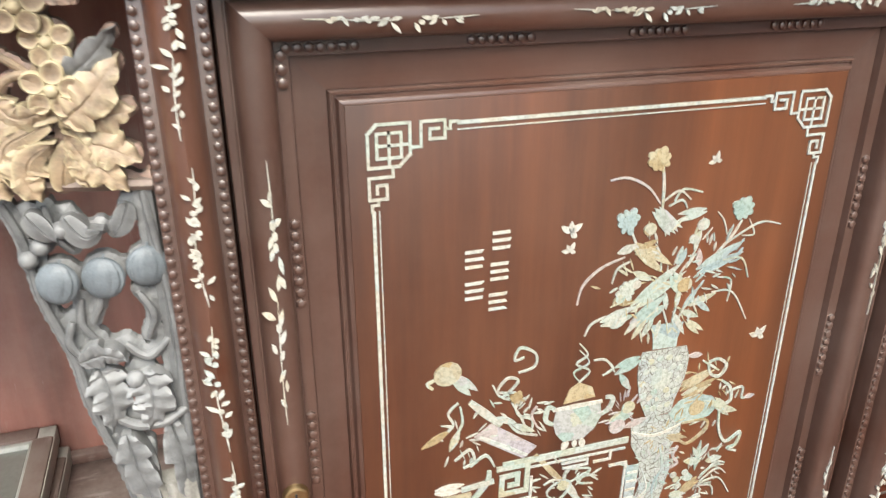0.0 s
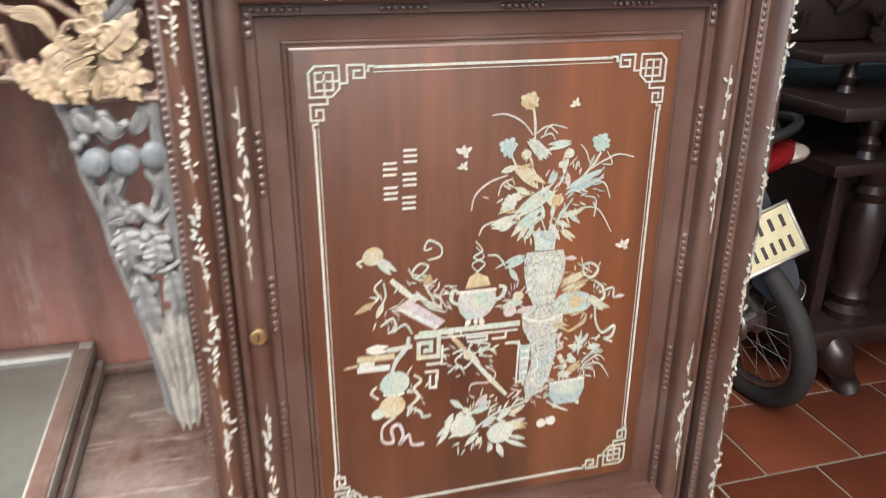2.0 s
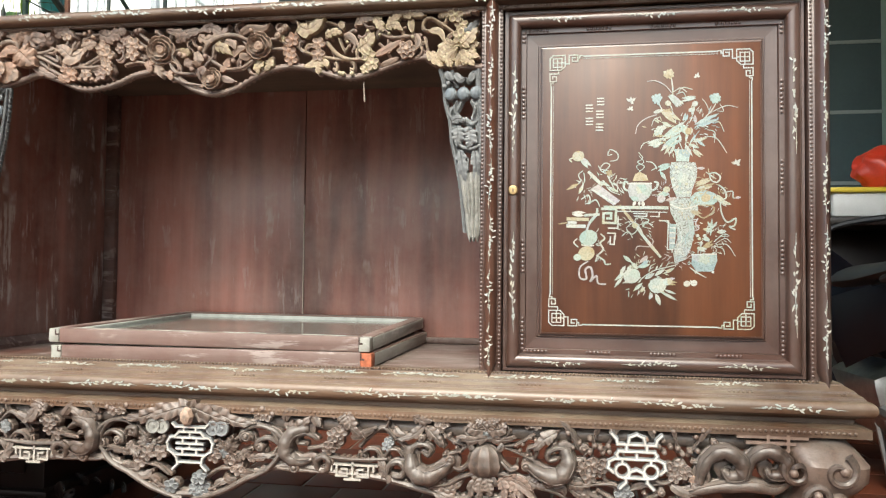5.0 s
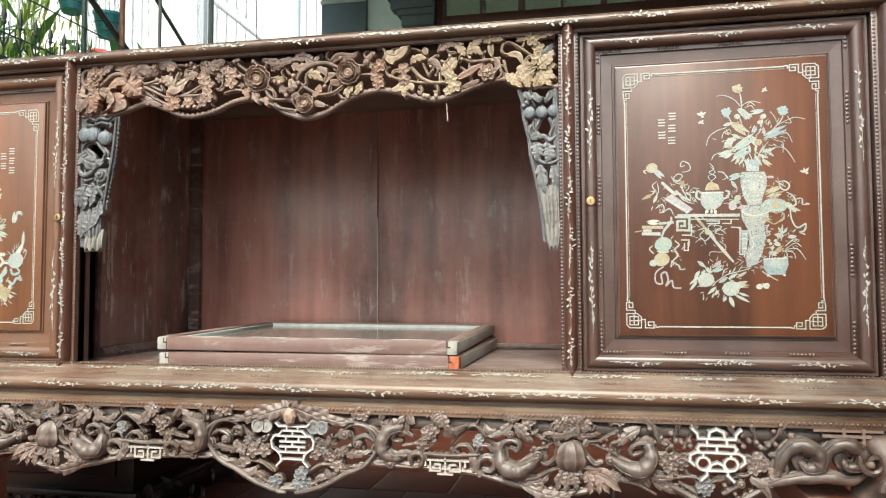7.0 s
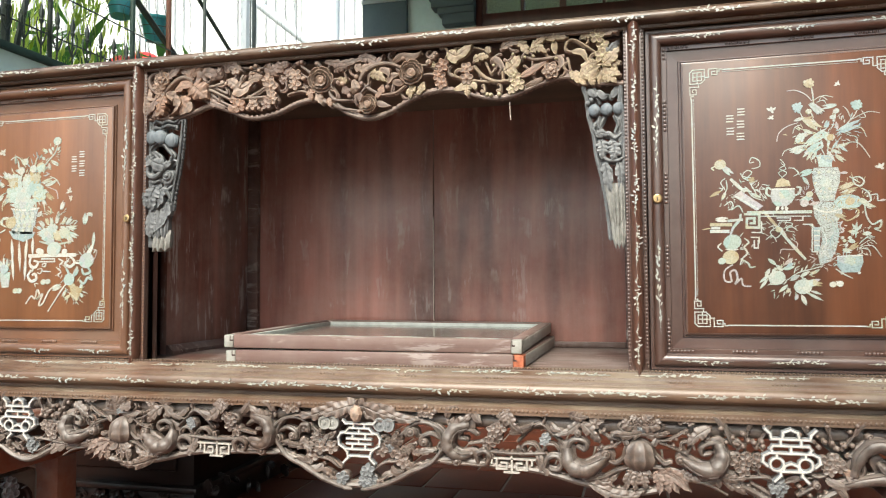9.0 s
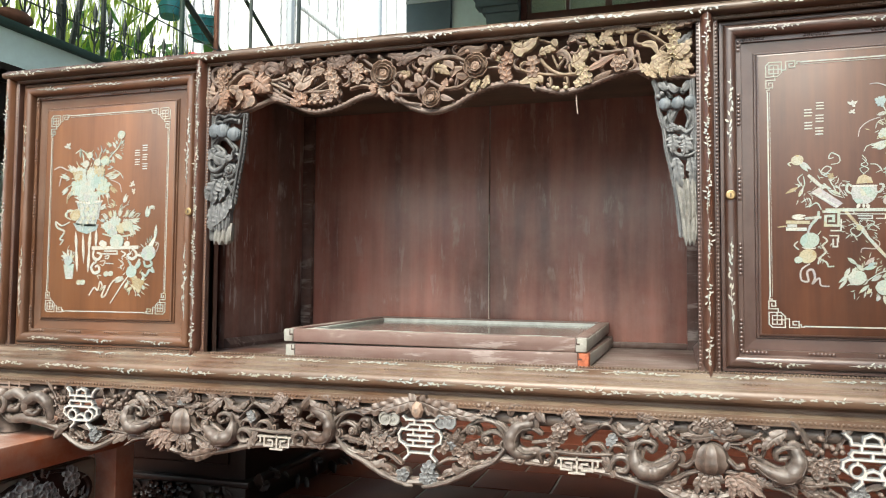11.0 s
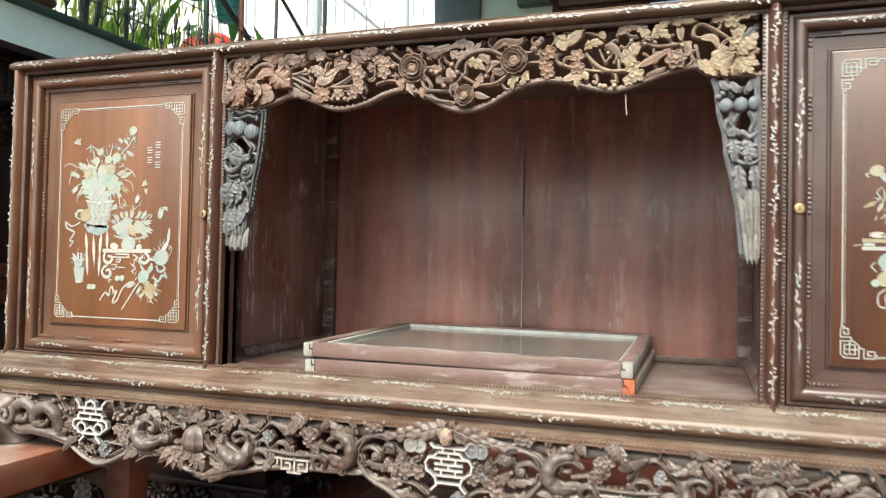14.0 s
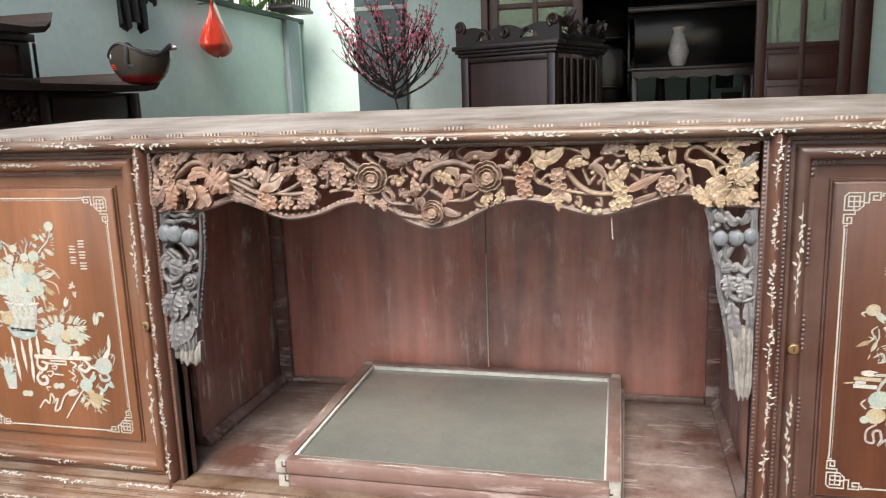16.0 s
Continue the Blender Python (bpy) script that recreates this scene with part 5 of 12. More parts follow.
    i.fret(.0089, PEARL_WHITE, ((-.8981, .8540), (-.7669, .8548)))
    i.line(.0071, PEARL_WHITE, ((-.8951, .8520), (-.8980, .8329), (-.8824, .8251), (-.8734, .8374), (-.8865, .8424)))
    i.line(.0077, PEARL_WHITE, ((-.8939, .8185), (-.9029, .8043), (-.8930, .7908), (-.8779, .7965), (-.8818, .8089), (-.8911, .8061)))
    i.line(.0074, PEARL_WHITE, ((-.7793, .8521), (-.7664, .8379), (-.7785, .8258), (-.7935, .8340), (-.7835, .8409)))
    i.line(.0068, PEARL_TEAL, ((-.7909, .8222), (-.7825, .8081), (-.7926, .8025)))
    i.line(.0047, PEARL_WHITE, ((-.8978, .8281), (-.8881, .8204), (-.8937, .8137)))
    i.fret(.0035, PEARL_WHITE, ((-.8711, .8393), (-.8246, .8387), (-.8249, .8458), (-.8626, .8463)))
    i.line(.0035, PEARL_WHITE, ((-.8621, .8325), (-.8500, .8347), (-.8532, .8267), (-.8614, .8287)))
    i.line(.0029, PEARL_WHITE, ((-.8763, .8203), (-.8612, .8211), (-.8666, .8097), (-.8749, .8126)))
    i.line(.0029, PEARL_WHITE, ((-.8616, .8158), (-.8354, .8142)))
    i.line(.0029, PEARL_WHITE, ((-.8716, .7841), (-.8822, .7851), (-.8795, .7765)))
    i.line(.0046, PEARL_WHITE, ((-.8134, .8461), (-.8005, .8388), (-.8106, .8309)))
    i.line(.0034, PEARL_WHITE, ((-.8126, .8225), (-.8054, .8129), (-.8133, .8074), (-.8096, .8007)))
    i.disc(-.8566, .7887, .0076, PEARL)
    i.disc(-.8427, .7896, .0076, PEARL)
    i.disc(-.9396, .7670, .0076, PEARL)
    i.disc(-.9276, .7670, .0076, PEARL)
    i.leaf(.0123, PEARL_WHITE, ((-.7393, .8347), (-.7085, .8873)))
    i.leaf(.0089, PEARL, ((-.7136, .8716), (-.7108, .9106)))
    i.line(.0028, PEARL_PINK, ((-.7180, .8679), (-.7028, .8630), (-.7089, .8427)))
    i.disc(-.7311, .8402, .0212, PEARL_TEAL)
    i.line(.0062, PEARL_WHITE, ((-.7675, .8360), (-.7393, .8328)))
    i.line(.0067, PEARL_TEAL, ((-.7446, .8217), (-.7385, .8077), (-.7208, .8122), (-.7278, .8243)))
    i.line(.0067, PEARL_TEAL, ((-.7504, .7929), (-.7379, .7844), (-.7271, .7983), (-.7147, .7936), (-.7206, .8057)))
    i.line(.0079, PEARL, ((-.7570, .8256), (-.7666, .8079), (-.7731, .7977)))
    i.disc(-.7804, .7940, .0159, PEARL_TEAL)
    i.leaf(.0158, PEARL_TEAL, ((-.7676, .8023), (-.7547, .8228)))
    i.line(.0047, PEARL_WHITE, ((-.9075, .7346), (-.8917, .7541), (-.8809, .7470), (-.8746, .7693), (-.8672, .7565), (-.8750, .7461), (-.8579, .7589), (-.8687, .7319), (-.8560, .7367), (-.8396, .7660), (-.8171, .7810), (-.8031, .7753)))
    i.leaf(.0138, PEARL, ((-.8293, .7688), (-.8021, .7800)))
    i.line(.0035, PEARL_WHITE, ((-.8414, .7155), (-.8051, .7650), (-.7875, .7856)))
    i.flower(-.7625, .7635, .0203, PEARL_GOLD)
    i.leaf(.0102, PEARL, ((-.7881, .7696), (-.8000, .7500)))
    i.leaf(.0102, PEARL, ((-.7764, .7556), (-.7953, .7453)))
    i.leaf(.0101, PEARL, ((-.7486, .7696), (-.7424, .7854)))
    i.leaf(.0101, PEARL, ((-.7483, .7603), (-.7402, .7501)))
    i.leaf(.0124, PEARL_GOLD, ((-.7713, .7752), (-.7829, .7837)))
    i.plate(PEARL_TEAL, ((-.9907, .8122), (-.9569, .8143), (-.9604, .7782), (-.9821, .7768)))
    i.line(.0036, PEARL_WHITE, ((-.9821, .7768), (-.9604, .7777)))
    i.disc(-.9747, .8222, .0133, PEARL_TEAL)
    i.leaf(.0073, PEARL, ((-.9779, .8281), (-.9951, .8473)))
    i.leaf(.0073, PEARL, ((-.9749, .8281), (-.9788, .8524)))
    i.leaf(.0073, PEARL, ((-.9718, .8266), (-.9553, .8365)))
    i.leaf(.0073, PEARL, ((-.9809, .8262), (-.9977, .8371)))
    i.leaf(.0073, PEARL, ((-.9688, .8280), (-.9654, .8493)))
    for n, (x, z, s, a) in enumerate(((-0.9887, 1.1150, 0.015, 0.4), (-0.7842, 1.0110, 0.012, 0.9), (-0.7790, 0.9960, 0.010, 2.0))):
        bm = bmesh.new()
        moth(bm, x, z, s, a, y)
        part("inlay_moth", bm, PEARL_WHITE, d, smooth=False)
    for n, (u, v) in enumerate(((0, 0), (0, 1), (0, 2), (1, 0.5), (1, 1.5))):
        bm = bmesh.new()
        glyph(bm, -0.7500 - 0.0225 * u, 1.1033 - 0.0232 * v, 0.018, 90 + n, y)
        part("inlay_sign", bm, PEARL_WHITE, d, "small worn pearl sign", smooth=False)


door(1, motif_right)
door(-1, motif_left)


# ---- carving helpers; all carving faces -y ----
def leaf_mesh(lobes=0, wide=0.46, curl_up=0.16, vein=True):
    """A carved leaf of length 1 along +x with a raised rim, a sunken vein and a curled tip."""
    bm = bmesh.new()
    rows, cols = (13 if lobes else 8), (-1.0, -0.62, -0.22, 0.0, 0.22, 0.62, 1.0)
    front, back = [], []
    for i in range(rows):
        t = i / (rows - 1)
        w = wide * (math.sin(math.pi * min(1, t * 0.94 + 0.03)) ** 0.75) * (1.1 - 0.45 * t)
        if lobes:
            w *= 0.80 + 0.28 * abs(math.sin(math.pi * lobes * t))
        f, g = [], []
        for s in cols:
            y = -0.05 - 0.13 * math.sin(math.pi * t) * (1 - 0.5 * s * s) - curl_up * t * t
            if vein:
                y += 0.05 * math.exp(-(s / 0.12) ** 2) * (1 - t)
            x, z = t - 0.05 * s * s * (1 - t), s * w * 0.5 + 0.04 * math.sin(3 * t)
            f.append(bm.verts.new((x, y, z)))
            g.append(bm.verts.new((x, min(0.05, y + 0.16), z * 0.88)))
        front.append(f)
        back.append(g)
    n = len(cols)
    for a, b in zip(range(rows - 1), range(1, rows)):
        for k in range(n - 1):
            bm.faces.new((front[a][k], front[b][k], front[b][k + 1], front[a][k + 1]))
        bm.faces.new((front[a][0], back[a][0], back[b][0], front[b][0]))
        bm.faces.new((front[a][-1], front[b][-1], back[b][-1], back[a][-1]))
    bm.faces.new([front[0][k] for k in range(n)] + [back[0][k] for k in range(n - 1, -1, -1)])
    bm.faces.new([front[-1][k] for k in range(n - 1, -1, -1)] + [back[-1][k] for k in range(n)])
    bmesh.ops.recalc_face_normals(bm, faces=bm.faces[:])
    return bm


def flower_mesh(n=5, ring=1):
    """A carved blossom of radius 1: round cupped petals, each with a groove, round a domed heart."""
    bm = bmesh.new()
    for lay in range(ring):
        k, lift = 1 - 0.36 * lay, -0.20 * lay
        for i in range(n):
            a = 2 * math.pi * (i + 0.5 * lay) / n
            ca, sa = math.cos(a), math.sin(a)
            mid = bm.verts.new((0.60 * k * ca, -0.20 + lift, 0.60 * k * sa))
            rings = []
            for rad, y in ((0.20, -0.21), (0.345, -0.30), (0.40, -0.22), (0.38, 0.12)):
                ring_v = []
                for j in range(12):
                    w = 2 * math.pi * j / 12
                    u, v = rad * 1.05 * math.cos(w), rad * math.sin(w)
                    groove = 0.08 if (j == 0 and rad < 0.39) else 0.0
                    ring_v.append(bm.verts.new((k * ((0.60 + u) * ca - v * sa), y + lift + groove, k * ((0.60 + u) * sa + v * ca))))
                rings.append(ring_v)
            for j in range(12):
                bm.faces.new((mid, rings[0][j], rings[0][(j + 1) % 12]))
            for p, q in zip(rings, rings[1:]):
                for j in range(12):
                    bm.faces.new((p[j], q[j], q[(j + 1) % 12], p[(j + 1) % 12]))
    m = Matrix.Translation((0, -0.24 - 0.20 * (ring - 1), 0)) @ Matrix.Diagonal((1, 0.9, 1, 1))
    bmesh.ops.create_uvsphere(bm, u_segments=10, v_segments=7, radius=0.25, matrix=m)
    bmesh.ops.recalc_face_normals(bm, faces=bm.faces[:])
    return bm


def rose_mesh():
    """A full rose of radius 1: rings of cupped petals with rolled lips round a coiled heart."""
    bm = bmesh.new()
    for lay, (r0, r1, n, lift) in enumerate(((0.50, 1.0, 6, 0.0), (0.36, 0.74, 5, -0.16), (0.22, 0.52, 4, -0.30))):
        for i in range(n):
            mid_a = 2 * math.pi * (i + 0.5 * lay) / n
            span = 2 * math.pi / n * 0.60
            grid = []
            for f, y, rr in ((0.0, 0.12, 0.0), (0.35, -0.02, 0.55), (0.7, -0.20, 0.90), (0.9, -0.31, 1.0), (1.0, -0.27, 1.07), (1.0, -0.12, 1.04), (0.6, 0.10, 0.70)):
                row = []
                for j in range(9):
                    s = -1 + j / 4
                    e = r0 + (r1 - r0) * rr * (1 - 0.32 * abs(s) ** 3 - (0.08 if j == 4 and rr > 0.95 else 0))
                    a = mid_a + s * span
                    row.append(bm.verts.new((e * math.cos(a), y + lift - 0.05 * (1 - s * s) + 0.03 * s * (-1) ** lay, e * math.sin(a))))
                grid.append(row)
            for p, q in zip(grid, grid[1:]):
                for j in range(8):
                    bm.faces.new((p[j], q[j], q[j + 1], p[j + 1]))
    pts = [((0.06 + 0.024 * i) * math.cos(i * 0.62), -0.50 + 0.006 * i, (0.06 + 0.024 * i) * math.sin(i * 0.62)) for i in range(12)]
    add_tube(bm, pts, 0.055, 6)
    bmesh.ops.create_uvsphere(bm, u_segments=14, v_segments=6, radius=0.80, matrix=Matrix.Diagonal((1, 0.22, 1, 1)))
    bmesh.ops.create_uvsphere(bm, u_segments=10, v_segments=6, radius=0.34, matrix=Matrix.Translation((0, -0.28, 0)) @ Matrix.Diagonal((1, 0.55, 1, 1)))
    bmesh.ops.recalc_face_normals(bm, faces=bm.faces[:])
    return bm


def fruit_mesh():
    """A ribbed round fruit of radius 1."""
    bm = bmesh.new()
    bmesh.ops.create_uvsphere(bm, u_segments=36, v_segments=10, radius=1)
    for v in bm.verts:
        a = math.atan2(v.co.y, v.co.x)
        k = 0.90 + 0.10 * abs(math.sin(6 * a)) ** 0.5 if abs(v.co.z) < 0.98 else 0.9
        v.co.x *= k
        v.co.y *= k * 0.75
        v.co.z *= 1.05
    bmesh.ops.create_cone(bm, cap_ends=True, segments=6, radius1=0.12, radius2=0.05, depth=0.3, matrix=Matrix.Translation((0, 0, 1.1)))
    return bm


def bead_mesh():
    bm = bmesh.new()
    bmesh.ops.create_uvsphere(bm, u_segments=12, v_segments=8, radius=1)
    return bm


def boss_mesh():
    """A round knob with a sunken ring and a raised middle."""
    bm = bmesh.new()
    add_lathe(bm, [(0.92, -0.5), (1.0, 0.0), (0.97, 0.38), (0.84, 0.66), (0.70, 0.74), (0.60, 0.64), (0.50, 0.64), (0.42, 0.86), (0.24, 1.0), (0.001, 1.04)], 16, Matrix.Rotation(radians(90), 4, "X"))
    return bm


def scroll_points(cx, cz, r0, r1, a0, turns, y0=0.0, dy=-0.010, n=28):
    """A spiral from radius r0 to r1, beginning at a0 degrees; turns < 0 goes clockwise."""
    out = []
    for i in range(n + 1):
        t = i / n
        r = r0 + (r1 - r0) * t ** 0.8
        a = radians(a0) + 2 * math.pi * turns * t
        out.append((cx + r * math.cos(a), y0 + dy * t, cz + r * math.sin(a)))
    return out


STOCK = {}


def stock(name, maker):
    if name not in STOCK:
        ob = part(name, maker(), CARVE_BROWN)
        STOCK[name] = ob.data
        bpy.data.objects.remove(ob)
    return STOCK[name]


def carve(kind, parent, x, y, z, size, turn=0.0, material=None, lean=0.0, deep=1.0, tall=1.0, name=None):
    """One carved piece of the stock, turned in the plane of the carving and leaned towards the eye."""
    makers = {"leaf": leaf_mesh, "broad_leaf": lambda: leaf_mesh(4, 0.85, 0.22), "long_leaf": lambda: leaf_mesh(0, 0.26, 0.10), "blossom": flower_mesh,
              "double_blossom": lambda: flower_mesh(6, 2), "rose": rose_mesh, "fruit": fruit_mesh, "bead": bead_mesh, "boss": boss_mesh, "lotus_leaf": lambda: leaf_mesh(6, 1.05, 0.10)}
    o = new(name or kind, stock(kind, makers[kind]))
    o.parent = parent
    o.material_slots[0].link = "OBJECT"
    o.material_slots[0].material = material or CARVE_BROWN
    o.matrix_basis = Matrix.Translation((x, y, z)) @ Matrix.Rotation(-turn, 4, "Y") @ Matrix.Rotation(lean, 4, "Z") @ Matrix.Diagonal((size, size * deep, size * tall, 1))
    return o

class Carving:
    """Carved pieces laid along short curves in the plane of a board; remembers where wood is, for the pierced board behind."""

    def __init__(self, parent, y, seed, depth=1.0, grow=0.0015):
        self.parent, self.y, self.k, self.depth, self.grow = parent, y, random.Random(seed), depth, grow
        self.discs, self.count, self.flip = [], 0, 1

    def step(self):
        self.count += 1
        return self.y - 0.0011 * (self.count % 6)

    def note(self, pts, r):
        for p in pts:
            self.discs.append((p[0], p[1], r + self.grow))

    def line(self, pts, steps):
        return [(p.x, p.y) for p in smooth_path([(self.flip * x, z, 0) for x, z in pts], steps)]

    def stem(self, r, mat, pts):
        line = self.line(pts, 6)
        n = len(line)
        y = self.step()
        r *= 0.66 if r < 0.010 else 1.02
        wob = self.k.uniform(0, 6)
        thin, swell = (0.34, 0.76) if r > 0.0085 else (0.62, 0.45)
        bm = bmesh.new()
        add_tube(bm, [(x, y - self.depth * min(r, 0.012) * 0.5 * math.sin(math.pi * i / n), z) for i, (x, z) in enumerate(line)],
                 [r * (thin + swell * math.sin(math.pi * min(1, 0.12 + 0.9 * i / n)) + 0.07 * math.sin(i * 1.3 + wob)) for i in range(n)], 16 if r > 0.008 else 9, self.depth)
        if r > 0.0085:
            for off in (0.66,):
                edge = []
                for i in range(1, n - 1):
                    a, b = line[i - 1], line[i + 1]
                    d = Vector((b[0] - a[0], b[1] - a[1])).normalized()
                    rr = r * (thin + swell * math.sin(math.pi * min(1, 0.12 + 0.9 * i / n))) * off
                    edge.append((line[i][0] - d.y * rr, y - self.depth * (r * 0.76 + min(r, 0.012) * 0.5 * math.sin(math.pi * i / n)), line[i][1] + d.x * rr))
                add_tube(bm, edge, 0.0013, 6)
        part("stem", bm, mat, self.parent)
        self.note(line, r * 0.9)

    def frond(self, w, mat, pts, lobes=0):
        """A leaf along a curve: sunken vein, raised sides, tip curled forward."""
        line = self.line(pts, 10)
        n = len(line)
        y0 = self.step() - 0.002
        if w > 0.014 and not lobes:
            lobes = self.k.choice((2, 3, 3))
        bm = bmesh.new()
        cols = (-1.0, -0.78, -0.42, -0.12, 0.0, 0.12, 0.42, 0.78, 1.0)
        side, twist = self.k.uniform(-0.30, 0.30), self.k.uniform(-0.5, 0.5)
        front, back = [], []
        for i, (x, z) in enumerate(line):
            t = i / (n - 1)
            a, b = line[max(i - 1, 0)], line[min(i + 1, n - 1)]
            d = Vector((b[0] - a[0], b[1] - a[1])).normalized()
            o = Vector((-d.y, d.x))
            half = w / 2 * (0.14 + 0.98 * math.sin(math.pi * min(1, 0.05 + t ** 0.85)) ** 0.8) * (1.0 if t < 0.98 else 0.3)
            if lobes:
                half *= 0.62 + 0.52 * (lobes * t % 1.0) ** 0.8 if 0.08 < t < 0.9 else 0.8
            half *= min(1.0, (1.02 - t) / 0.22)
            f, g = [], []
            for s in cols:
                rib = 0.10 * math.sin(12 * math.pi * t - 3 * abs(s)) * (0.3 + abs(s)) if lobes else 0.05 * math.sin(9 * abs(s))
                y = y0 - self.depth * w * (0.10 + 0.20 * math.sin(math.pi * t) * (1 - 0.45 * s * s) + 0.16 * t * t - 0.11 * math.exp(-(s / 0.10) ** 2) * (1 - t) + (side + twist * (t - 0.3)) * s * 0.5 + rib * 0.5)
                v = Vector((x, z)) + o * s * half
                f.append(bm.verts.new((v.x, y, v.y)))
                v = Vector((x, z)) + o * s * half * 0.86
                g.append(bm.verts.new((v.x, max(y + 0.004, self.y + 0.004), v.y)))
            front.append(f)
            back.append(g)
        m = len(cols)
        for p in range(n - 1):
            for c in range(m - 1):
                bm.faces.new((front[p][c], front[p + 1][c], front[p + 1][c + 1], front[p][c + 1]))
            bm.faces.new((front[p][0], back[p][0], back[p + 1][0], front[p + 1][0]))
            bm.faces.new((front[p][-1], front[p + 1][-1], back[p + 1][-1], back[p][-1]))
        bm.faces.new(front[0] + back[0][::-1])
        bm.faces.new(front[-1][::-1] + back[-1])
        bmesh.ops.recalc_face_normals(bm, faces=bm.faces[:])
        part("leaf", bm, mat, self.parent)
        self.note(line[:-3], w * 0.20)

    def lobed(self, w, mat, pts):
        self.frond(w, mat, pts, 3)

    def put(self, kind, name, x, z, r, mat, deep):
        carve(kind, self.parent, self.flip * x, self.step() - 0.003, z, r, self.k.uniform(0, 6), mat, self.k.uniform(-0.22, 0.22), deep, 1.0, name)
        self.note([(self.flip * x, z)], r * 0.8)

    def bloom(self, x, z, r, mat):
        self.put("blossom", "blossom", x, z, r * 1.08, mat, 0.95)

    def bloom2(self, x, z, r, mat):
        self.put("double_blossom", "blossom", x, z, r * 1.08, mat, 0.9)

    def rose(self, x, z, r, mat):
        self.put("rose", "rose", x, z, r * 1.05, mat, 0.85)

    def ball(self, x, z, r, mat):
        if r > 0.0058:
            self.put("boss", "boss", x, z, r * 1.05, mat, 1.0)
        else:
            self.put("bead", "bud", x, z, r, mat, 1.0)

    def fruit(self, x, z, r, mat):
        carve("fruit", self.parent, self.flip * x, self.step() - 0.003, z, r * 1.02, self.k.uniform(-0.25, 0.25), mat, self.k.uniform(-0.3, 0.3), 0.62, 1.0, "fruit")
        self.note([(self.flip * x, z)], r * 0.8)

    def board(self, name, mat, x0, x1, z0, z1, cell, back, label, keep=None):
        """The pierced board behind the pieces: wood near a piece, holes between."""
        nx, nz = int((x1 - x0) / cell) + 1, int((z1 - z0) / cell) + 1
        field = np.full((nx, nz), 0.05)
        gx, gz = x0 + cell * np.arange(nx), z0 + cell * np.arange(nz)
        for x, z, r in self.discs:
            i0, i1 = max(0, int((x - r - 0.02 - x0) / cell)), min(nx, int((x + r + 0.02 - x0) / cell) + 2)
            j0, j1 = max(0, int((z - r - 0.02 - z0) / cell)), min(nz, int((z + r + 0.02 - z0) / cell) + 2)
            if i1 > i0 and j1 > j0:
                d = np.sqrt((gx[i0:i1, None] - x) ** 2 + (gz[None, j0:j1] - z) ** 2) - r
                field[i0:i1, j0:j1] = np.minimum(field[i0:i1, j0:j1], d)
        if keep is not None:
            field = np.maximum(field, np.array([[keep(x, z) for z in gz] for x in gx]))
        dx, dz = np.gradient(field, cell)
        bm = bmesh.new()
        made = {}

        def vert(i, j, y):
            key = (i, j, y)
            if key not in made:
                x, z, f = gx[i], gz[j], field[i, j]
                if -cell < f < cell * 1.2:
                    g2 = dx[i, j] ** 2 + dz[i, j] ** 2 + 0.05
                    x, z = x - f * dx[i, j] / g2 * 0.8, z - f * dz[i, j] / g2 * 0.8
                dome = -0.0030 * max(0.0, min(1.0, -f / 0.005)) if y < back else 0.0
                made[key] = bm.verts.new((x, y + dome, z))
            return made[key]
        solid = (field[:-1, :-1] + field[1:, :-1] + field[:-1, 1:] + field[1:, 1:]) < 0
        y0 = self.y + 0.002
        for i in range(nx - 1):
            for j in range(nz - 1):
                if not solid[i, j]:
                    continue
                bm.faces.new((vert(i, j, y0), vert(i + 1, j, y0), vert(i + 1, j + 1, y0), vert(i, j + 1, y0)))
                for (a, b), (c, d), (e, f) in (((i, j), (i + 1, j), (i, j - 1)), ((i + 1, j), (i + 1, j + 1), (i + 1, j)), ((i + 1, j + 1), (i, j + 1), (i, j + 1)), ((i, j + 1), (i, j), (i - 1, j))):
                    if not (0 <= e < nx - 1 and 0 <= f < nz - 1 and solid[e, f]):
                        bm.faces.new((vert(c, d, y0), vert(a, b, y0), vert(a, b, back), vert(c, d, back)))
        return part(name, bm, mat, self.parent, label)


# ---- valance over the open bay ----
WAVE = ((-0.552, 1.166), (-0.470, 1.166), (-0.425, 1.176), (-0.384, 1.187), (-0.335, 1.172), (-0.280, 1.151), (-0.215, 1.158), (-0.165, 1.176), (-0.120, 1.181), (-0.075, 1.166), (-0.035, 1.142), (0.009, 1.131),
        (0.055, 1.141), (0.110, 1.168), (0.161, 1.180), (0.205, 1.176), (0.280, 1.154), (0.330, 1.158), (0.385, 1.176), (0.440, 1.186), (0.468, 1.172), (0.552, 1.163))


def wave_z(x):
    for (xa, za), (xb, zb) in zip(WAVE, WAVE[1:]):
        if xa <= x <= xb:
            return za + (zb - za) * (x - xa) / (xb - xa)
    return 1.166


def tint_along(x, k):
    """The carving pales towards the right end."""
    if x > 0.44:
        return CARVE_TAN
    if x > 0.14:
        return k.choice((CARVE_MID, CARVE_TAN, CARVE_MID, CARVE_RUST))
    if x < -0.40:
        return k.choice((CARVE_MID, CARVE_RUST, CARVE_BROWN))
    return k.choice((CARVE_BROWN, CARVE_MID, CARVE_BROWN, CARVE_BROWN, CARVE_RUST))


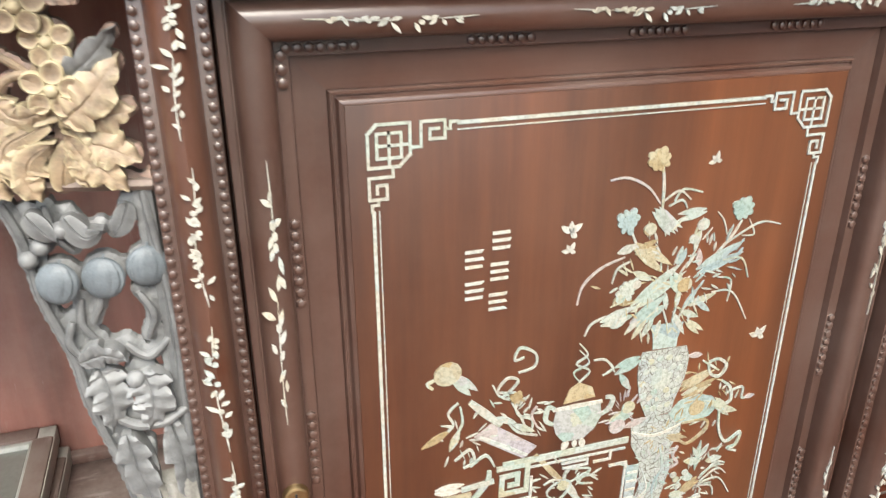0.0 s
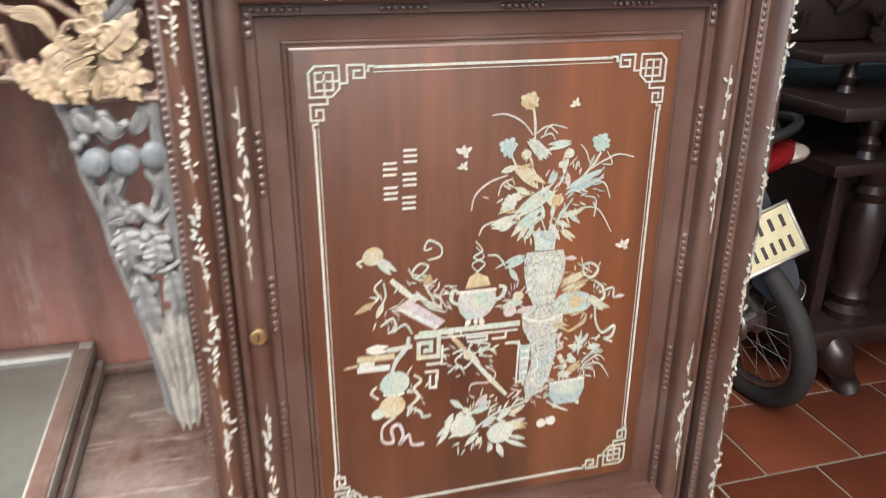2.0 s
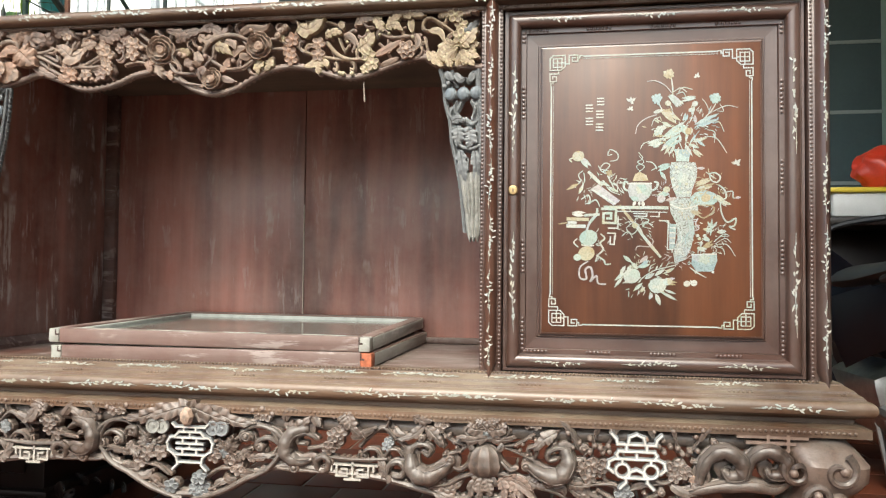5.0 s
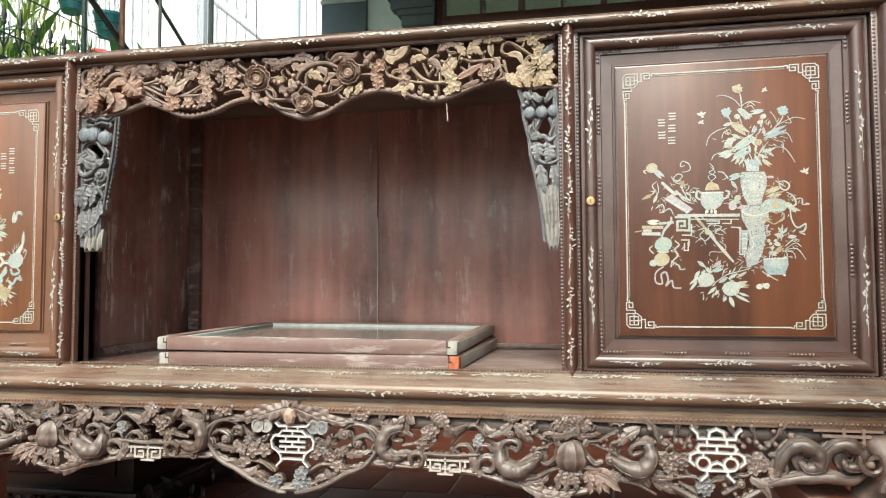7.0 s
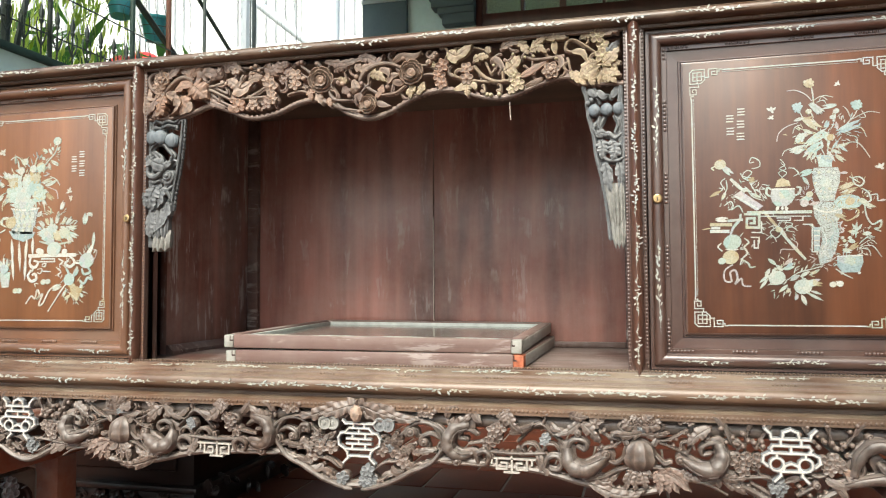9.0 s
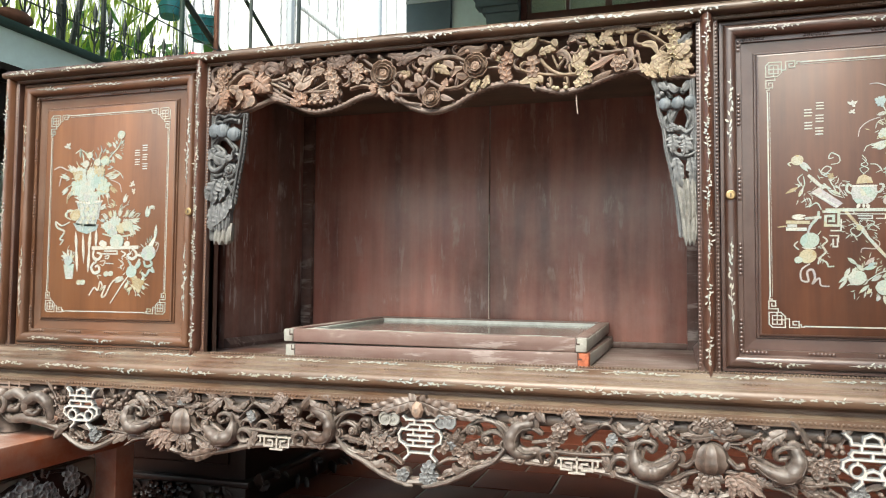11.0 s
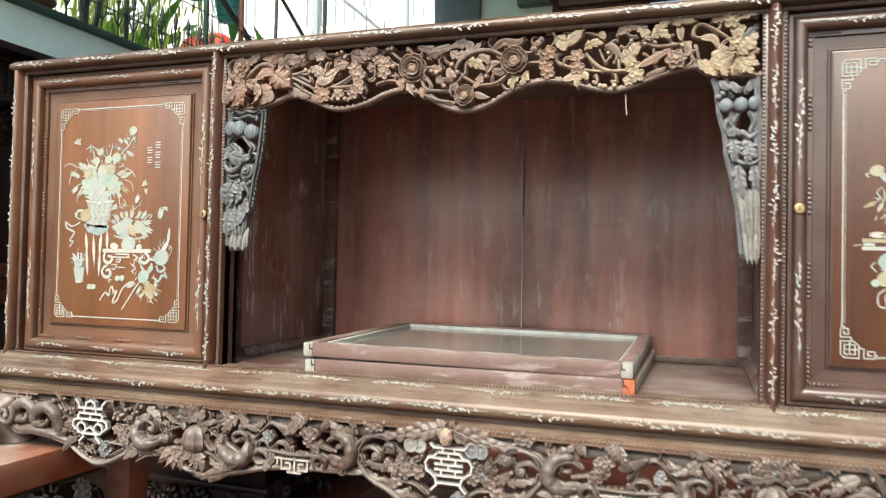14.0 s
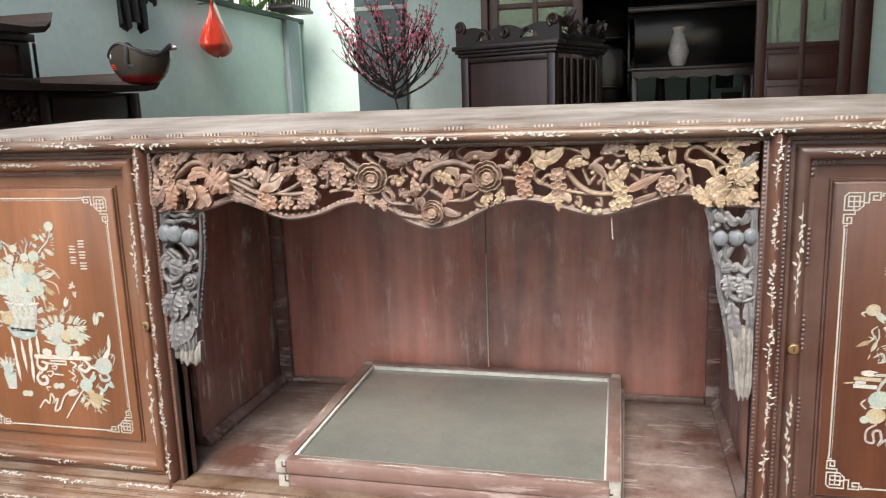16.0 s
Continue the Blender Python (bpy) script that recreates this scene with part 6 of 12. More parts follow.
YV = 0.016
bm = bmesh.new()
path = smooth_path([(x, YV + 0.002, z + 0.004) for x, z in WAVE], 5)
add_tube(bm, path, 0.0042, 8, 1.5)
valance = part("valance", bm, CARVE_BROWN, cabinet, "openwork valance carved with roses, blossoms and leaves")
bay = Carving(valance, YV, 17, 1.0, 0.0010)
bay.note([(p.x, p.z + 0.002) for p in path], 0.0055)
bay.stem(.0075, CARVE_BROWN, ((-.5048, 1.2331), (-.5235, 1.2322), (-.5409, 1.2452), (-.5462, 1.2672), (-.5333, 1.2787), (-.5084, 1.2804)))
bay.stem(.0073, CARVE_MID, ((-.5047, 1.2338), (-.4759, 1.2570), (-.4550, 1.2639), (-.4353, 1.2582), (-.4338, 1.2438)))
bay.bloom2(-.5093, 1.2630, .0197, CARVE_MID)
bay.bloom(-.5164, 1.2493, .0173, CARVE_MID)
bay.frond(.0195, CARVE_BROWN, ((-.4934, 1.2663), (-.4783, 1.2751), (-.4574, 1.2819)))
bay.frond(.0200, CARVE_MID, ((-.4616, 1.2794), (-.4315, 1.2789), (-.4022, 1.2726)))
bay.frond(.0183, CARVE_RUST, ((-.4338, 1.2528), (-.4325, 1.2671), (-.4159, 1.2750), (-.3956, 1.2806)))
bay.frond(.0244, CARVE_BROWN, ((-.4107, 1.2417), (-.4046, 1.2577), (-.3848, 1.2673), (-.3582, 1.2570), (-.3441, 1.2786)))
bay.frond(.0194, CARVE_BROWN, ((-.3960, 1.2760), (-.3732, 1.2650), (-.3532, 1.2717), (-.3463, 1.2807)))
bay.lobed(.0470, CARVE_RUST, ((-.4267, 1.2419), (-.4059, 1.2273), (-.3819, 1.2055)))
bay.frond(.0170, CARVE_RUST, ((-.4741, 1.2327), (-.4510, 1.2404), (-.4249, 1.2401)))
bay.frond(.0137, CARVE_RUST, ((-.4666, 1.2478), (-.4463, 1.2483), (-.4266, 1.2437)))
bay.frond(.0260, CARVE_MID, ((-.5471, 1.2453), (-.5518, 1.2122), (-.5511, 1.1780)))
bay.frond(.0184, CARVE_BROWN, ((-.5214, 1.2237), (-.5362, 1.2010), (-.5528, 1.1773)))
bay.frond(.0216, CARVE_MID, ((-.5155, 1.2163), (-.5119, 1.1934), (-.5264, 1.1727)))
bay.frond(.0307, CARVE_RUST, ((-.5025, 1.2228), (-.5091, 1.1971), (-.5015, 1.1727)))
bay.frond(.0237, CARVE_MID, ((-.4979, 1.2271), (-.4727, 1.2160), (-.4666, 1.1932), (-.4825, 1.1727)))
bay.frond(.0268, CARVE_RUST, ((-.4646, 1.2159), (-.4496, 1.2012), (-.4642, 1.1749)))
bay.frond(.0227, CARVE_MID, ((-.4556, 1.2122), (-.4382, 1.1931), (-.4627, 1.1734)))
bay.frond(.0167, CARVE_BROWN, ((-.5341, 1.1880), (-.5226, 1.1779), (-.5399, 1.1720)))
bay.bloom(-.5156, 1.2284, .0124, CARVE_MID)
bay.stem(.0051, CARVE_MID, ((-.4170, 1.2382), (-.3795, 1.2352), (-.3455, 1.2433)))
bay.stem(.0047, CARVE_MID, ((-.4109, 1.2399), (-.3726, 1.2233), (-.3329, 1.2026)))
bay.stem(.0051, CARVE_BROWN, ((-.3922, 1.2253), (-.3623, 1.2035), (-.3284, 1.1847)))
bay.stem(.0047, CARVE_BROWN, ((-.3795, 1.2352), (-.3567, 1.2249), (-.3397, 1.2169), (-.3444, 1.2319)))
bay.frond(.0317, CARVE_MID, ((-.2766, 1.2371), (-.3006, 1.2226), (-.3188, 1.2369), (-.3385, 1.2489)))
bay.frond(.0215, CARVE_BROWN, ((-.3474, 1.2702), (-.3236, 1.2781), (-.2940, 1.2622)))
bay.bloom(-.3145, 1.2703, .0130, CARVE_MID)
bay.stem(.0046, CARVE_MID, ((-.2964, 1.2560), (-.3017, 1.2455), (-.3038, 1.2315)))
bay.bloom(-.3175, 1.2004, .0136, CARVE_RUST)
bay.bloom(-.3081, 1.1853, .0155, CARVE_RUST)
bay.bloom(-.2722, 1.1870, .0130, CARVE_MID)
bay.stem(.0042, CARVE_MID, ((-.2914, 1.2271), (-.2868, 1.2048)))
bay.stem(.0050, CARVE_MID, ((-.3080, 1.1989), (-.2729, 1.2065), (-.2396, 1.2244)))
bay.stem(.0049, CARVE_MID, ((-.3019, 1.2031), (-.2619, 1.2000), (-.2334, 1.2020)))
bay.stem(.0046, CARVE_MID, ((-.2896, 1.1853), (-.2586, 1.1923), (-.2324, 1.1868)))
bay.bloom(-.2361, 1.2394, .0150, CARVE_MID)
bay.bloom(-.2258, 1.2229, .0150, CARVE_MID)
bay.bloom(-.2261, 1.1984, .0150, CARVE_MID)
bay.bloom(-.2371, 1.1844, .0128, CARVE_BROWN)
bay.frond(.0174, CARVE_MID, ((-.2829, 1.2410), (-.2629, 1.2443), (-.2430, 1.2489)))
bay.stem(.0046, CARVE_MID, ((-.2800, 1.2435), (-.2817, 1.2592), (-.2653, 1.2666)))
bay.frond(.0260, CARVE_BROWN, ((-.2444, 1.2697), (-.2206, 1.2610), (-.2005, 1.2757)))
bay.stem(.0041, CARVE_BROWN, ((-.3392, 1.2771), (-.2914, 1.2727), (-.2520, 1.2684), (-.2422, 1.2752)))
bay.ball(-.2763, 1.2713, .0047, CARVE_MID)
bay.ball(-.2647, 1.2746, .0047, CARVE_MID)
bay.ball(-.2561, 1.2623, .0047, CARVE_MID)
bay.ball(-.3533, 1.2445, .0047, CARVE_MID)
bay.ball(-.3420, 1.2390, .0047, CARVE_MID)
bay.ball(-.2378, 1.2861, .0047, CARVE_MID)
bay.ball(-.2863, 1.1764, .0047, CARVE_MID)
bay.ball(-.2711, 1.1746, .0047, CARVE_MID)
bay.ball(-.2559, 1.1745, .0047, CARVE_MID)
bay.frond(.0158, CARVE_BROWN, ((-.3975, 1.2092), (-.3670, 1.1928), (-.3364, 1.1819)))
bay.frond(.0132, CARVE_RUST, ((-.3360, 1.1872), (-.3211, 1.1775), (-.2978, 1.1775)))
bay.frond(.0221, CARVE_BROWN, ((-.2210, 1.2548), (-.1979, 1.2688), (-.1776, 1.2712)))
bay.bloom(-.1672, 1.2244, .0146, CARVE_MID)
bay.bloom(-.1655, 1.2429, .0146, CARVE_MID)
bay.bloom(-.2201, 1.1921, .0112, CARVE_MID)
bay.bloom(-.1840, 1.2542, .0117, CARVE_BROWN)
bay.bloom(-.1960, 1.2371, .0103, CARVE_BROWN)
bay.rose(-.1036, 1.2285, .0279, CARVE_MID)
bay.rose(.1081, 1.2267, .0258, CARVE_MID)
bay.rose(.0087, 1.1640, .0208, CARVE_MID)
bay.stem(.0043, CARVE_BROWN, ((-.1524, 1.2646), (-.1256, 1.2424)))
bay.stem(.0043, CARVE_BROWN, ((-.1551, 1.2469), (-.1297, 1.2322)))
bay.stem(.0044, CARVE_MID, ((-.1893, 1.2225), (-.1378, 1.2138)))
bay.stem(.0044, CARVE_MID, ((-.1867, 1.2024), (-.1570, 1.2074), (-.1354, 1.2020)))
bay.stem(.0046, CARVE_BROWN, ((-.0868, 1.2017), (-.0715, 1.1818), (-.0292, 1.1776)))
bay.stem(.0046, CARVE_BROWN, ((-.0654, 1.1715), (-.0545, 1.1605), (-.0194, 1.1537)))
bay.frond(.0167, CARVE_RUST, ((-.1307, 1.2082), (-.1277, 1.1958), (-.1247, 1.1806)))
bay.frond(.0166, CARVE_MID, ((-.1107, 1.2046), (-.1098, 1.1916), (-.1019, 1.1715)))
bay.frond(.0143, CARVE_RUST, ((-.0884, 1.1863), (-.0841, 1.1770), (-.0807, 1.1646)))
bay.frond(.0152, CARVE_BROWN, ((-.0947, 1.2703), (-.0580, 1.2616), (-.0231, 1.2643), (.0097, 1.2696)))
bay.frond(.0197, CARVE_BROWN, ((-.0178, 1.2675), (.0080, 1.2683), (.0281, 1.2568), (.0461, 1.2728)))
bay.frond(.0172, CARVE_MID, ((-.0227, 1.2543), (-.0030, 1.2440), (.0265, 1.2581)))
bay.stem(.0075, CARVE_MID, ((-.0123, 1.2197), (.0003, 1.2380), (.0280, 1.2502), (.0584, 1.2503), (.0857, 1.2385)))
bay.stem(.0055, CARVE_MID, ((.0065, 1.2105), (.0105, 1.2328), (.0296, 1.2458)))
bay.frond(.0176, CARVE_TAN, ((-.0681, 1.2260), (-.0524, 1.2211), (-.0399, 1.2277)))
bay.stem(.0032, CARVE_MID, ((-.0452, 1.2278), (-.0482, 1.2413), (-.0332, 1.2525)))
bay.frond(.0167, CARVE_MID, ((-.0278, 1.2222), (-.0215, 1.2013), (-.0375, 1.1939)))
bay.frond(.0162, CARVE_BROWN, ((-.0529, 1.2049), (-.0409, 1.1973), (-.0285, 1.2013)))
bay.frond(.0187, CARVE_TAN, ((.0138, 1.2305), (.0325, 1.2259), (.0516, 1.2101)))
bay.frond(.0135, CARVE_MID, ((.0502, 1.2091), (.0613, 1.2233), (.0808, 1.2264)))
bay.stem(.0048, CARVE_BROWN, ((-.0073, 1.2106), (.0232, 1.1909), (.0384, 1.1841)))
bay.stem(.0042, CARVE_BROWN, ((.0072, 1.2111), (-.0121, 1.1904)))
bay.stem(.0042, CARVE_BROWN, ((-.0236, 1.1894), (-.0218, 1.1690)))
bay.stem(.0047, CARVE_MID, ((.0350, 1.1835), (.0707, 1.1854), (.0928, 1.2005)))
bay.stem(.0037, CARVE_BROWN, ((.0605, 1.1834), (.0650, 1.2047)))
bay.frond(.0157, CARVE_RUST, ((.0389, 1.2059), (.0352, 1.1902), (.0221, 1.1768)))
bay.frond(.0173, CARVE_TAN, ((.1150, 1.1977), (.1036, 1.1856), (.1060, 1.1686)))
bay.frond(.0152, CARVE_TAN, ((.1316, 1.2042), (.1281, 1.1871), (.1181, 1.1766)))
bay.frond(.0131, CARVE_MID, ((.0669, 1.2528), (.0847, 1.2636), (.1151, 1.2618), (.1299, 1.2725)))
bay.ball(.1542, 1.2553, .0065, CARVE_MID)
bay.ball(.1470, 1.2450, .0065, CARVE_MID)
bay.ball(.1600, 1.2632, .0065, CARVE_MID)
bay.ball(-.0207, 1.2289, .0056, CARVE_MID)
bay.ball(.0886, 1.2603, .0056, CARVE_MID)
bay.ball(-.0526, 1.2150, .0056, CARVE_MID)
bay.ball(-.1466, 1.2348, .0056, CARVE_MID)
bay.stem(.0033, CARVE_MID, ((.0948, 1.2699), (.0991, 1.2490)))
bay.stem(.0042, CARVE_MID, ((.1280, 1.2421), (.1482, 1.2392), (.1631, 1.2287)))
bay.stem(.0039, CARVE_MID, ((.1294, 1.2199), (.1475, 1.2214), (.1637, 1.2163)))
bay.frond(.0127, CARVE_MID, ((.0638, 1.2113), (.0811, 1.2066), (.0930, 1.2144)))
bay.ball(-.0631, 1.2185, .0054, CARVE_BROWN)
bay.ball(-.0360, 1.1861, .0054, CARVE_BROWN)
bay.ball(-.0073, 1.2113, .0054, CARVE_BROWN)
bay.ball(.0507, 1.2008, .0054, CARVE_BROWN)
bay.ball(.0548, 1.2372, .0054, CARVE_BROWN)
bay.ball(-.1145, 1.2666, .0054, CARVE_BROWN)
bay.ball(-.1594, 1.2708, .0054, CARVE_BROWN)
bay.ball(-.1502, 1.2724, .0054, CARVE_BROWN)
bay.stem(.0036, CARVE_BROWN, ((-.1178, 1.2717), (-.1008, 1.2529)))
bay.stem(.0035, CARVE_BROWN, ((-.0902, 1.2493), (-.0843, 1.2661)))
bay.frond(.0123, CARVE_BROWN, ((.0261, 1.1690), (.0397, 1.1623), (.0573, 1.1579)))
bay.frond(.0125, CARVE_BROWN, ((-.0221, 1.1810), (-.0116, 1.1843), (-.0137, 1.1690)))
bay.frond(.0175, CARVE_BROWN, ((-.0726, 1.2490), (-.0583, 1.2522), (-.0339, 1.2525)))
bay.frond(.0122, CARVE_MID, ((.0346, 1.2408), (.0513, 1.2340), (.0578, 1.2207)))
bay.bloom(.1773, 1.2356, .0136, CARVE_RUST)
bay.bloom(.1686, 1.2163, .0136, CARVE_RUST)
bay.bloom(.1734, 1.1993, .0130, CARVE_RUST)
bay.bloom(.2293, 1.2253, .0133, CARVE_MID)
bay.bloom(.2301, 1.2041, .0133, CARVE_MID)
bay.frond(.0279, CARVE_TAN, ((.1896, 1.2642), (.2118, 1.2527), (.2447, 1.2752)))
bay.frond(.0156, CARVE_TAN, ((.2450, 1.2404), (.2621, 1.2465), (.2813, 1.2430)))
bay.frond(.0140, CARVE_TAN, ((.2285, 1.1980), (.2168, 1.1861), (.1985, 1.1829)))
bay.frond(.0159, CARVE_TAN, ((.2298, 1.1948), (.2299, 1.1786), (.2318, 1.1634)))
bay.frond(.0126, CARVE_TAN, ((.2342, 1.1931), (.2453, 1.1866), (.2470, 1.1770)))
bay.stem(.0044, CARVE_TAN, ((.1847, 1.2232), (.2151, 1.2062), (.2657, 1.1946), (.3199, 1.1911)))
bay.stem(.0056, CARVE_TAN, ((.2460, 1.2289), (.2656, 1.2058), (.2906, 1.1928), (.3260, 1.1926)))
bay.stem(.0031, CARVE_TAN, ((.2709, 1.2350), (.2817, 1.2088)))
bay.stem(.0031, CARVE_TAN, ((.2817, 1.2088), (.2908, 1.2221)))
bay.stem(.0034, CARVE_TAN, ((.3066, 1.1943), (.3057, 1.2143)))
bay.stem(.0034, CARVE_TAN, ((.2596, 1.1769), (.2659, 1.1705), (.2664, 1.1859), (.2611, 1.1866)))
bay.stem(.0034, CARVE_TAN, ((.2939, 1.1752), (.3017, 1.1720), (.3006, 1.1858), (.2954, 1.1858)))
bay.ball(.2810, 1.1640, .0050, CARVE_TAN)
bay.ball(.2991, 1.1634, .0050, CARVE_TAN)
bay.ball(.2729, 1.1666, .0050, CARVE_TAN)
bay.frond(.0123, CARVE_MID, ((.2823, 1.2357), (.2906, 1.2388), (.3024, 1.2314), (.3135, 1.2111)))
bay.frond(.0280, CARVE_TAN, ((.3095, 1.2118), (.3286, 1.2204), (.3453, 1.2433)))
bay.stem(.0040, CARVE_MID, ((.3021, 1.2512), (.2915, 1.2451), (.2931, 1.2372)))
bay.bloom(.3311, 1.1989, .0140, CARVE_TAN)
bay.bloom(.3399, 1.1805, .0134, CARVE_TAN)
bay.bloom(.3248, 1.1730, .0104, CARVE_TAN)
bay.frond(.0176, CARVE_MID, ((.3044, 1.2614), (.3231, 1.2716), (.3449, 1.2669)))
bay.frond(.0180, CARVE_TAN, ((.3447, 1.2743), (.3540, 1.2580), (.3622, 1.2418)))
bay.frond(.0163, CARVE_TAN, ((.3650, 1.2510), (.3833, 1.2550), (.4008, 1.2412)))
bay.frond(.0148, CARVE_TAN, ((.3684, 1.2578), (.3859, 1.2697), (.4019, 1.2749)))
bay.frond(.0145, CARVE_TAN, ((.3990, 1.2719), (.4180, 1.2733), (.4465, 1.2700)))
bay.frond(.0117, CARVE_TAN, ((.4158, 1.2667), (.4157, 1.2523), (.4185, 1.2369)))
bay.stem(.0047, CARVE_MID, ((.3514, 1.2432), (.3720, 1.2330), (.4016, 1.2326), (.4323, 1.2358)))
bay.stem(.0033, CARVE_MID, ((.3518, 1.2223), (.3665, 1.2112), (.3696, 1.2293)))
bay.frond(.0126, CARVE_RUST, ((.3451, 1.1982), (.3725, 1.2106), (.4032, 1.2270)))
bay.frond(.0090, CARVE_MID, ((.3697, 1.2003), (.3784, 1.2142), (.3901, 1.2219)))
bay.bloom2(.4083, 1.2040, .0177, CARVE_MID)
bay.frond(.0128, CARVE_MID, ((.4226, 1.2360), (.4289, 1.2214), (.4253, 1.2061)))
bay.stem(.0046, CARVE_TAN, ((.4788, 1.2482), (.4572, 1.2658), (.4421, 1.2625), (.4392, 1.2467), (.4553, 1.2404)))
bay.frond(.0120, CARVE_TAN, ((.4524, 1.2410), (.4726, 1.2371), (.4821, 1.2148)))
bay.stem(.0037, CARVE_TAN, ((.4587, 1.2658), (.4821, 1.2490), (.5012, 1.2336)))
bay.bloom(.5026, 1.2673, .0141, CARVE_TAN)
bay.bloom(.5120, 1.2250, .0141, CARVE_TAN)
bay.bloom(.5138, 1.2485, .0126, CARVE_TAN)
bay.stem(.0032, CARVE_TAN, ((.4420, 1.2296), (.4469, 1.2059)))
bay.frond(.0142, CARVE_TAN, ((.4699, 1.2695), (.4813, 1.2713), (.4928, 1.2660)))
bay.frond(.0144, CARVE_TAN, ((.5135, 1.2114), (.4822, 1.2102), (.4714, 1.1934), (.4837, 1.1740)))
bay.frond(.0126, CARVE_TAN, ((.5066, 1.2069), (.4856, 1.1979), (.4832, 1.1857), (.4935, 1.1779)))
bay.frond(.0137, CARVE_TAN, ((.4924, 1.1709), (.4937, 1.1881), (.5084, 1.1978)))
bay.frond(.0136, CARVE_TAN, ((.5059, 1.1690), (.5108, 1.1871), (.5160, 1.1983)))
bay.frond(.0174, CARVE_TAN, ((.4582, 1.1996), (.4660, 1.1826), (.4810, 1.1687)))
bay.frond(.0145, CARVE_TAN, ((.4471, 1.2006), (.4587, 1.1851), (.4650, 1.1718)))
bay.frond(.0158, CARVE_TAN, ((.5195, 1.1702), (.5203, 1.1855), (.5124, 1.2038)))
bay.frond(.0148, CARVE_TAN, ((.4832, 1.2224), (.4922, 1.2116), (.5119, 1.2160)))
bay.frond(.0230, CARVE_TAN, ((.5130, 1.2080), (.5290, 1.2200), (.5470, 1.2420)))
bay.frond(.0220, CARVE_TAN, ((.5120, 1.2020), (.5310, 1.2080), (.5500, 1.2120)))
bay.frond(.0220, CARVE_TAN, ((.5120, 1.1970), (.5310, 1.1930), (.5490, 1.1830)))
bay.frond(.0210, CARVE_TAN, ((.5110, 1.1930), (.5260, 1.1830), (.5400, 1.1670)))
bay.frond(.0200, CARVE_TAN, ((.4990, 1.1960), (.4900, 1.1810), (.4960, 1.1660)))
bay.frond(.0150, CARVE_GREY, ((.5180, 1.2290), (.5330, 1.2400), (.5480, 1.2560)))
bay.frond(.0150, CARVE_MID, ((.5150, 1.2700), (.5320, 1.2760), (.5480, 1.2720)))
bay.bloom(.1541, 1.2407, .0071, CARVE_TAN)
bay.frond(.0090, CARVE_MID, ((.3552, 1.1783), (.3791, 1.1861), (.3938, 1.1923)))
bay.ball(.3718, 1.2392, .0036, CARVE_TAN)
bay.ball(.3539, 1.2379, .0036, CARVE_TAN)
bay.ball(.3296, 1.2460, .0036, CARVE_TAN)
bay.ball(.4193, 1.2293, .0036, CARVE_TAN)
bay.ball(.2871, 1.2278, .0036, CARVE_TAN)
bay.stem(.0031, CARVE_TAN, ((.2023, 1.2735), (.2495, 1.2694), (.2681, 1.2627), (.2789, 1.2682)))
bay.frond(.0111, CARVE_TAN, ((.2712, 1.2674), (.2774, 1.2594), (.2791, 1.2515)))
for n in range(46):
    x = -0.53 + 1.06 * (n + bay.k.random()) / 46
    z = bay.k.uniform(wave_z(x) + 0.018, 1.272)
    r, a0, way = bay.k.uniform(0.010, 0.020), bay.k.uniform(0, 6.28), bay.k.choice((-1, 1))
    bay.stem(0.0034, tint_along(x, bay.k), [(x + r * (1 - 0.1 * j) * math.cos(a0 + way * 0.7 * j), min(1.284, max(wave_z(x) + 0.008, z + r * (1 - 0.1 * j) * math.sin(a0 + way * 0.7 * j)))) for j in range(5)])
bay.board("pierced_board", CARVE_BROWN, -0.552, 0.552, 1.128, 1.290, 0.0024, YV + 0.010, "pierced brown board behind the flowers")
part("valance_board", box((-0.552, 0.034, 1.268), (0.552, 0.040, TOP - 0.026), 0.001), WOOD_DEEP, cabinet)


# ---- side brackets ----
def bracket(label, rail):
    bm = bmesh.new()
    add_tube(bm, rail, 0.0045, 8, 1.4)
    return part("bracket", bm, CARVE_GREY, cabinet, label)


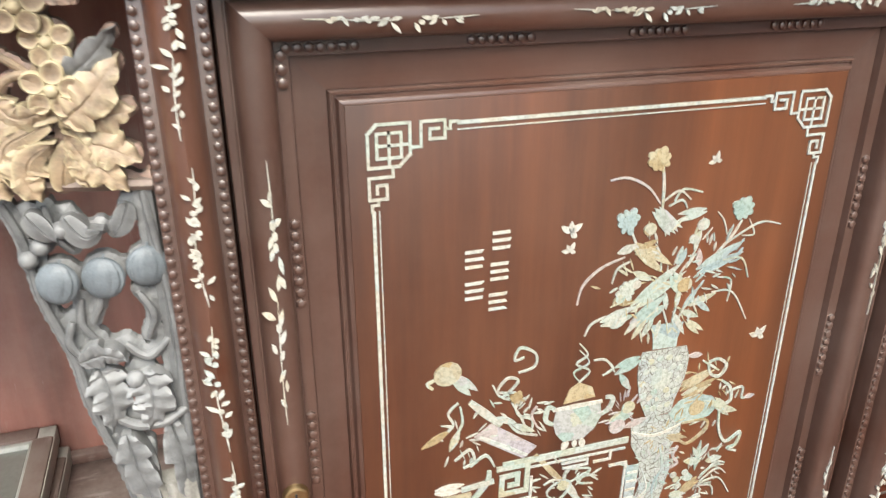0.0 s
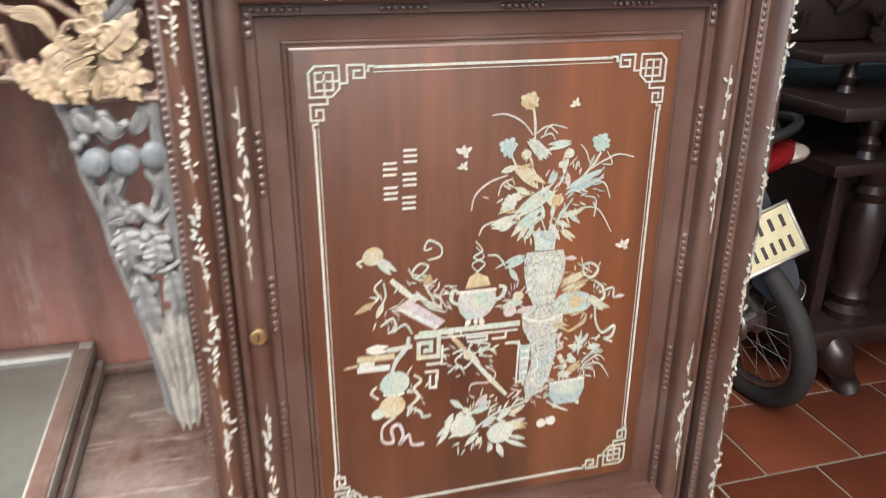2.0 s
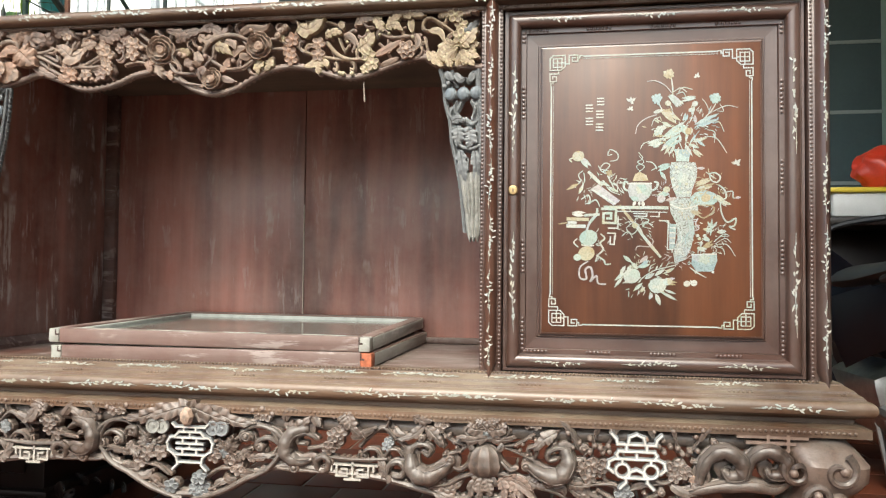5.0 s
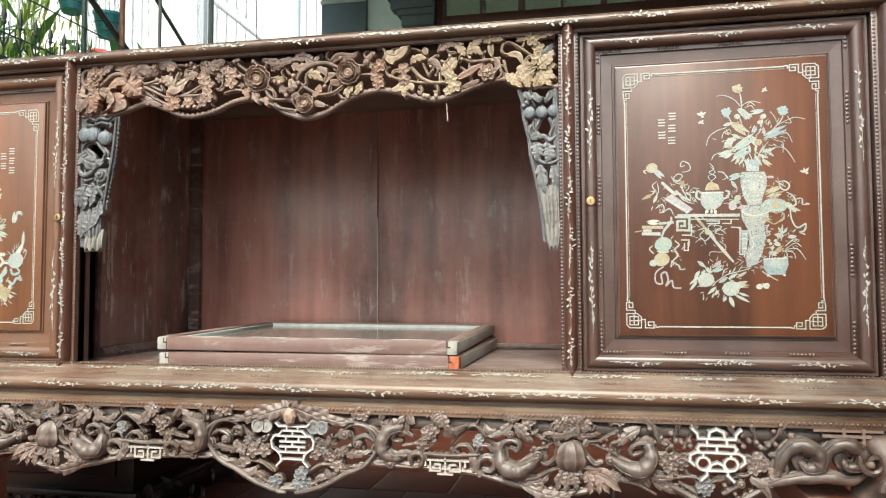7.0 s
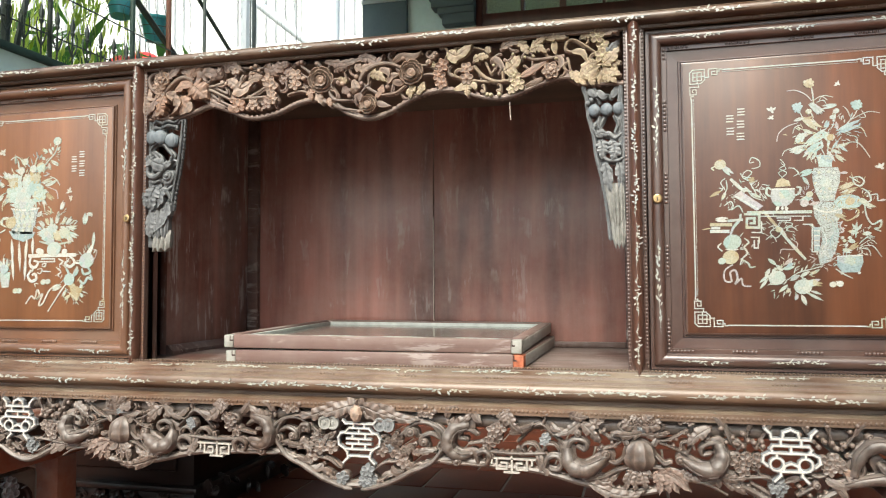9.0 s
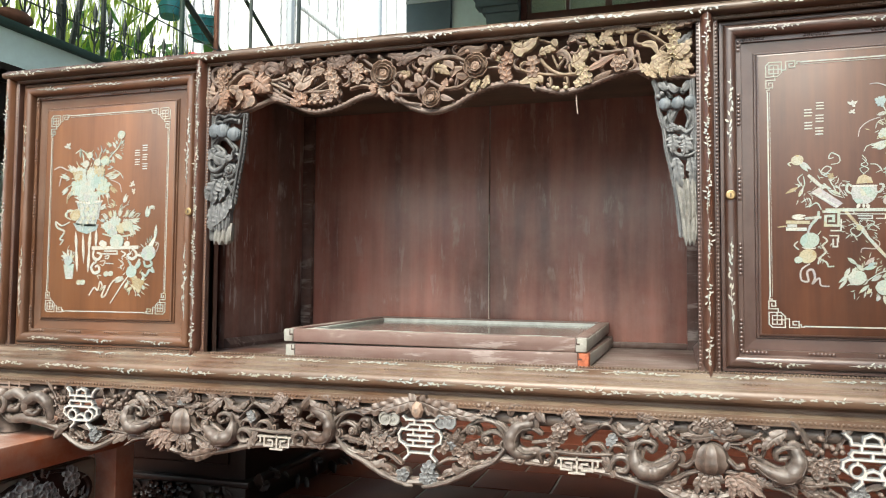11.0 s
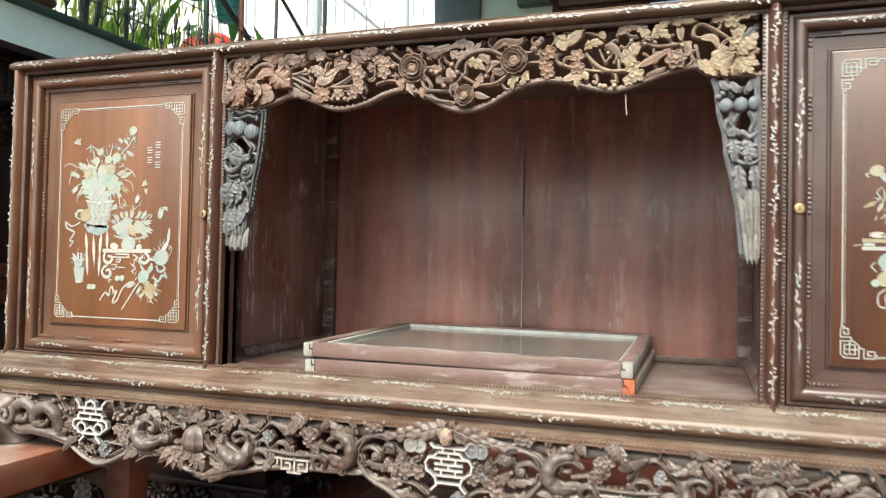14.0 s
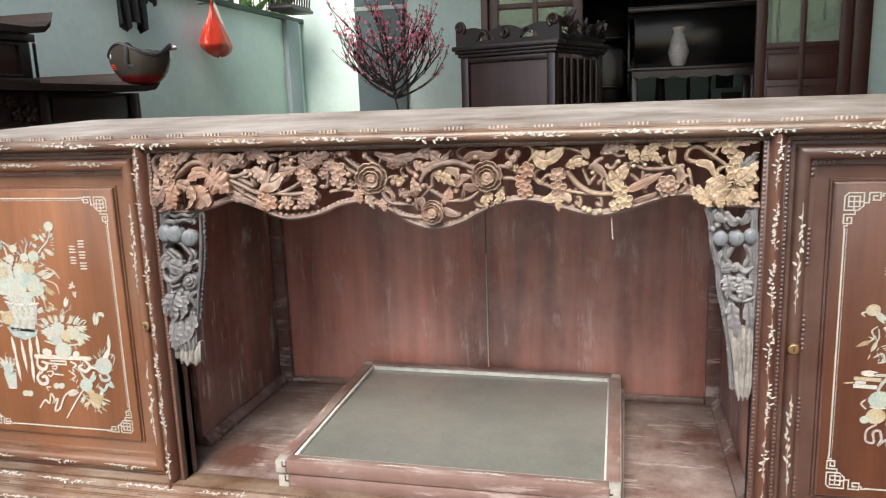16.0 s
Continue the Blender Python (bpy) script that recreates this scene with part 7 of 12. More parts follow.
def plume(host, mat, rows, ridges, seed, label):
    """A solid fluted plume with a ragged foot; rows are (z, left, right)."""
    k = random.Random(seed)
    bm = bmesh.new()
    n = 6 * ridges
    ph = [k.uniform(-0.5, 0.5) for _ in range(ridges + 1)]
    line = smooth_path([(a, b, z) for z, a, b in rows], 6)
    front, back = [], []
    for q, p in enumerate(line):
        t = q / (len(line) - 1)
        f, g = [], []
        for i in range(n + 1):
            u = i / n
            x = p.x + (p.y - p.x) * u
            groove = abs(math.sin(math.pi * ridges * u + 0.5 * math.sin(3 * t + ph[int(u * ridges)])))
            z = p.z - (0.0045 * math.sin(5 * math.pi * u + seed) * t ** 3)
            y = host.y - 0.003 - 0.0085 * (0.35 + 0.65 * groove ** 0.7) * math.sin(math.pi * min(0.5, 0.12 + 0.8 * min(u, 1 - u))) - 0.003 * math.sin(math.pi * t)
            f.append(bm.verts.new((x, y, z)))
            g.append(bm.verts.new((x, host.y + 0.006, z)))
        front.append(f)
        back.append(g)
    for p in range(len(line) - 1):
        for i in range(n):
            bm.faces.new((front[p][i], front[p + 1][i], front[p + 1][i + 1], front[p][i + 1]))
        bm.faces.new((front[p][0], back[p][0], back[p + 1][0], front[p + 1][0]))
        bm.faces.new((front[p][-1], front[p + 1][-1], back[p + 1][-1], back[p][-1]))
    for i in range(n):
        bm.faces.new((front[-1][i], back[-1][i], back[-1][i + 1], front[-1][i + 1]))
        bm.faces.new((front[0][i], front[0][i + 1], back[0][i + 1], back[0][i]))
    bmesh.ops.recalc_face_normals(bm, faces=bm.faces[:])
    part("plume", bm, mat, host.parent, label)


hang = Carving(bracket("openwork grey wooden bracket of fruit and hanging plumes", [(-0.5475, 0.020, 1.166 - 0.031 * i) for i in range(10)]), 0.017, 51, 1.0, 0.0028)
hang.stem(.0058, CARVE_GREY, ((-.5369, 1.1601), (-.5271, 1.1657), (-.5119, 1.1593), (-.4990, 1.1638), (-.4787, 1.1601), (-.4690, 1.1675)))
hang.stem(.0058, CARVE_GREY, ((-.5338, 1.1488), (-.5173, 1.1463), (-.4959, 1.1527), (-.4789, 1.1483)))
hang.stem(.0050, CARVE_GREY, ((-.4578, 1.1638), (-.4620, 1.1081), (-.4688, 1.0591), (-.4779, 1.0132), (-.4882, .9550)))
hang.fruit(-.5382, 1.1263, .0159, FRUIT_GREY)
hang.fruit(-.5139, 1.1257, .0159, FRUIT_GREY)
hang.fruit(-.4868, 1.1173, .0159, FRUIT_GREY)
hang.stem(.0050, CARVE_GREY, ((-.5122, 1.1564), (-.5094, 1.1415), (-.5147, 1.1302)))
hang.stem(.0058, CARVE_GREY, ((-.5430, 1.0990), (-.5291, 1.1113), (-.5085, 1.1077), (-.4970, 1.0965), (-.4851, 1.0816), (-.4908, 1.0732)))
hang.frond(.0294, CARVE_GREY, ((-.5452, 1.0853), (-.5333, 1.0687), (-.5006, 1.0578), (-.4780, 1.0673)))
hang.stem(.0085, CARVE_GREY, ((-.5497, 1.0615), (-.5487, 1.0423), (-.5320, 1.0304), (-.5050, 1.0471), (-.4913, 1.0587)))
hang.stem(.0085, CARVE_GREY, ((-.5356, 1.0885), (-.5193, 1.0735), (-.5305, 1.0542), (-.5134, 1.0469), (-.4952, 1.0625)))
hang.ball(-.4968, 1.0312, .0109, CARVE_GREY)
hang.stem(.0075, CARVE_GREY, ((-.5074, 1.0309), (-.4978, 1.0434), (-.4809, 1.0361), (-.4874, 1.0199), (-.5046, 1.0156)))
hang.stem(.0060, CARVE_GREY, ((-.5455, 1.0308), (-.5339, 1.0195), (-.5165, 1.0238)))
hang.frond(.0360, CARVE_GREY, ((-.5254, 1.0101), (-.5334, .9807), (-.5314, .9475)))
hang.frond(.0233, CARVE_GREY, ((-.5482, 1.0044), (-.5484, .9803), (-.5484, .9583)))
hang.frond(.0230, CARVE_GREY, ((-.5093, 1.0016), (-.5115, .9775), (-.5190, .9531)))
hang.stem(.0068, CARVE_GREY, ((-.4833, 1.0092), (-.4979, .9973), (-.4903, .9782), (-.5050, .9661)))
hang.frond(.0303, CARVE_GREY, ((-.5362, .9513), (-.5404, .9176), (-.5375, .8852)))
hang.frond(.0283, CARVE_GREY, ((-.5142, .9587), (-.5147, .9305), (-.5285, .8975)))
hang.frond(.0238, CARVE_GREY, ((-.4953, .9703), (-.4982, .9390), (-.5140, .9061)))
plume(hang, CARVE_GREY, ((0.955, -0.5470, -0.4930), (0.925, -0.5440, -0.4915), (0.900, -0.5380, -0.4930), (0.888, -0.5330, -0.4960)), 5, 8, "fluted grey plume")
hang.y += 0.003
plume(hang, CARVE_ASH, ((0.905, -0.5330, -0.4880), (0.885, -0.5350, -0.4890), (0.868, -0.5370, -0.4905), (0.859, -0.5375, -0.4915)), 4, 2, "bare pale tip")
hang.y -= 0.003
hang.note([(-0.5465, 1.166 - 0.006 * i) for i in range(50)], 0.004)
hang.board("pierced_board", CARVE_GREY, -0.551, -0.452, 0.850, 1.170, 0.0024, 0.026, "pierced grey board")
hang = Carving(bracket("openwork grey bracket paling to a bare wooden tip", [(0.5475, 0.020, 1.166 - 0.031 * i) for i in range(11)]), 0.017, 52, 1.0, 0.0028)
hang.stem(.0041, CARVE_GREY, ((.4730, 1.1641), (.4795, 1.1423), (.4825, 1.1047), (.4920, 1.0638), (.4952, 1.0288), (.5044, .9839), (.5121, .9386), (.5170, .8926), (.5201, .8561)))
hang.stem(.0040, CARVE_GREY, ((.5458, 1.1641), (.5512, 1.0870), (.5493, 1.0176), (.5477, .9597), (.5450, .8610)))
hang.stem(.0029, CARVE_GREY, ((.4942, 1.1610), (.4979, 1.1424), (.5040, 1.1331)))
hang.frond(.0115, CARVE_GREY, ((.4851, 1.1585), (.4919, 1.1486), (.4985, 1.1412)))
hang.frond(.0120, CARVE_GREY, ((.5037, 1.1548), (.5122, 1.1425), (.5229, 1.1462)))
hang.frond(.0113, CARVE_GREY, ((.5371, 1.1580), (.5320, 1.1457), (.5266, 1.1395)))
hang.ball(.4880, 1.1377, .0052, CARVE_GREY)
hang.ball(.4810, 1.1314, .0052, CARVE_GREY)
hang.ball(.5006, 1.1471, .0052, CARVE_GREY)
hang.fruit(.4932, 1.1159, .0120, FRUIT_GREY)
hang.fruit(.5176, 1.1161, .0120, FRUIT_GREY)
hang.fruit(.5417, 1.1179, .0120, FRUIT_GREY)
hang.stem(.0035, CARVE_GREY, ((.5024, 1.1019), (.5002, 1.0861), (.5071, 1.0730)))
hang.stem(.0035, CARVE_GREY, ((.5139, 1.1020), (.5065, 1.0862)))
hang.stem(.0034, CARVE_GREY, ((.5340, 1.1023), (.5404, 1.0868), (.5354, 1.0710)))
hang.stem(.0041, CARVE_GREY, ((.4957, 1.0892), (.4919, 1.0765), (.4981, 1.0665), (.5071, 1.0736)))
hang.frond(.0145, CARVE_GREY, ((.4947, 1.0632), (.5097, 1.0674), (.5221, 1.0607)))
hang.stem(.0046, CARVE_GREY, ((.5212, 1.0676), (.5331, 1.0577), (.5475, 1.0681)))
hang.frond(.0227, CARVE_GREY, ((.5044, 1.0552), (.5087, 1.0355), (.5061, 1.0124)))
hang.frond(.0247, CARVE_GREY, ((.5278, 1.0494), (.5321, 1.0298), (.5266, 1.0098)))
hang.ball(.5236, 1.0455, .0058, CARVE_GREY)
hang.stem(.0052, CARVE_GREY, ((.5057, 1.0227), (.5178, 1.0128), (.5353, 1.0107), (.5499, 1.0176)))
hang.frond(.0193, CARVE_GREY, ((.5122, 1.0074), (.5164, .9779), (.5242, .9450)))
hang.frond(.0191, CARVE_GREY, ((.5388, 1.0083), (.5431, .9789), (.5417, .9458)))
hang.frond(.0117, CARVE_GREY, ((.5222, .9917), (.5198, .9650), (.5204, .9514)))
plume(hang, CARVE_ASH, ((0.965, 0.5085, 0.5480), (0.930, 0.5150, 0.5490), (0.900, 0.5190, 0.5485), (0.884, 0.5230, 0.5450)), 4, 3, "pale fluted plume")
hang.y += 0.003
plume(hang, CARVE_ASH, ((0.905, 0.5190, 0.5490), (0.875, 0.5215, 0.5495), (0.848, 0.5245, 0.5470), (0.838, 0.5260, 0.5440)), 3, 5, "bare pale tip")
hang.y -= 0.003
hang.note([(0.5465, 1.166 - 0.006 * i) for i in range(53)], 0.004)
hang.board("pierced_board", CARVE_GREY, 0.470, 0.551, 0.838, 1.170, 0.0024, 0.026, "pierced grey board")
bm = bmesh.new()
add_tube(bm, [(0.318, 0.025, 1.150), (0.3185, 0.025, 1.135), (0.320, 0.026, 1.112)], 0.0012, 5)
part("loose_splinter", bm, CREAM_WOOD, valance)

# the carved work hangs a touch lower at one end
HANG = Matrix.Translation((0, 0, 0.9444)) @ Matrix.Rotation(-0.009, 4, "Y") @ Matrix.Translation((0, 0, -0.95))
for ob in [valance] + [c for c in cabinet.children if c.name.startswith("bracket")]:
    ob.matrix_basis = HANG @ ob.matrix_basis

# ---- apron under the base moulding ----
YA = -0.034
EDGE = ((0.0, 0.342), (0.030, 0.343), (0.077, 0.355), (0.110, 0.372), (0.136, 0.388), (0.183, 0.404), (0.235, 0.404), (0.285, 0.398), (0.330, 0.396), (0.375, 0.392), (0.410, 0.386), (0.450, 0.376), (0.488, 0.368), (0.530, 0.362),
        (0.563, 0.361), (0.600, 0.368), (0.637, 0.385), (0.689, 0.397), (0.725, 0.394), (0.760, 0.380), (0.795, 0.362), (0.832, 0.352), (0.870, 0.362), (0.905, 0.382), (0.935, 0.400), (0.965, 0.411), (1.010, 0.414), (1.050, 0.413), (1.090, 0.425))
bm = bmesh.new()
full = [(-x, z) for x, z in EDGE[:0:-1]] + list(EDGE)
add_tube(bm, smooth_path([(x, YA, z + 0.005) for x, z in full], 3), 0.0068, 8, 1.6)
apron = part("apron", bm, CARVE_APRON, cabinet, "openwork apron carved with scrolls, gourds, blossoms and pale emblems")
bm = bmesh.new()
add_tube(bm, [(-1.10, -0.016, 0.487), (1.10, -0.016, 0.487)], 0.0135, 12)
part("round_rail", bm, CARVE_APRON, apron, "plain round rail behind the carving")
part("frieze", box((-1.12, -0.022, 0.492), (1.12, 0.0, 0.5035), 0.001), CARVE_APRON, apron)


def edge_z(x):
    x = abs(x)
    for (xa, za), (xb, zb) in zip(EDGE, EDGE[1:]):
        if xa <= x <= xb:
            return za + (zb - za) * (x - xa) / (xb - xa)
    return 0.42


bm = bmesh.new()
add_lathe(bm, [(0.014, 0.0), (0.015, 0.004), (0.011, 0.012), (0.004, 0.015), (0.0005, 0.015)], 7, Matrix.Translation((0.004, -0.056, 0.497)) @ Matrix.Rotation(radians(90), 4, "X") @ Matrix.Diagonal((0.9, 1.25, 1, 1)))
part("boss", bm, CARVE_MID, apron, "faceted tan boss", smooth=False)
EMBLEM = plain("pale_worn_emblem", (0.56, 0.53, 0.48), 0.6, 0, 0.25, 60, 0.3)


def emblem(cx, cz, kind):
    """An openwork longevity emblem of bars; the middle one stacked, the outer ones with two roundels."""
    low, high = bmesh.new(), bmesh.new()
    count = [0]

    def bars(pts, ww=0.0054 if kind == "middle" else 0.0064):
        for p, q in zip(pts, pts[1:]):
            p, q = Vector((cx + p[0], cz + p[1])), Vector((cx + q[0], cz + q[1]))
            count[0] += 1
            e = 0.00016 * (count[0] % 9)
            for bm, wide, y0, y1 in ((low, ww, -0.0530 - e, -0.044), (high, ww * 0.46, -0.0548 - e, -0.050)):
                d = (q - p).normalized() * wide / 2
                o = Vector((-d.y, d.x))
                c = [p - d + o, p - d - o, q + d - o, q + d + o]
                f = [bm.verts.new((v.x, y0, v.y)) for v in c]
                g = [bm.verts.new((v.x, y1, v.y)) for v in c]
                bm.faces.new(f)
                bm.faces.new(g[::-1])
                for i in range(4):
                    bm.faces.new((f[i], g[i], g[(i + 1) % 4], f[(i + 1) % 4]))
    if kind == "middle":
        bars([(-0.036, 0.046), (-0.030, 0.040), (0.030, 0.040), (0.036, 0.046)])
        bars([(-0.012, 0.040), (-0.012, 0.031)])
        bars([(0.012, 0.040), (0.012, 0.031)])
        bars([(-0.022, 0.031), (0.022, 0.031), (0.030, 0.022), (0.040, 0.020), (0.046, 0.010), (0.044, -0.004), (0.034, -0.010), (0.026, -0.018), (0.024, -0.030), (0.034, -0.040)])
        bars([(-0.022, 0.031), (-0.030, 0.022), (-0.040, 0.020), (-0.046, 0.010), (-0.044, -0.004), (-0.034, -0.010), (-0.026, -0.018), (-0.024, -0.030), (-0.034, -0.040)])
        for z, a in ((0.020, 0.030), (0.009, 0.026), (-0.001, 0.026), (-0.012, 0.030), (-0.026, 0.024)):
            bars([(-a, z), (a, z)])
        for z0, z1, x in ((0.031, 0.020, 0.0), (0.020, 0.009, 0.014), (0.020, 0.009, -0.014), (0.009, -0.001, 0.0), (-0.001, -0.012, 0.014), (-0.001, -0.012, -0.014)):
            bars([(x, z0), (x, z1)])
    else:
        bars([(-0.014, 0.033), (-0.012, 0.043), (0.0, 0.048), (0.012, 0.043), (0.014, 0.033)])
        for z, a in ((0.031, 0.032), (0.019, 0.030), (0.006, 0.036), (-0.026, 0.020)):
            bars([(-a, z), (a, z)])
        bars([(0.0, 0.019), (0.0, 0.006)])
        for s in (-1, 1):
            bars([(s * 0.032, 0.031), (s * 0.034, 0.040), (s * 0.042, 0.048)])
            bars([(s * 0.017, 0.031), (s * 0.017, 0.019)])
            bars([(s * 0.030, 0.019), (s * 0.034, 0.013), (s * 0.030, 0.006)])
            bars([(s * 0.036, 0.006), (s * 0.046, 0.001), (s * 0.048, -0.010), (s * 0.040, -0.017)])
            bars([(s * 0.024, 0.006), (s * 0.024, -0.002)])
            bars([(s * 0.024 + 0.0115 * math.cos(a), -0.014 + 0.0115 * math.sin(a)) for a in [2 * math.pi * i / 12 for i in range(13)]], 0.0056)
            bars([(s * 0.018, -0.026), (s * 0.018, -0.034), (s * 0.028, -0.044)])
        bars([(-0.013, -0.024), (-0.011, -0.016), (0.0, -0.012), (0.011, -0.016), (0.013, -0.024)])
    e = part("emblem", low, CARVE_GREY, apron, "openwork longevity emblem with pale worn edges", smooth=False)
    part("pale_edge", high, EMBLEM, e, smooth=False)
    return e


emblem(0.008, 0.436, "middle")
emblem(0.832, 0.450, "outer")
emblem(-0.845, 0.452, "outer")

FRET_PALE = plain("dusty_pale_wood", (0.36, 0.33, 0.29), 0.6, 0, 0.3, 60, 0.3)


def fret(cx, cz, bars, w, mat, label):
    """Square-cornered lattice bars at a slight depth from one another."""
    bm = bmesh.new()
    for i, (p, q) in enumerate(bars):
        x0, x1 = sorted((p[0], q[0]))
        z0, z1 = sorted((p[1], q[1]))
        add_box(bm, (cx + x0 - w, YA - 0.012 - 0.0005 * (i % 5), cz + z0 - w), (cx + x1 + w, YA + 0.004, cz + z1 + w), 0)
    return part("fret", bm, mat, apron, label, smooth=False)


front = Carving(apron, YA - 0.004, 41, 1.25, 0.0012)
for sx in (-1, 1):
    k = random.Random(70)
    front.flip = sx
    front.note([(p.x, p.z + 0.003) for p in smooth_path([(sx * x, 0, z + 0.005) for x, z in EDGE], 3)], 0.005)
    for cx in (0.052, 0.070):
        bm = bmesh.new()
        add_lathe(bm, [(0.0145, 0), (0.0150, 0.003), (0.0135, 0.006), (0.0100, 0.0055), (0.0095, 0.0035), (0.0040, 0.0035), (0.0034, 0.0055), (0.0001, 0.006)], 18, Matrix.Translation((sx * cx, YA - 0.012 - 0.0008 * (cx > 0.06), 0.475)) @ Matrix.Rotation(radians(90), 4, "X"))
        part("coin", bm, CARVE_ASH if sx < 0 else CARVE_GREY, apron, "grey carved coin")
    # gourd
    bm = bmesh.new()
    body = []
    for q in range(13):
        u = -1 + 2 * q / 12
        e = 0.0335 * max(0.02, 1 - abs(u) ** 2.4) ** 0.55 * (1.06 if u < 0 else 0.96)
        body.append([bm.verts.new((sx * 0.569 + e * (1 - 0.13 * abs(math.sin(5 * a))) * math.cos(a), YA - 0.004 - 0.80 * e * (1 - 0.13 * abs(math.sin(5 * a))) * math.sin(a), 0.437 + 0.0300 * u)) for a in [2 * math.pi * i / 50 for i in range(50)]])
    for p, q in zip(body, body[1:]):
        for i in range(50):
            bm.faces.new((p[i], p[(i + 1) % 50], q[(i + 1) % 50], q[i]))
    bm.faces.new(body[0])
    bm.faces.new(body[-1])
    bmesh.ops.recalc_face_normals(bm, faces=bm.faces[:])
    part("gourd", bm, CARVE_APRON, apron, "ribbed carved gourd")
    front.note([(sx * 0.569, 0.437)], 0.030)
    front.frond(.0250, CARVE_APRON, ((.0276, .5170), (.0645, .5025), (.1009, .4894), (.1389, .4879)))
    front.frond(.0163, CARVE_APRON, ((.0109, .5080), (.0315, .4931), (.0643, .4883), (.0968, .4874)))
    front.stem(.0059, CARVE_APRON, ((.0964, .4549), (.1269, .4799), (.1607, .4795), (.1808, .4553), (.1828, .4291)))
    front.stem(.0081, CARVE_APRON, ((.1828, .4291), (.1596, .4019), (.1197, .3835), (.0792, .3610), (.0383, .3456), (.0119, .3404)))
    front.stem(.0081, CARVE_APRON, ((.1166, .4621), (.1077, .4553), (.1095, .4679), (.1239, .4662), (.1293, .4550)))
    front.ball(.1174, .4614, .0096, CARVE_APRON)
    front.stem(.0064, CARVE_APRON, ((.1800, .4504), (.1604, .4598), (.1405, .4527), (.1383, .4394), (.1522, .4354)))
    front.ball(.1463, .4435, .0079, CARVE_APRON)
    front.stem(.0063, CARVE_APRON, ((.1349, .4863), (.1725, .4753), (.1903, .4556), (.1954, .4334)))
    front.bloom(.0555, .4240, .0138, CARVE_APRON)
    front.bloom(.0807, .4220, .0138, CARVE_APRON)
    front.bloom(.0980, .4143, .0145, CARVE_APRON)
    front.bloom(.1018, .4019, .0145, CARVE_APRON)
    front.bloom(.0719, .4330, .0122, CARVE_GREY)
    front.frond(.0155, CARVE_APRON, ((.0841, .4373), (.0699, .4425), (.0639, .4480)))
    front.frond(.0177, CARVE_APRON, ((.1163, .4310), (.1041, .4229), (.0961, .4264)))
    front.frond(.0162, CARVE_APRON, ((.0801, .4410), (.0822, .4487), (.0852, .4603)))
    front.frond(.0200, CARVE_APRON, ((.0958, .3979), (.1158, .3912), (.1406, .3980)))
    front.frond(.0143, CARVE_APRON, ((.1201, .4198), (.1441, .4245), (.1738, .4295)))
    front.stem(.0036, CARVE_APRON, ((.1441, .4227), (.1599, .4252), (.1756, .4202)))
    front.stem(.0045, CARVE_APRON, ((.0387, .3819), (.0634, .3983), (.0958, .4017)))
    front.stem(.0041, CARVE_APRON, ((.0466, .3575), (.0630, .3679), (.0753, .3780)))
    front.ball(.0630, .3686, .0037, CARVE_APRON)
    front.ball(.0792, .3649, .0037, CARVE_APRON)
    front.ball(.0466, .3594, .0037, CARVE_APRON)
    front.ball(.0568, .3599, .0037, CARVE_APRON)
    front.ball(.0715, .4006, .0037, CARVE_APRON)
    front.ball(.0578, .4509, .0037, CARVE_APRON)
    front.ball(.0476, .4551, .0037, CARVE_APRON)
    front.ball(.0577, .4421, .0037, CARVE_APRON)
    front.frond(.0122, CARVE_APRON, ((.0549, .3674), (.0692, .3750), (.0834, .3745)))
    front.frond(.0137, CARVE_APRON, ((.0754, .3875), (.0875, .3785), (.1037, .3850)))
    front.stem(.0037, CARVE_APRON, ((.0476, .4551), (.0557, .4439), (.0800, .4372)))
    if sx > 0:
        front.bloom(.0263, .3814, .0136, CARVE_GREY)
    if sx > 0:
        front.bloom(.0200, .3696, .0136, CARVE_GREY)
    front.bloom(.0311, .3624, .0136, CARVE_GREY)
    if sx > 0:
        front.bloom(.0261, .3526, .0116, CARVE_GREY)
    if sx > 0:
        front.bloom(.0158, .3579, .0116, CARVE_GREY)
    front.stem(.0049, CARVE_APRON, ((.0384, .3513), (.0260, .3412), (.0095, .3403)))
    front.lobed(.0186, CARVE_APRON, ((.0800, .4315), (.0914, .4414), (.0964, .4568)))
    front.lobed(.0184, CARVE_APRON, ((.0879, .4184), (.1162, .4302), (.1263, .4390)))
    front.bloom(.1411, .5039, .0119, CARVE_APRON)
    front.bloom(.1570, .5024, .0119, CARVE_APRON)
    front.ball(.1293, .5111, .0055, CARVE_APRON)
    front.ball(.1690, .5065, .0055, CARVE_APRON)
    front.ball(.1493, .5155, .0055, CARVE_APRON)
    front.stem(.0048, CARVE_APRON, ((.0808, .5068), (.1132, .5100), (.1452, .5059)))
    front.stem(.0125, CARVE_APRON, ((.2388, .4805), (.2116, .4740), (.1976, .4529), (.2012, .4306), (.2224, .4195), (.2456, .4242)))
    front.stem(.0062, CARVE_APRON, ((.2539, .4624), (.2387, .4712), (.2212, .4668), (.2191, .4545), (.2326, .4523)))
    front.ball(.2272, .4783, .0077, CARVE_APRON)
    front.ball(.2145, .4095, .0101, CARVE_APRON)
    front.stem(.0054, CARVE_APRON, ((.2145, .4095), (.2037, .4158), (.2101, .4265)))
    front.frond(.0241, CARVE_APRON, ((.1942, .4847), (.2195, .4836), (.2470, .5068)))
    front.frond(.0133, CARVE_APRON, ((.1924, .4940), (.2005, .5112), (.2200, .5154)))
    front.frond(.0138, CARVE_APRON, ((.2394, .5160), (.2563, .4941), (.2619, .4849)))
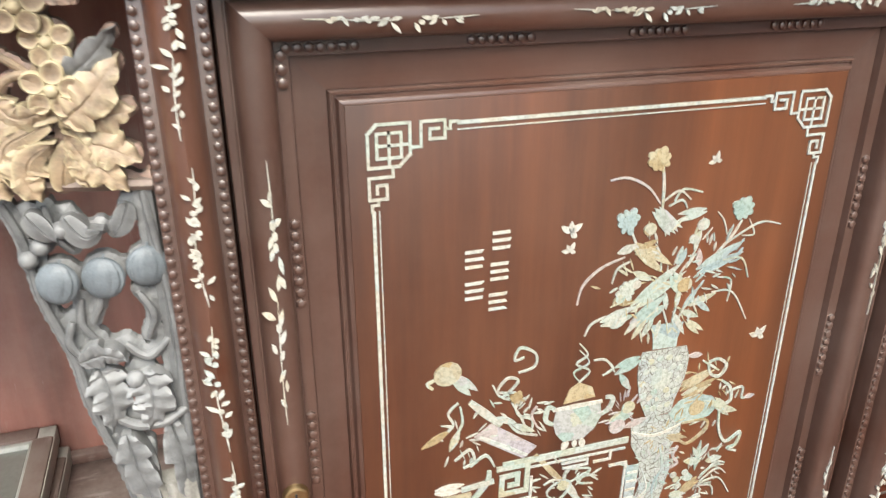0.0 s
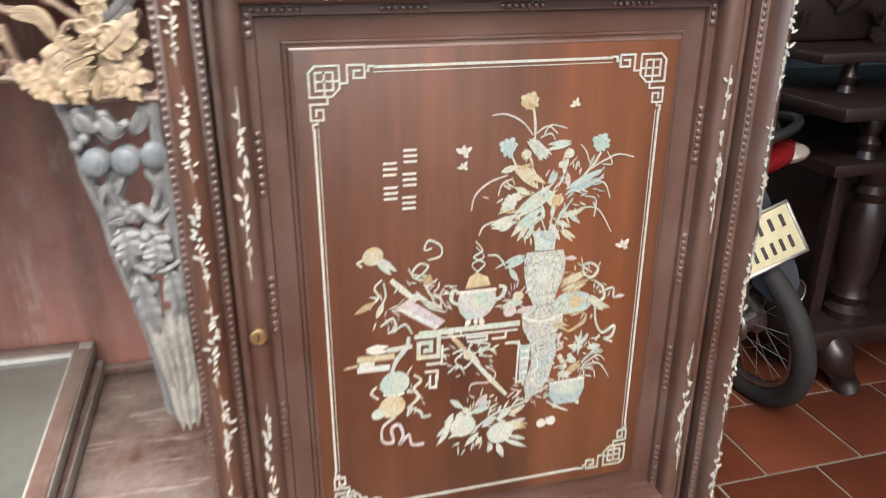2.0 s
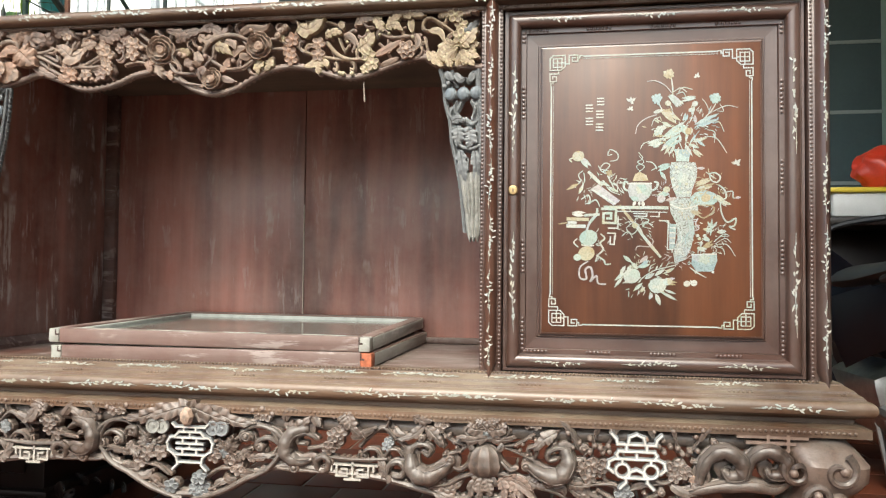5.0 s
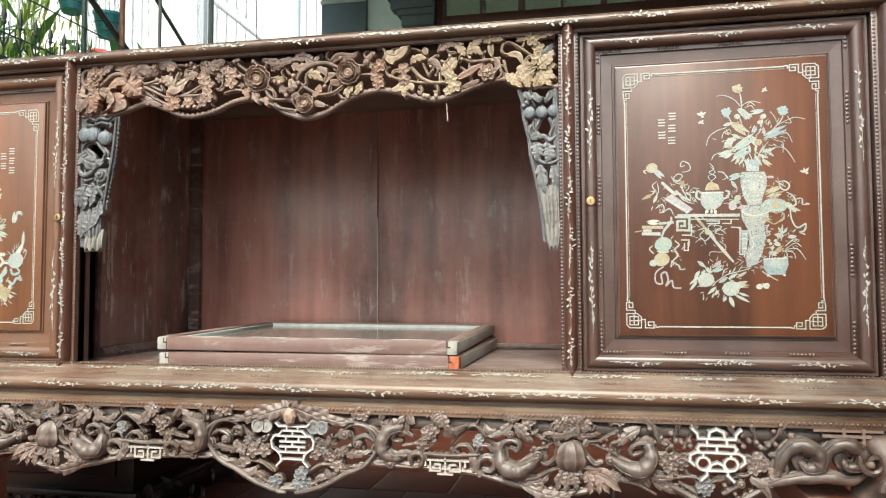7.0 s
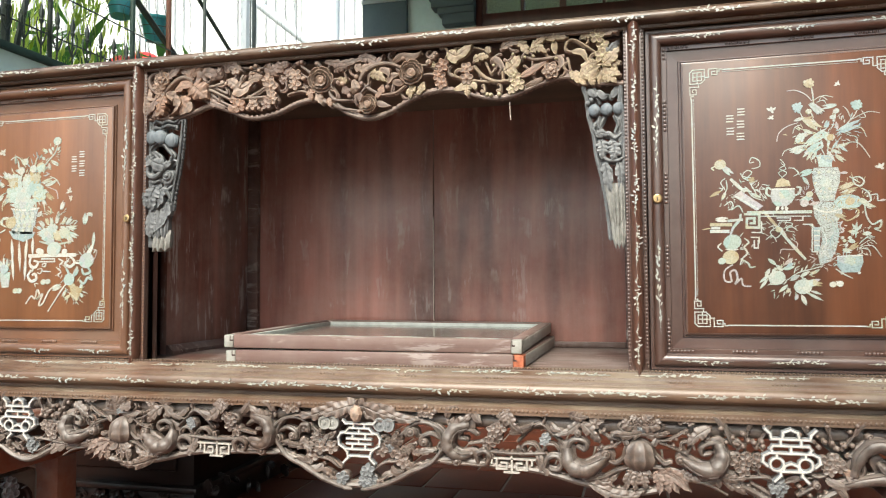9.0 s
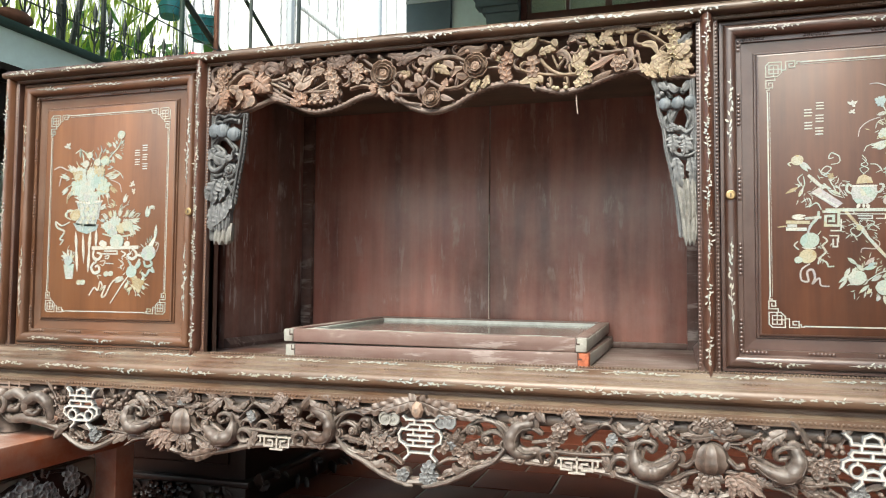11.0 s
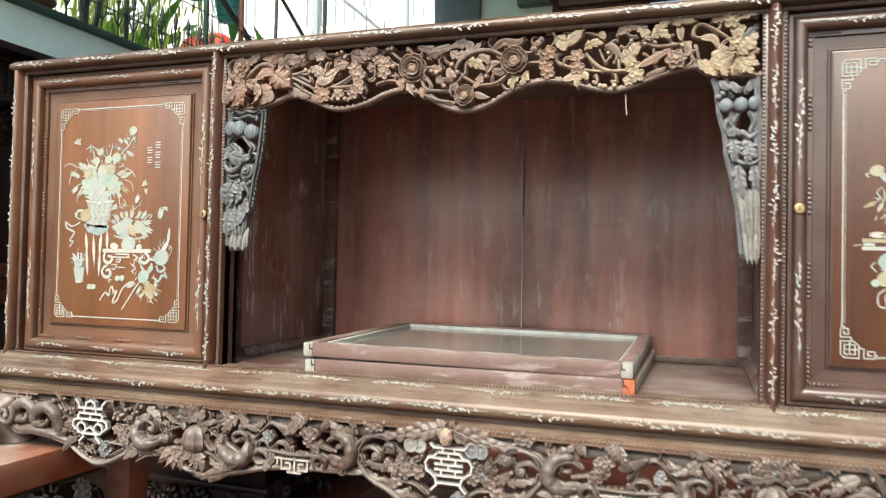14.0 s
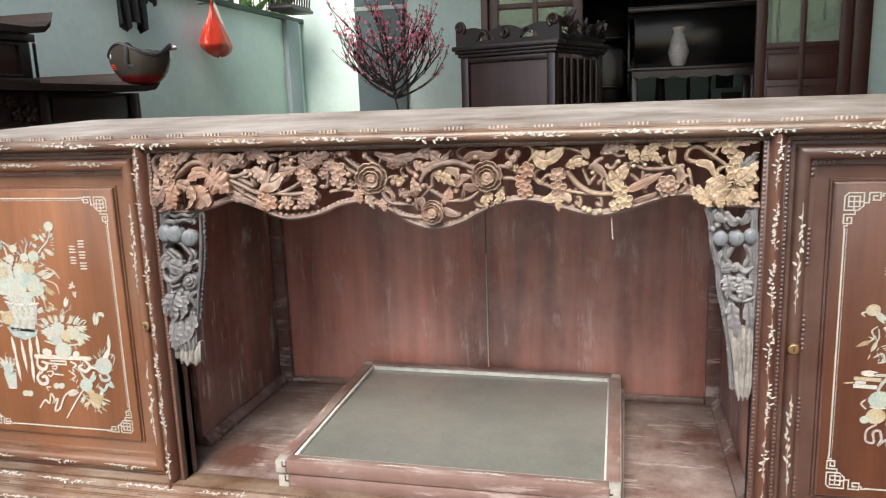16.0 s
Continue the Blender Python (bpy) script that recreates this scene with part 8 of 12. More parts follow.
    front.stem(.0084, CARVE_APRON, ((.2576, .4070), (.2551, .4235), (.2706, .4315), (.2806, .4209), (.2739, .4059), (.2605, .4034)))
    front.bloom(.2884, .4717, .0129, CARVE_APRON)
    front.bloom(.2804, .4486, .0129, CARVE_APRON)
    front.bloom(.2938, .4594, .0128, CARVE_APRON)
    front.bloom(.3017, .4770, .0128, CARVE_APRON)
    front.stem(.0038, CARVE_APRON, ((.2382, .4432), (.2613, .4478), (.2804, .4522)))
    front.frond(.0181, CARVE_APRON, ((.2966, .5064), (.3059, .5011), (.3168, .4812)))
    front.frond(.0181, CARVE_APRON, ((.3119, .5160), (.3172, .5014), (.3281, .4834)))
    front.stem(.0031, CARVE_APRON, ((.2509, .5144), (.2619, .4849)))
    front.ball(.2548, .5182, .0038, CARVE_APRON)
    front.ball(.2603, .4998, .0038, CARVE_APRON)
    front.ball(.2889, .5043, .0038, CARVE_APRON)
    front.stem(.0062, CARVE_APRON, ((.1793, .4054), (.2067, .4047), (.2376, .4042), (.2605, .4016)))
    front.frond(.0217, CARVE_APRON, ((.3156, .5161), (.3263, .4870), (.3502, .4694)))
    front.frond(.0134, CARVE_APRON, ((.3222, .4685), (.3486, .4785), (.3710, .4884)))
    front.stem(.0048, CARVE_APRON, ((.3369, .4525), (.3596, .4752), (.3820, .4880), (.4018, .4730), (.4249, .4504)))
    front.frond(.0159, CARVE_APRON, ((.4603, .5002), (.4364, .4778), (.4054, .4696)))
    front.frond(.0109, CARVE_APRON, ((.4040, .4894), (.4111, .4806), (.4256, .4793)))
    front.stem(.0029, CARVE_APRON, ((.3899, .5126), (.3914, .4999), (.3857, .4870)))
    front.ball(.3898, .5115, .0033, CARVE_APRON)
    front.ball(.3953, .5073, .0033, CARVE_APRON)
    front.ball(.3860, .5034, .0033, CARVE_APRON)
    front.bloom(.3925, .4629, .0095, CARVE_GREY)
    front.bloom(.3887, .4563, .0095, CARVE_GREY)
    front.stem(.0044, CARVE_APRON, ((.3421, .4363), (.3517, .4476), (.3683, .4482), (.3791, .4359)))
    front.stem(.0044, CARVE_APRON, ((.3864, .4362), (.3940, .4492), (.4086, .4498), (.4175, .4393)))
    front.stem(.0080, CARVE_APRON, ((.3894, .4056), (.3953, .4232), (.4129, .4290), (.4235, .4162), (.4148, .4024), (.4003, .4032)))
    front.frond(.0125, CARVE_APRON, ((.3753, .4322), (.3806, .4197), (.3749, .4122)))
    front.frond(.0125, CARVE_APRON, ((.3731, .4157), (.3840, .4090), (.3783, .3979)))
    front.frond(.0110, CARVE_APRON, ((.3839, .4017), (.3929, .3967), (.3891, .3893)))
    front.stem(.0150, CARVE_APRON, ((.4338, .4435), (.4386, .4168), (.4634, .4061), (.4885, .4172), (.5101, .4341)))
    front.stem(.0071, CARVE_APRON, ((.4355, .4400), (.4395, .4563), (.4558, .4631), (.4710, .4557), (.4661, .4430), (.4555, .4480)))
    front.ball(.4543, .4745, .0072, CARVE_APRON)
    front.ball(.4599, .4095, .0114, CARVE_APRON)
    front.ball(.4618, .4118, .0064, CARVE_APRON)
    front.ball(.5066, .4358, .0091, CARVE_APRON)
    front.ball(.5049, .4385, .0049, CARVE_APRON)
    front.frond(.0220, CARVE_APRON, ((.4619, .4949), (.4811, .4775), (.4965, .4567)))
    front.frond(.0158, CARVE_APRON, ((.4372, .5121), (.4550, .5054), (.4765, .5060)))
    front.bloom(.4942, .5048, .0114, CARVE_APRON)
    front.bloom(.4869, .4956, .0114, CARVE_APRON)
    front.stem(.0032, CARVE_APRON, ((.4901, .4832), (.5110, .4697), (.5318, .4633)))
    front.stem(.0032, CARVE_APRON, ((.4927, .4441), (.5175, .4504), (.5359, .4617)))
    front.ball(.4971, .4774, .0032, CARVE_APRON)
    front.ball(.5042, .4812, .0032, CARVE_APRON)
    front.ball(.5127, .4672, .0032, CARVE_APRON)
    front.ball(.5033, .4445, .0032, CARVE_APRON)
    front.ball(.4981, .4496, .0032, CARVE_APRON)
    front.ball(.5177, .4593, .0032, CARVE_APRON)
    front.ball(.5245, .4524, .0032, CARVE_APRON)
    front.frond(.0098, CARVE_APRON, ((.5181, .4753), (.5322, .4775), (.5459, .4692)))
    front.stem(.0055, CARVE_APRON, ((.5397, .5008), (.5324, .4882), (.5461, .4780), (.5720, .4764), (.5978, .4798), (.6117, .4907), (.6059, .5046)))
    front.frond(.0229, CARVE_APRON, ((.5725, .4965), (.5500, .4940), (.5382, .5078)))
    front.frond(.0226, CARVE_APRON, ((.5725, .4965), (.5948, .4955), (.6081, .5099)))
    front.frond(.0173, CARVE_APRON, ((.5724, .4912), (.5641, .5051), (.5505, .5117)))
    front.frond(.0172, CARVE_APRON, ((.5724, .4912), (.5814, .5056), (.5970, .5131)))
    front.frond(.0153, CARVE_APRON, ((.5738, .4800), (.5460, .4745), (.5199, .4760)))
    front.frond(.0150, CARVE_APRON, ((.5738, .4800), (.5977, .4763), (.6249, .4807)))
    front.bloom(.5722, .4859, .0117, CARVE_GREY)
    front.frond(.0104, CARVE_APRON, ((.5389, .4682), (.5456, .4586), (.5490, .4551)))
    front.frond(.0102, CARVE_APRON, ((.6009, .4704), (.5955, .4604), (.5920, .4568)))
    front.stem(.0056, CARVE_APRON, ((.5115, .4236), (.5272, .4207), (.5450, .4367)))
    front.stem(.0054, CARVE_APRON, ((.6251, .4268), (.6132, .4245), (.5983, .4389)))
    front.bloom(.6459, .5075, .0101, CARVE_APRON)
    front.bloom(.6609, .5045, .0087, CARVE_APRON)
    front.stem(.0034, CARVE_APRON, ((.5974, .4657), (.6246, .4685), (.6553, .4869)))
    front.stem(.0030, CARVE_APRON, ((.6041, .4625), (.6276, .4547), (.6557, .4419)))
    front.ball(.6246, .4678, .0030, CARVE_APRON)
    front.ball(.6364, .4707, .0030, CARVE_APRON)
    front.ball(.6310, .4583, .0030, CARVE_APRON)
    front.ball(.6443, .4519, .0030, CARVE_APRON)
    front.ball(.6502, .4816, .0030, CARVE_APRON)
    front.ball(.6407, .4430, .0030, CARVE_APRON)
    front.ball(.6584, .4784, .0030, CARVE_APRON)
    front.frond(.0206, CARVE_APRON, ((.6954, .4952), (.6718, .4806), (.6545, .4592)))
    front.stem(.0065, CARVE_APRON, ((.7028, .5212), (.7187, .5062), (.7309, .4792), (.7401, .4625)))
    front.ball(.7241, .4687, .0039, CARVE_APRON)
    front.ball(.7357, .4777, .0039, CARVE_APRON)
    front.ball(.7435, .4660, .0039, CARVE_APRON)
    front.stem(.0138, CARVE_APRON, ((.7109, .4648), (.7167, .4410), (.6996, .4181), (.6700, .4219), (.6471, .4347)))
    front.stem(.0066, CARVE_APRON, ((.7170, .4513), (.7109, .4648), (.6945, .4659), (.6804, .4567), (.6823, .4448), (.6956, .4470)))
    front.ball(.6908, .4730, .0066, CARVE_APRON)
    front.ball(.6811, .4069, .0106, CARVE_APRON)
    front.ball(.6822, .4094, .0059, CARVE_APRON)
    front.ball(.6420, .4327, .0087, CARVE_APRON)
    front.ball(.6421, .4351, .0047, CARVE_APRON)
    front.stem(.0048, CARVE_APRON, ((.4701, .3879), (.5020, .3930), (.5304, .4085), (.5686, .4166), (.6095, .4150), (.6330, .4098)))
    front.frond(.0175, CARVE_APRON, ((.4899, .4031), (.4965, .3857), (.5159, .3884), (.5303, .4050)))
    front.frond(.0142, CARVE_APRON, ((.4664, .3842), (.4845, .3957), (.4952, .4016)))
    front.frond(.0207, CARVE_APRON, ((.4735, .3817), (.5153, .3662), (.5500, .3621), (.5805, .3742)))
    front.frond(.0173, CARVE_APRON, ((.5616, .4117), (.5474, .3952), (.5433, .3705)))
    front.frond(.0172, CARVE_APRON, ((.5668, .4120), (.5611, .3924), (.5605, .3696)))
    front.frond(.0171, CARVE_APRON, ((.5719, .4122), (.5766, .3932), (.5795, .3759)))
    front.frond(.0137, CARVE_APRON, ((.5788, .4125), (.5853, .4006), (.5989, .3978)))
    front.frond(.0216, CARVE_BROWN, ((.5992, .4117), (.6157, .3951), (.6210, .3670)))
    front.frond(.0202, CARVE_BROWN, ((.5992, .4117), (.6258, .3956), (.6402, .3715)))
    front.frond(.0188, CARVE_BROWN, ((.6044, .4119), (.6327, .3994), (.6614, .3767)))
    front.frond(.0168, CARVE_BROWN, ((.6094, .4115), (.6329, .4063), (.6564, .3885)))
    front.frond(.0170, CARVE_BROWN, ((.5958, .4098), (.6038, .3910), (.6031, .3674)))
    front.frond(.0121, CARVE_APRON, ((.6162, .4125), (.6330, .4098), (.6529, .4056)))
    front.frond(.0153, CARVE_APRON, ((.6464, .4104), (.6611, .4008), (.6825, .3984)))
    front.frond(.0131, CARVE_APRON, ((.6874, .3952), (.7055, .3978), (.7123, .3845)))
    front.stem(.0040, CARVE_APRON, ((.6429, .4068), (.6527, .3969), (.6425, .3930)))
    front.stem(.0046, CARVE_APRON, ((.6659, .3941), (.6856, .3917), (.7018, .3857), (.7242, .3733)))
    front.stem(.0026, CARVE_APRON, ((.7010, .5160), (.7184, .4959), (.7321, .4656)))
    front.stem(.0026, CARVE_APRON, ((.7747, .5154), (.7636, .4906), (.7567, .4563)))
    front.stem(.0026, CARVE_APRON, ((.8057, .5072), (.7906, .4847), (.7770, .4605)))
    front.stem(.0025, CARVE_APRON, ((.8498, .5119), (.8615, .4905), (.8762, .4710)))
    front.stem(.0024, CARVE_APRON, ((.8841, .5162), (.8985, .4918), (.9022, .4687)))
    front.stem(.0024, CARVE_APRON, ((.9598, .5129), (.9379, .4898), (.9187, .4627)))
    front.frond(.0085, CARVE_APRON, ((.7184, .4959), (.7106, .5077), (.6994, .5160)))
    front.frond(.0084, CARVE_APRON, ((.7637, .4923), (.7673, .5043), (.7767, .5165)))
    front.frond(.0083, CARVE_APRON, ((.7922, .4864), (.7958, .4984), (.8073, .5082)))
    front.frond(.0081, CARVE_APRON, ((.8615, .4922), (.8557, .5037), (.8474, .5135)))
    front.frond(.0080, CARVE_APRON, ((.8971, .4950), (.8930, .5082), (.8817, .5178)))
    front.frond(.0078, CARVE_APRON, ((.9379, .4898), (.9459, .5032), (.9613, .5136)))
    front.ball(.7151, .4941, .0048, CARVE_APRON)
    front.ball(.7261, .4825, .0048, CARVE_APRON)
    front.ball(.7387, .4675, .0048, CARVE_APRON)
    front.ball(.7538, .4851, .0048, CARVE_APRON)
    front.ball(.7614, .4735, .0048, CARVE_APRON)
    front.ball(.7530, .4630, .0048, CARVE_APRON)
    front.ball(.7710, .4704, .0048, CARVE_APRON)
    front.ball(.7854, .4727, .0048, CARVE_APRON)
    front.ball(.7755, .4621, .0048, CARVE_APRON)
    front.ball(.7867, .4643, .0048, CARVE_APRON)
    front.ball(.8768, .4877, .0046, CARVE_APRON)
    front.ball(.8703, .4774, .0046, CARVE_APRON)
    front.ball(.8792, .4678, .0046, CARVE_APRON)
    front.ball(.8902, .4765, .0046, CARVE_APRON)
    front.ball(.9024, .4753, .0046, CARVE_APRON)
    front.ball(.9097, .4657, .0046, CARVE_APRON)
    front.ball(.9220, .4711, .0046, CARVE_APRON)
    front.ball(.9342, .4732, .0046, CARVE_APRON)
    front.ball(.9431, .5081, .0046, CARVE_APRON)
    front.ball(.9321, .4962, .0046, CARVE_APRON)
    front.ball(.7170, .5045, .0037, CARVE_APRON)
    front.ball(.7610, .5075, .0037, CARVE_APRON)
    front.ball(.7896, .5016, .0037, CARVE_APRON)
    front.ball(.8619, .5022, .0037, CARVE_APRON)
    front.ball(.8944, .5049, .0037, CARVE_APRON)
    front.ball(.9491, .5066, .0037, CARVE_APRON)
    front.ball(.6658, .5011, .0037, CARVE_APRON)
    front.ball(.6892, .5088, .0037, CARVE_APRON)
    front.bloom(.7581, .4401, .0129, CARVE_APRON)
    front.bloom(.7516, .4204, .0129, CARVE_APRON)
    front.bloom(.7779, .4402, .0123, CARVE_APRON)
    front.bloom(.7408, .4335, .0123, CARVE_APRON)
    front.bloom(.7664, .4296, .0103, CARVE_APRON)
    front.bloom(.9059, .4457, .0121, CARVE_APRON)
    front.bloom(.9131, .4361, .0121, CARVE_APRON)
    front.bloom(.8889, .4400, .0116, CARVE_APRON)
    front.bloom(.8961, .4287, .0116, CARVE_APRON)
    front.stem(.0065, CARVE_APRON, ((.7417, .4115), (.7239, .4141), (.7196, .4309), (.7298, .4450), (.7428, .4472)))
    front.stem(.0045, CARVE_APRON, ((.7291, .4245), (.7360, .4350), (.7422, .4285)))
    front.stem(.0060, CARVE_APRON, ((.9319, .4140), (.9487, .4213), (.9508, .4378), (.9408, .4505), (.9274, .4532)))
    front.frond(.0121, CARVE_RUST, ((.9203, .4266), (.9323, .4238), (.9401, .4308)))
    front.stem(.0038, CARVE_APRON, ((.7154, .4000), (.7511, .4052), (.7896, .4087), (.8051, .4011)))
    front.frond(.0149, CARVE_APRON, ((.7124, .4084), (.7317, .4042), (.7608, .4073)))
    front.frond(.0129, CARVE_APRON, ((.7447, .4049), (.7475, .3914), (.7536, .3816)))
    front.frond(.0142, CARVE_APRON, ((.7185, .3968), (.7377, .3876), (.7598, .3752)))
    front.stem(.0032, CARVE_APRON, ((.7772, .4199), (.7833, .4101), (.7957, .4040)))
    front.stem(.0032, CARVE_APRON, ((.7669, .3958), (.7887, .3835), (.7980, .3773)))
    front.bloom(.8114, .4014, .0107, CARVE_GREY)
    front.bloom(.8048, .3910, .0107, CARVE_GREY)
    front.bloom(.8189, .3918, .0094, CARVE_GREY)
    front.bloom(.8124, .3831, .0094, CARVE_GREY)
    front.stem(.0034, CARVE_APRON, ((.8208, .3985), (.8398, .4062), (.8710, .4127), (.8956, .4155)))
    front.stem(.0043, CARVE_APRON, ((.8450, .3798), (.8609, .3906), (.8767, .4014), (.8739, .4078)))
    front.ball(.8736, .3996, .0068, CARVE_APRON)
    front.ball(.8456, .3965, .0037, CARVE_APRON)
    front.ball(.8515, .3868, .0037, CARVE_APRON)
    front.ball(.8636, .3808, .0037, CARVE_APRON)
    front.frond(.0134, CARVE_APRON, ((.8893, .4119), (.9073, .4029), (.9313, .3976)))
    front.frond(.0121, CARVE_APRON, ((.9041, .3995), (.9159, .3902), (.9243, .3743)))
    front.frond(.0150, CARVE_APRON, ((.9231, .4201), (.9378, .4110), (.9498, .4116)))
    front.stem(.0037, CARVE_APRON, ((.8589, .4204), (.8772, .4146), (.8959, .4221)))
    front.frond(.0112, CARVE_APRON, ((.8273, .4055), (.8399, .4095), (.8525, .4134)))
    front.ball(.8489, .4881, .0044, CARVE_RUST)
    front.frond(0.030, CARVE_APRON, ((-0.004, 0.514), (0.018, 0.511), (0.050, 0.500), (0.085, 0.490)))
    # hanging fret, joined by a plain lath
    fret(sx * 0.325, 0.405, [((-0.046, 0.014), (0.046, 0.014)), ((-0.030, 0.014), (-0.030, -0.006)), ((0.030, 0.014), (0.030, -0.006)), ((-0.030, -0.006), (-0.010, -0.006)), ((0.010, -0.006), (0.030, -0.006)), ((-0.010, 0.006), (-0.010, -0.006)),
                             ((0.010, 0.006), (0.010, -0.006)), ((-0.020, 0.006), (-0.010, 0.006)), ((0.010, 0.006), (0.020, 0.006)), ((-0.014, -0.012), (0.014, -0.012)), ((0.0, 0.018), (0.0, -0.012)), ((-0.040, 0.014), (-0.040, 0.004)), ((0.040, 0.014), (0.040, 0.004))], 0.0019, FRET_PALE, "pale square fret")
    front.stem(0.0058, CARVE_APRON, ((0.265, 0.432), (0.325, 0.429), (0.390, 0.432)))
    # curls towards the corner and the corner fret
    front.stem(0.0125, CARVE_APRON, ((0.935, 0.420), (0.948, 0.458), (0.975, 0.476), (1.003, 0.462), (1.004, 0.440), (0.984, 0.434), (0.974, 0.446)))
    front.stem(0.0115, CARVE_APRON, ((1.012, 0.428), (1.018, 0.462), (1.046, 0.480), (1.074, 0.466), (1.070, 0.444), (1.050, 0.440), (1.044, 0.452)))
    front.stem(0.0105, CARVE_APRON, ((0.915, 0.400), (0.965, 0.414), (1.020, 0.420), (1.060, 0.416), (1.095, 0.436)))
    front.ball(1.000, 0.418, 0.0100, CARVE_APRON)
    front.ball(0.962, 0.488, 0.0065, CARVE_APRON)
    fret(sx * 1.060, 0.494, [((-0.060, 0.008), (0.050, 0.008)), ((-0.045, -0.002), (0.030, -0.002)), ((-0.012, 0.010), (-0.012, -0.014)), ((0.020, 0.010), (0.020, -0.014)), ((-0.012, -0.014), (0.020, -0.014))], 0.0026, CARVE_APRON, "square brown fret")
    # small curls between
    for i in range(10):
        x = 0.10 + 0.90 * (i + k.random()) / 10
        z = k.uniform(edge_z(x) + 0.016, 0.47)
        r, a0 = k.uniform(0.008, 0.013), k.uniform(0, 6.28)
        front.stem(0.0036, CARVE_APRON, [(x + r * (1 - 0.13 * j) * math.cos(a0 + 1.1 * j), z + r * (1 - 0.13 * j) * math.sin(a0 + 1.1 * j)) for j in range(6)])
    # corner leg: a broad knee that curls in to a claw
    bm = bmesh.new()
    prof = [(1.125, -0.010, 0.503, 0.066), (1.135, -0.030, 0.485, 0.074), (1.148, -0.048, 0.462, 0.078), (1.150, -0.052, 0.438, 0.072), (1.140, -0.046, 0.415, 0.062), (1.126, -0.034, 0.398, 0.056), (1.116, -0.028, 0.386, 0.054), (1.114, -0.030, 0.3785, 0.052)]
    rings = []
    for x, y, z, r in prof:
        ring = []
        for i in range(20):
            a = 2 * math.pi * i / 20
            c, s = math.cos(a), math.sin(a)
            e = 0.62
            ring.append(bm.verts.new((sx * (x + r * 0.78 * math.copysign(abs(c) ** e, c)), y + 0.030 + r * 0.78 * math.copysign(abs(s) ** e, s), z)))
        rings.append(ring)
    for p, q in zip(rings, rings[1:]):
        for i in range(20):
            bm.faces.new((p[i], p[(i + 1) % 20], q[(i + 1) % 20], q[i]))
    bm.faces.new(rings[0])
    bm.faces.new(rings[-1])
    bmesh.ops.recalc_face_normals(bm, faces=bm.faces[:])
    leg = part("leg", bm, CARVE_APRON, cabinet, "bulging carved corner leg")
    for cx, cz, r0, a0, tn in ((1.090, 0.450, 0.024, 120, 1.2), (1.150, 0.455, 0.030, 60, -1.1), (1.120, 0.412, 0.022, 200, -1.2)):
        bm = bmesh.new()
        a, t2 = (a0, tn) if sx > 0 else (180 - a0, -tn)
        pts = scroll_points(sx * cx, cz, r0, 0.007, a, t2, -0.074 if cx > 1.1 else -0.058, -0.008, 24)
        add_tube(bm, pts, [0.0075 - 0.003 * i / 24 for i in range(25)], 8)
        bmesh.ops.create_uvsphere(bm, u_segments=9, v_segments=6, radius=0.0075, matrix=Matrix.Translation(pts[-1]))
        part("scroll", bm, CARVE_APRON, leg)
    bm = bmesh.new()
    bmesh.ops.create_uvsphere(bm, u_segments=14, v_segments=10, radius=0.021, matrix=Matrix.Translation((sx * 1.150, -0.062, 0.4005)))
    part("ball_foot", bm, CARVE_APRON, leg, "polished ball under the claw")
    # plain back legs
    part("back_leg", box((sx * 1.085, 0.54, 0.3785), (sx * 1.150, 0.61, 0.503), 0.008), CARVE_APRON, cabinet)
    part("end_apron", box((sx * (SIDE - 0.012), 0.05, 0.440), (sx * (SIDE + 0.008), 0.56, 0.503), 0.005), CARVE_APRON, cabinet)
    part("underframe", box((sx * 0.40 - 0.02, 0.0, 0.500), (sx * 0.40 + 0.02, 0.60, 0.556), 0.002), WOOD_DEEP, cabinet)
front.board("pierced_board", CARVE_APRON, -1.10, 1.10, 0.335, 0.500, 0.0030, YA + 0.012, "pierced dark board behind the scrolls", lambda x, z: edge_z(x) - 0.002 - z)


# ---- framed glass panes lying on the shelf ----
def glass_material(name, tint, rough):
    m, n, l, b = nodes_of(name, rough, 0.0, 0.9)
    d = noise_node(n, l, 7, 6, 0.7)
    f = noise_node(n, l, 160, 3, 0.7)
    lo = tuple(c * 0.8 for c in tint)
    hi = tuple(min(1, c * 1.2) for c in tint)
    l.new(mix_node(n, l, 0.35, ramp_node(n, l, d, [(0.3, lo), (0.7, hi)]), ramp_node(n, l, f, [(0.3, lo), (0.7, hi)])), b.inputs["Base Color"])
    r = n.new("ShaderNodeMapRange")
    l.new(d, r.inputs["Value"])
    r.inputs["To Min"].default_value, r.inputs["To Max"].default_value = rough * 0.6, rough * 1.5
    l.new(r.outputs[0], b.inputs["Roughness"])
    b.inputs["Coat Weight"].default_value, b.inputs["Coat Roughness"].default_value = 0.8, 0.12
    return m


DUSTY_GLASS = glass_material("dusty_glass", (0.165, 0.18, 0.16), 0.20)
RAW_EDGE = wood("weathered_frame_wood", (0.085, 0.044, 0.036), (0.20, 0.122, 0.102), (0.30, 0.26, 0.23), 0.30, 0.5, "x", 60, 0.4, scuff=0.35)
RAW_EDGE_Y = wood("weathered_stile_wood", (0.085, 0.044, 0.036), (0.20, 0.122, 0.102), (0.30, 0.26, 0.23), 0.30, 0.5, "y", 60, 0.4, scuff=0.5)
RAW_STILE = wood("grey_weathered_stile_wood", (0.16, 0.145, 0.125), (0.36, 0.36, 0.32), (0.46, 0.47, 0.43), 0.6, 0.6, "y", 60, 0.4, scuff=0.5)
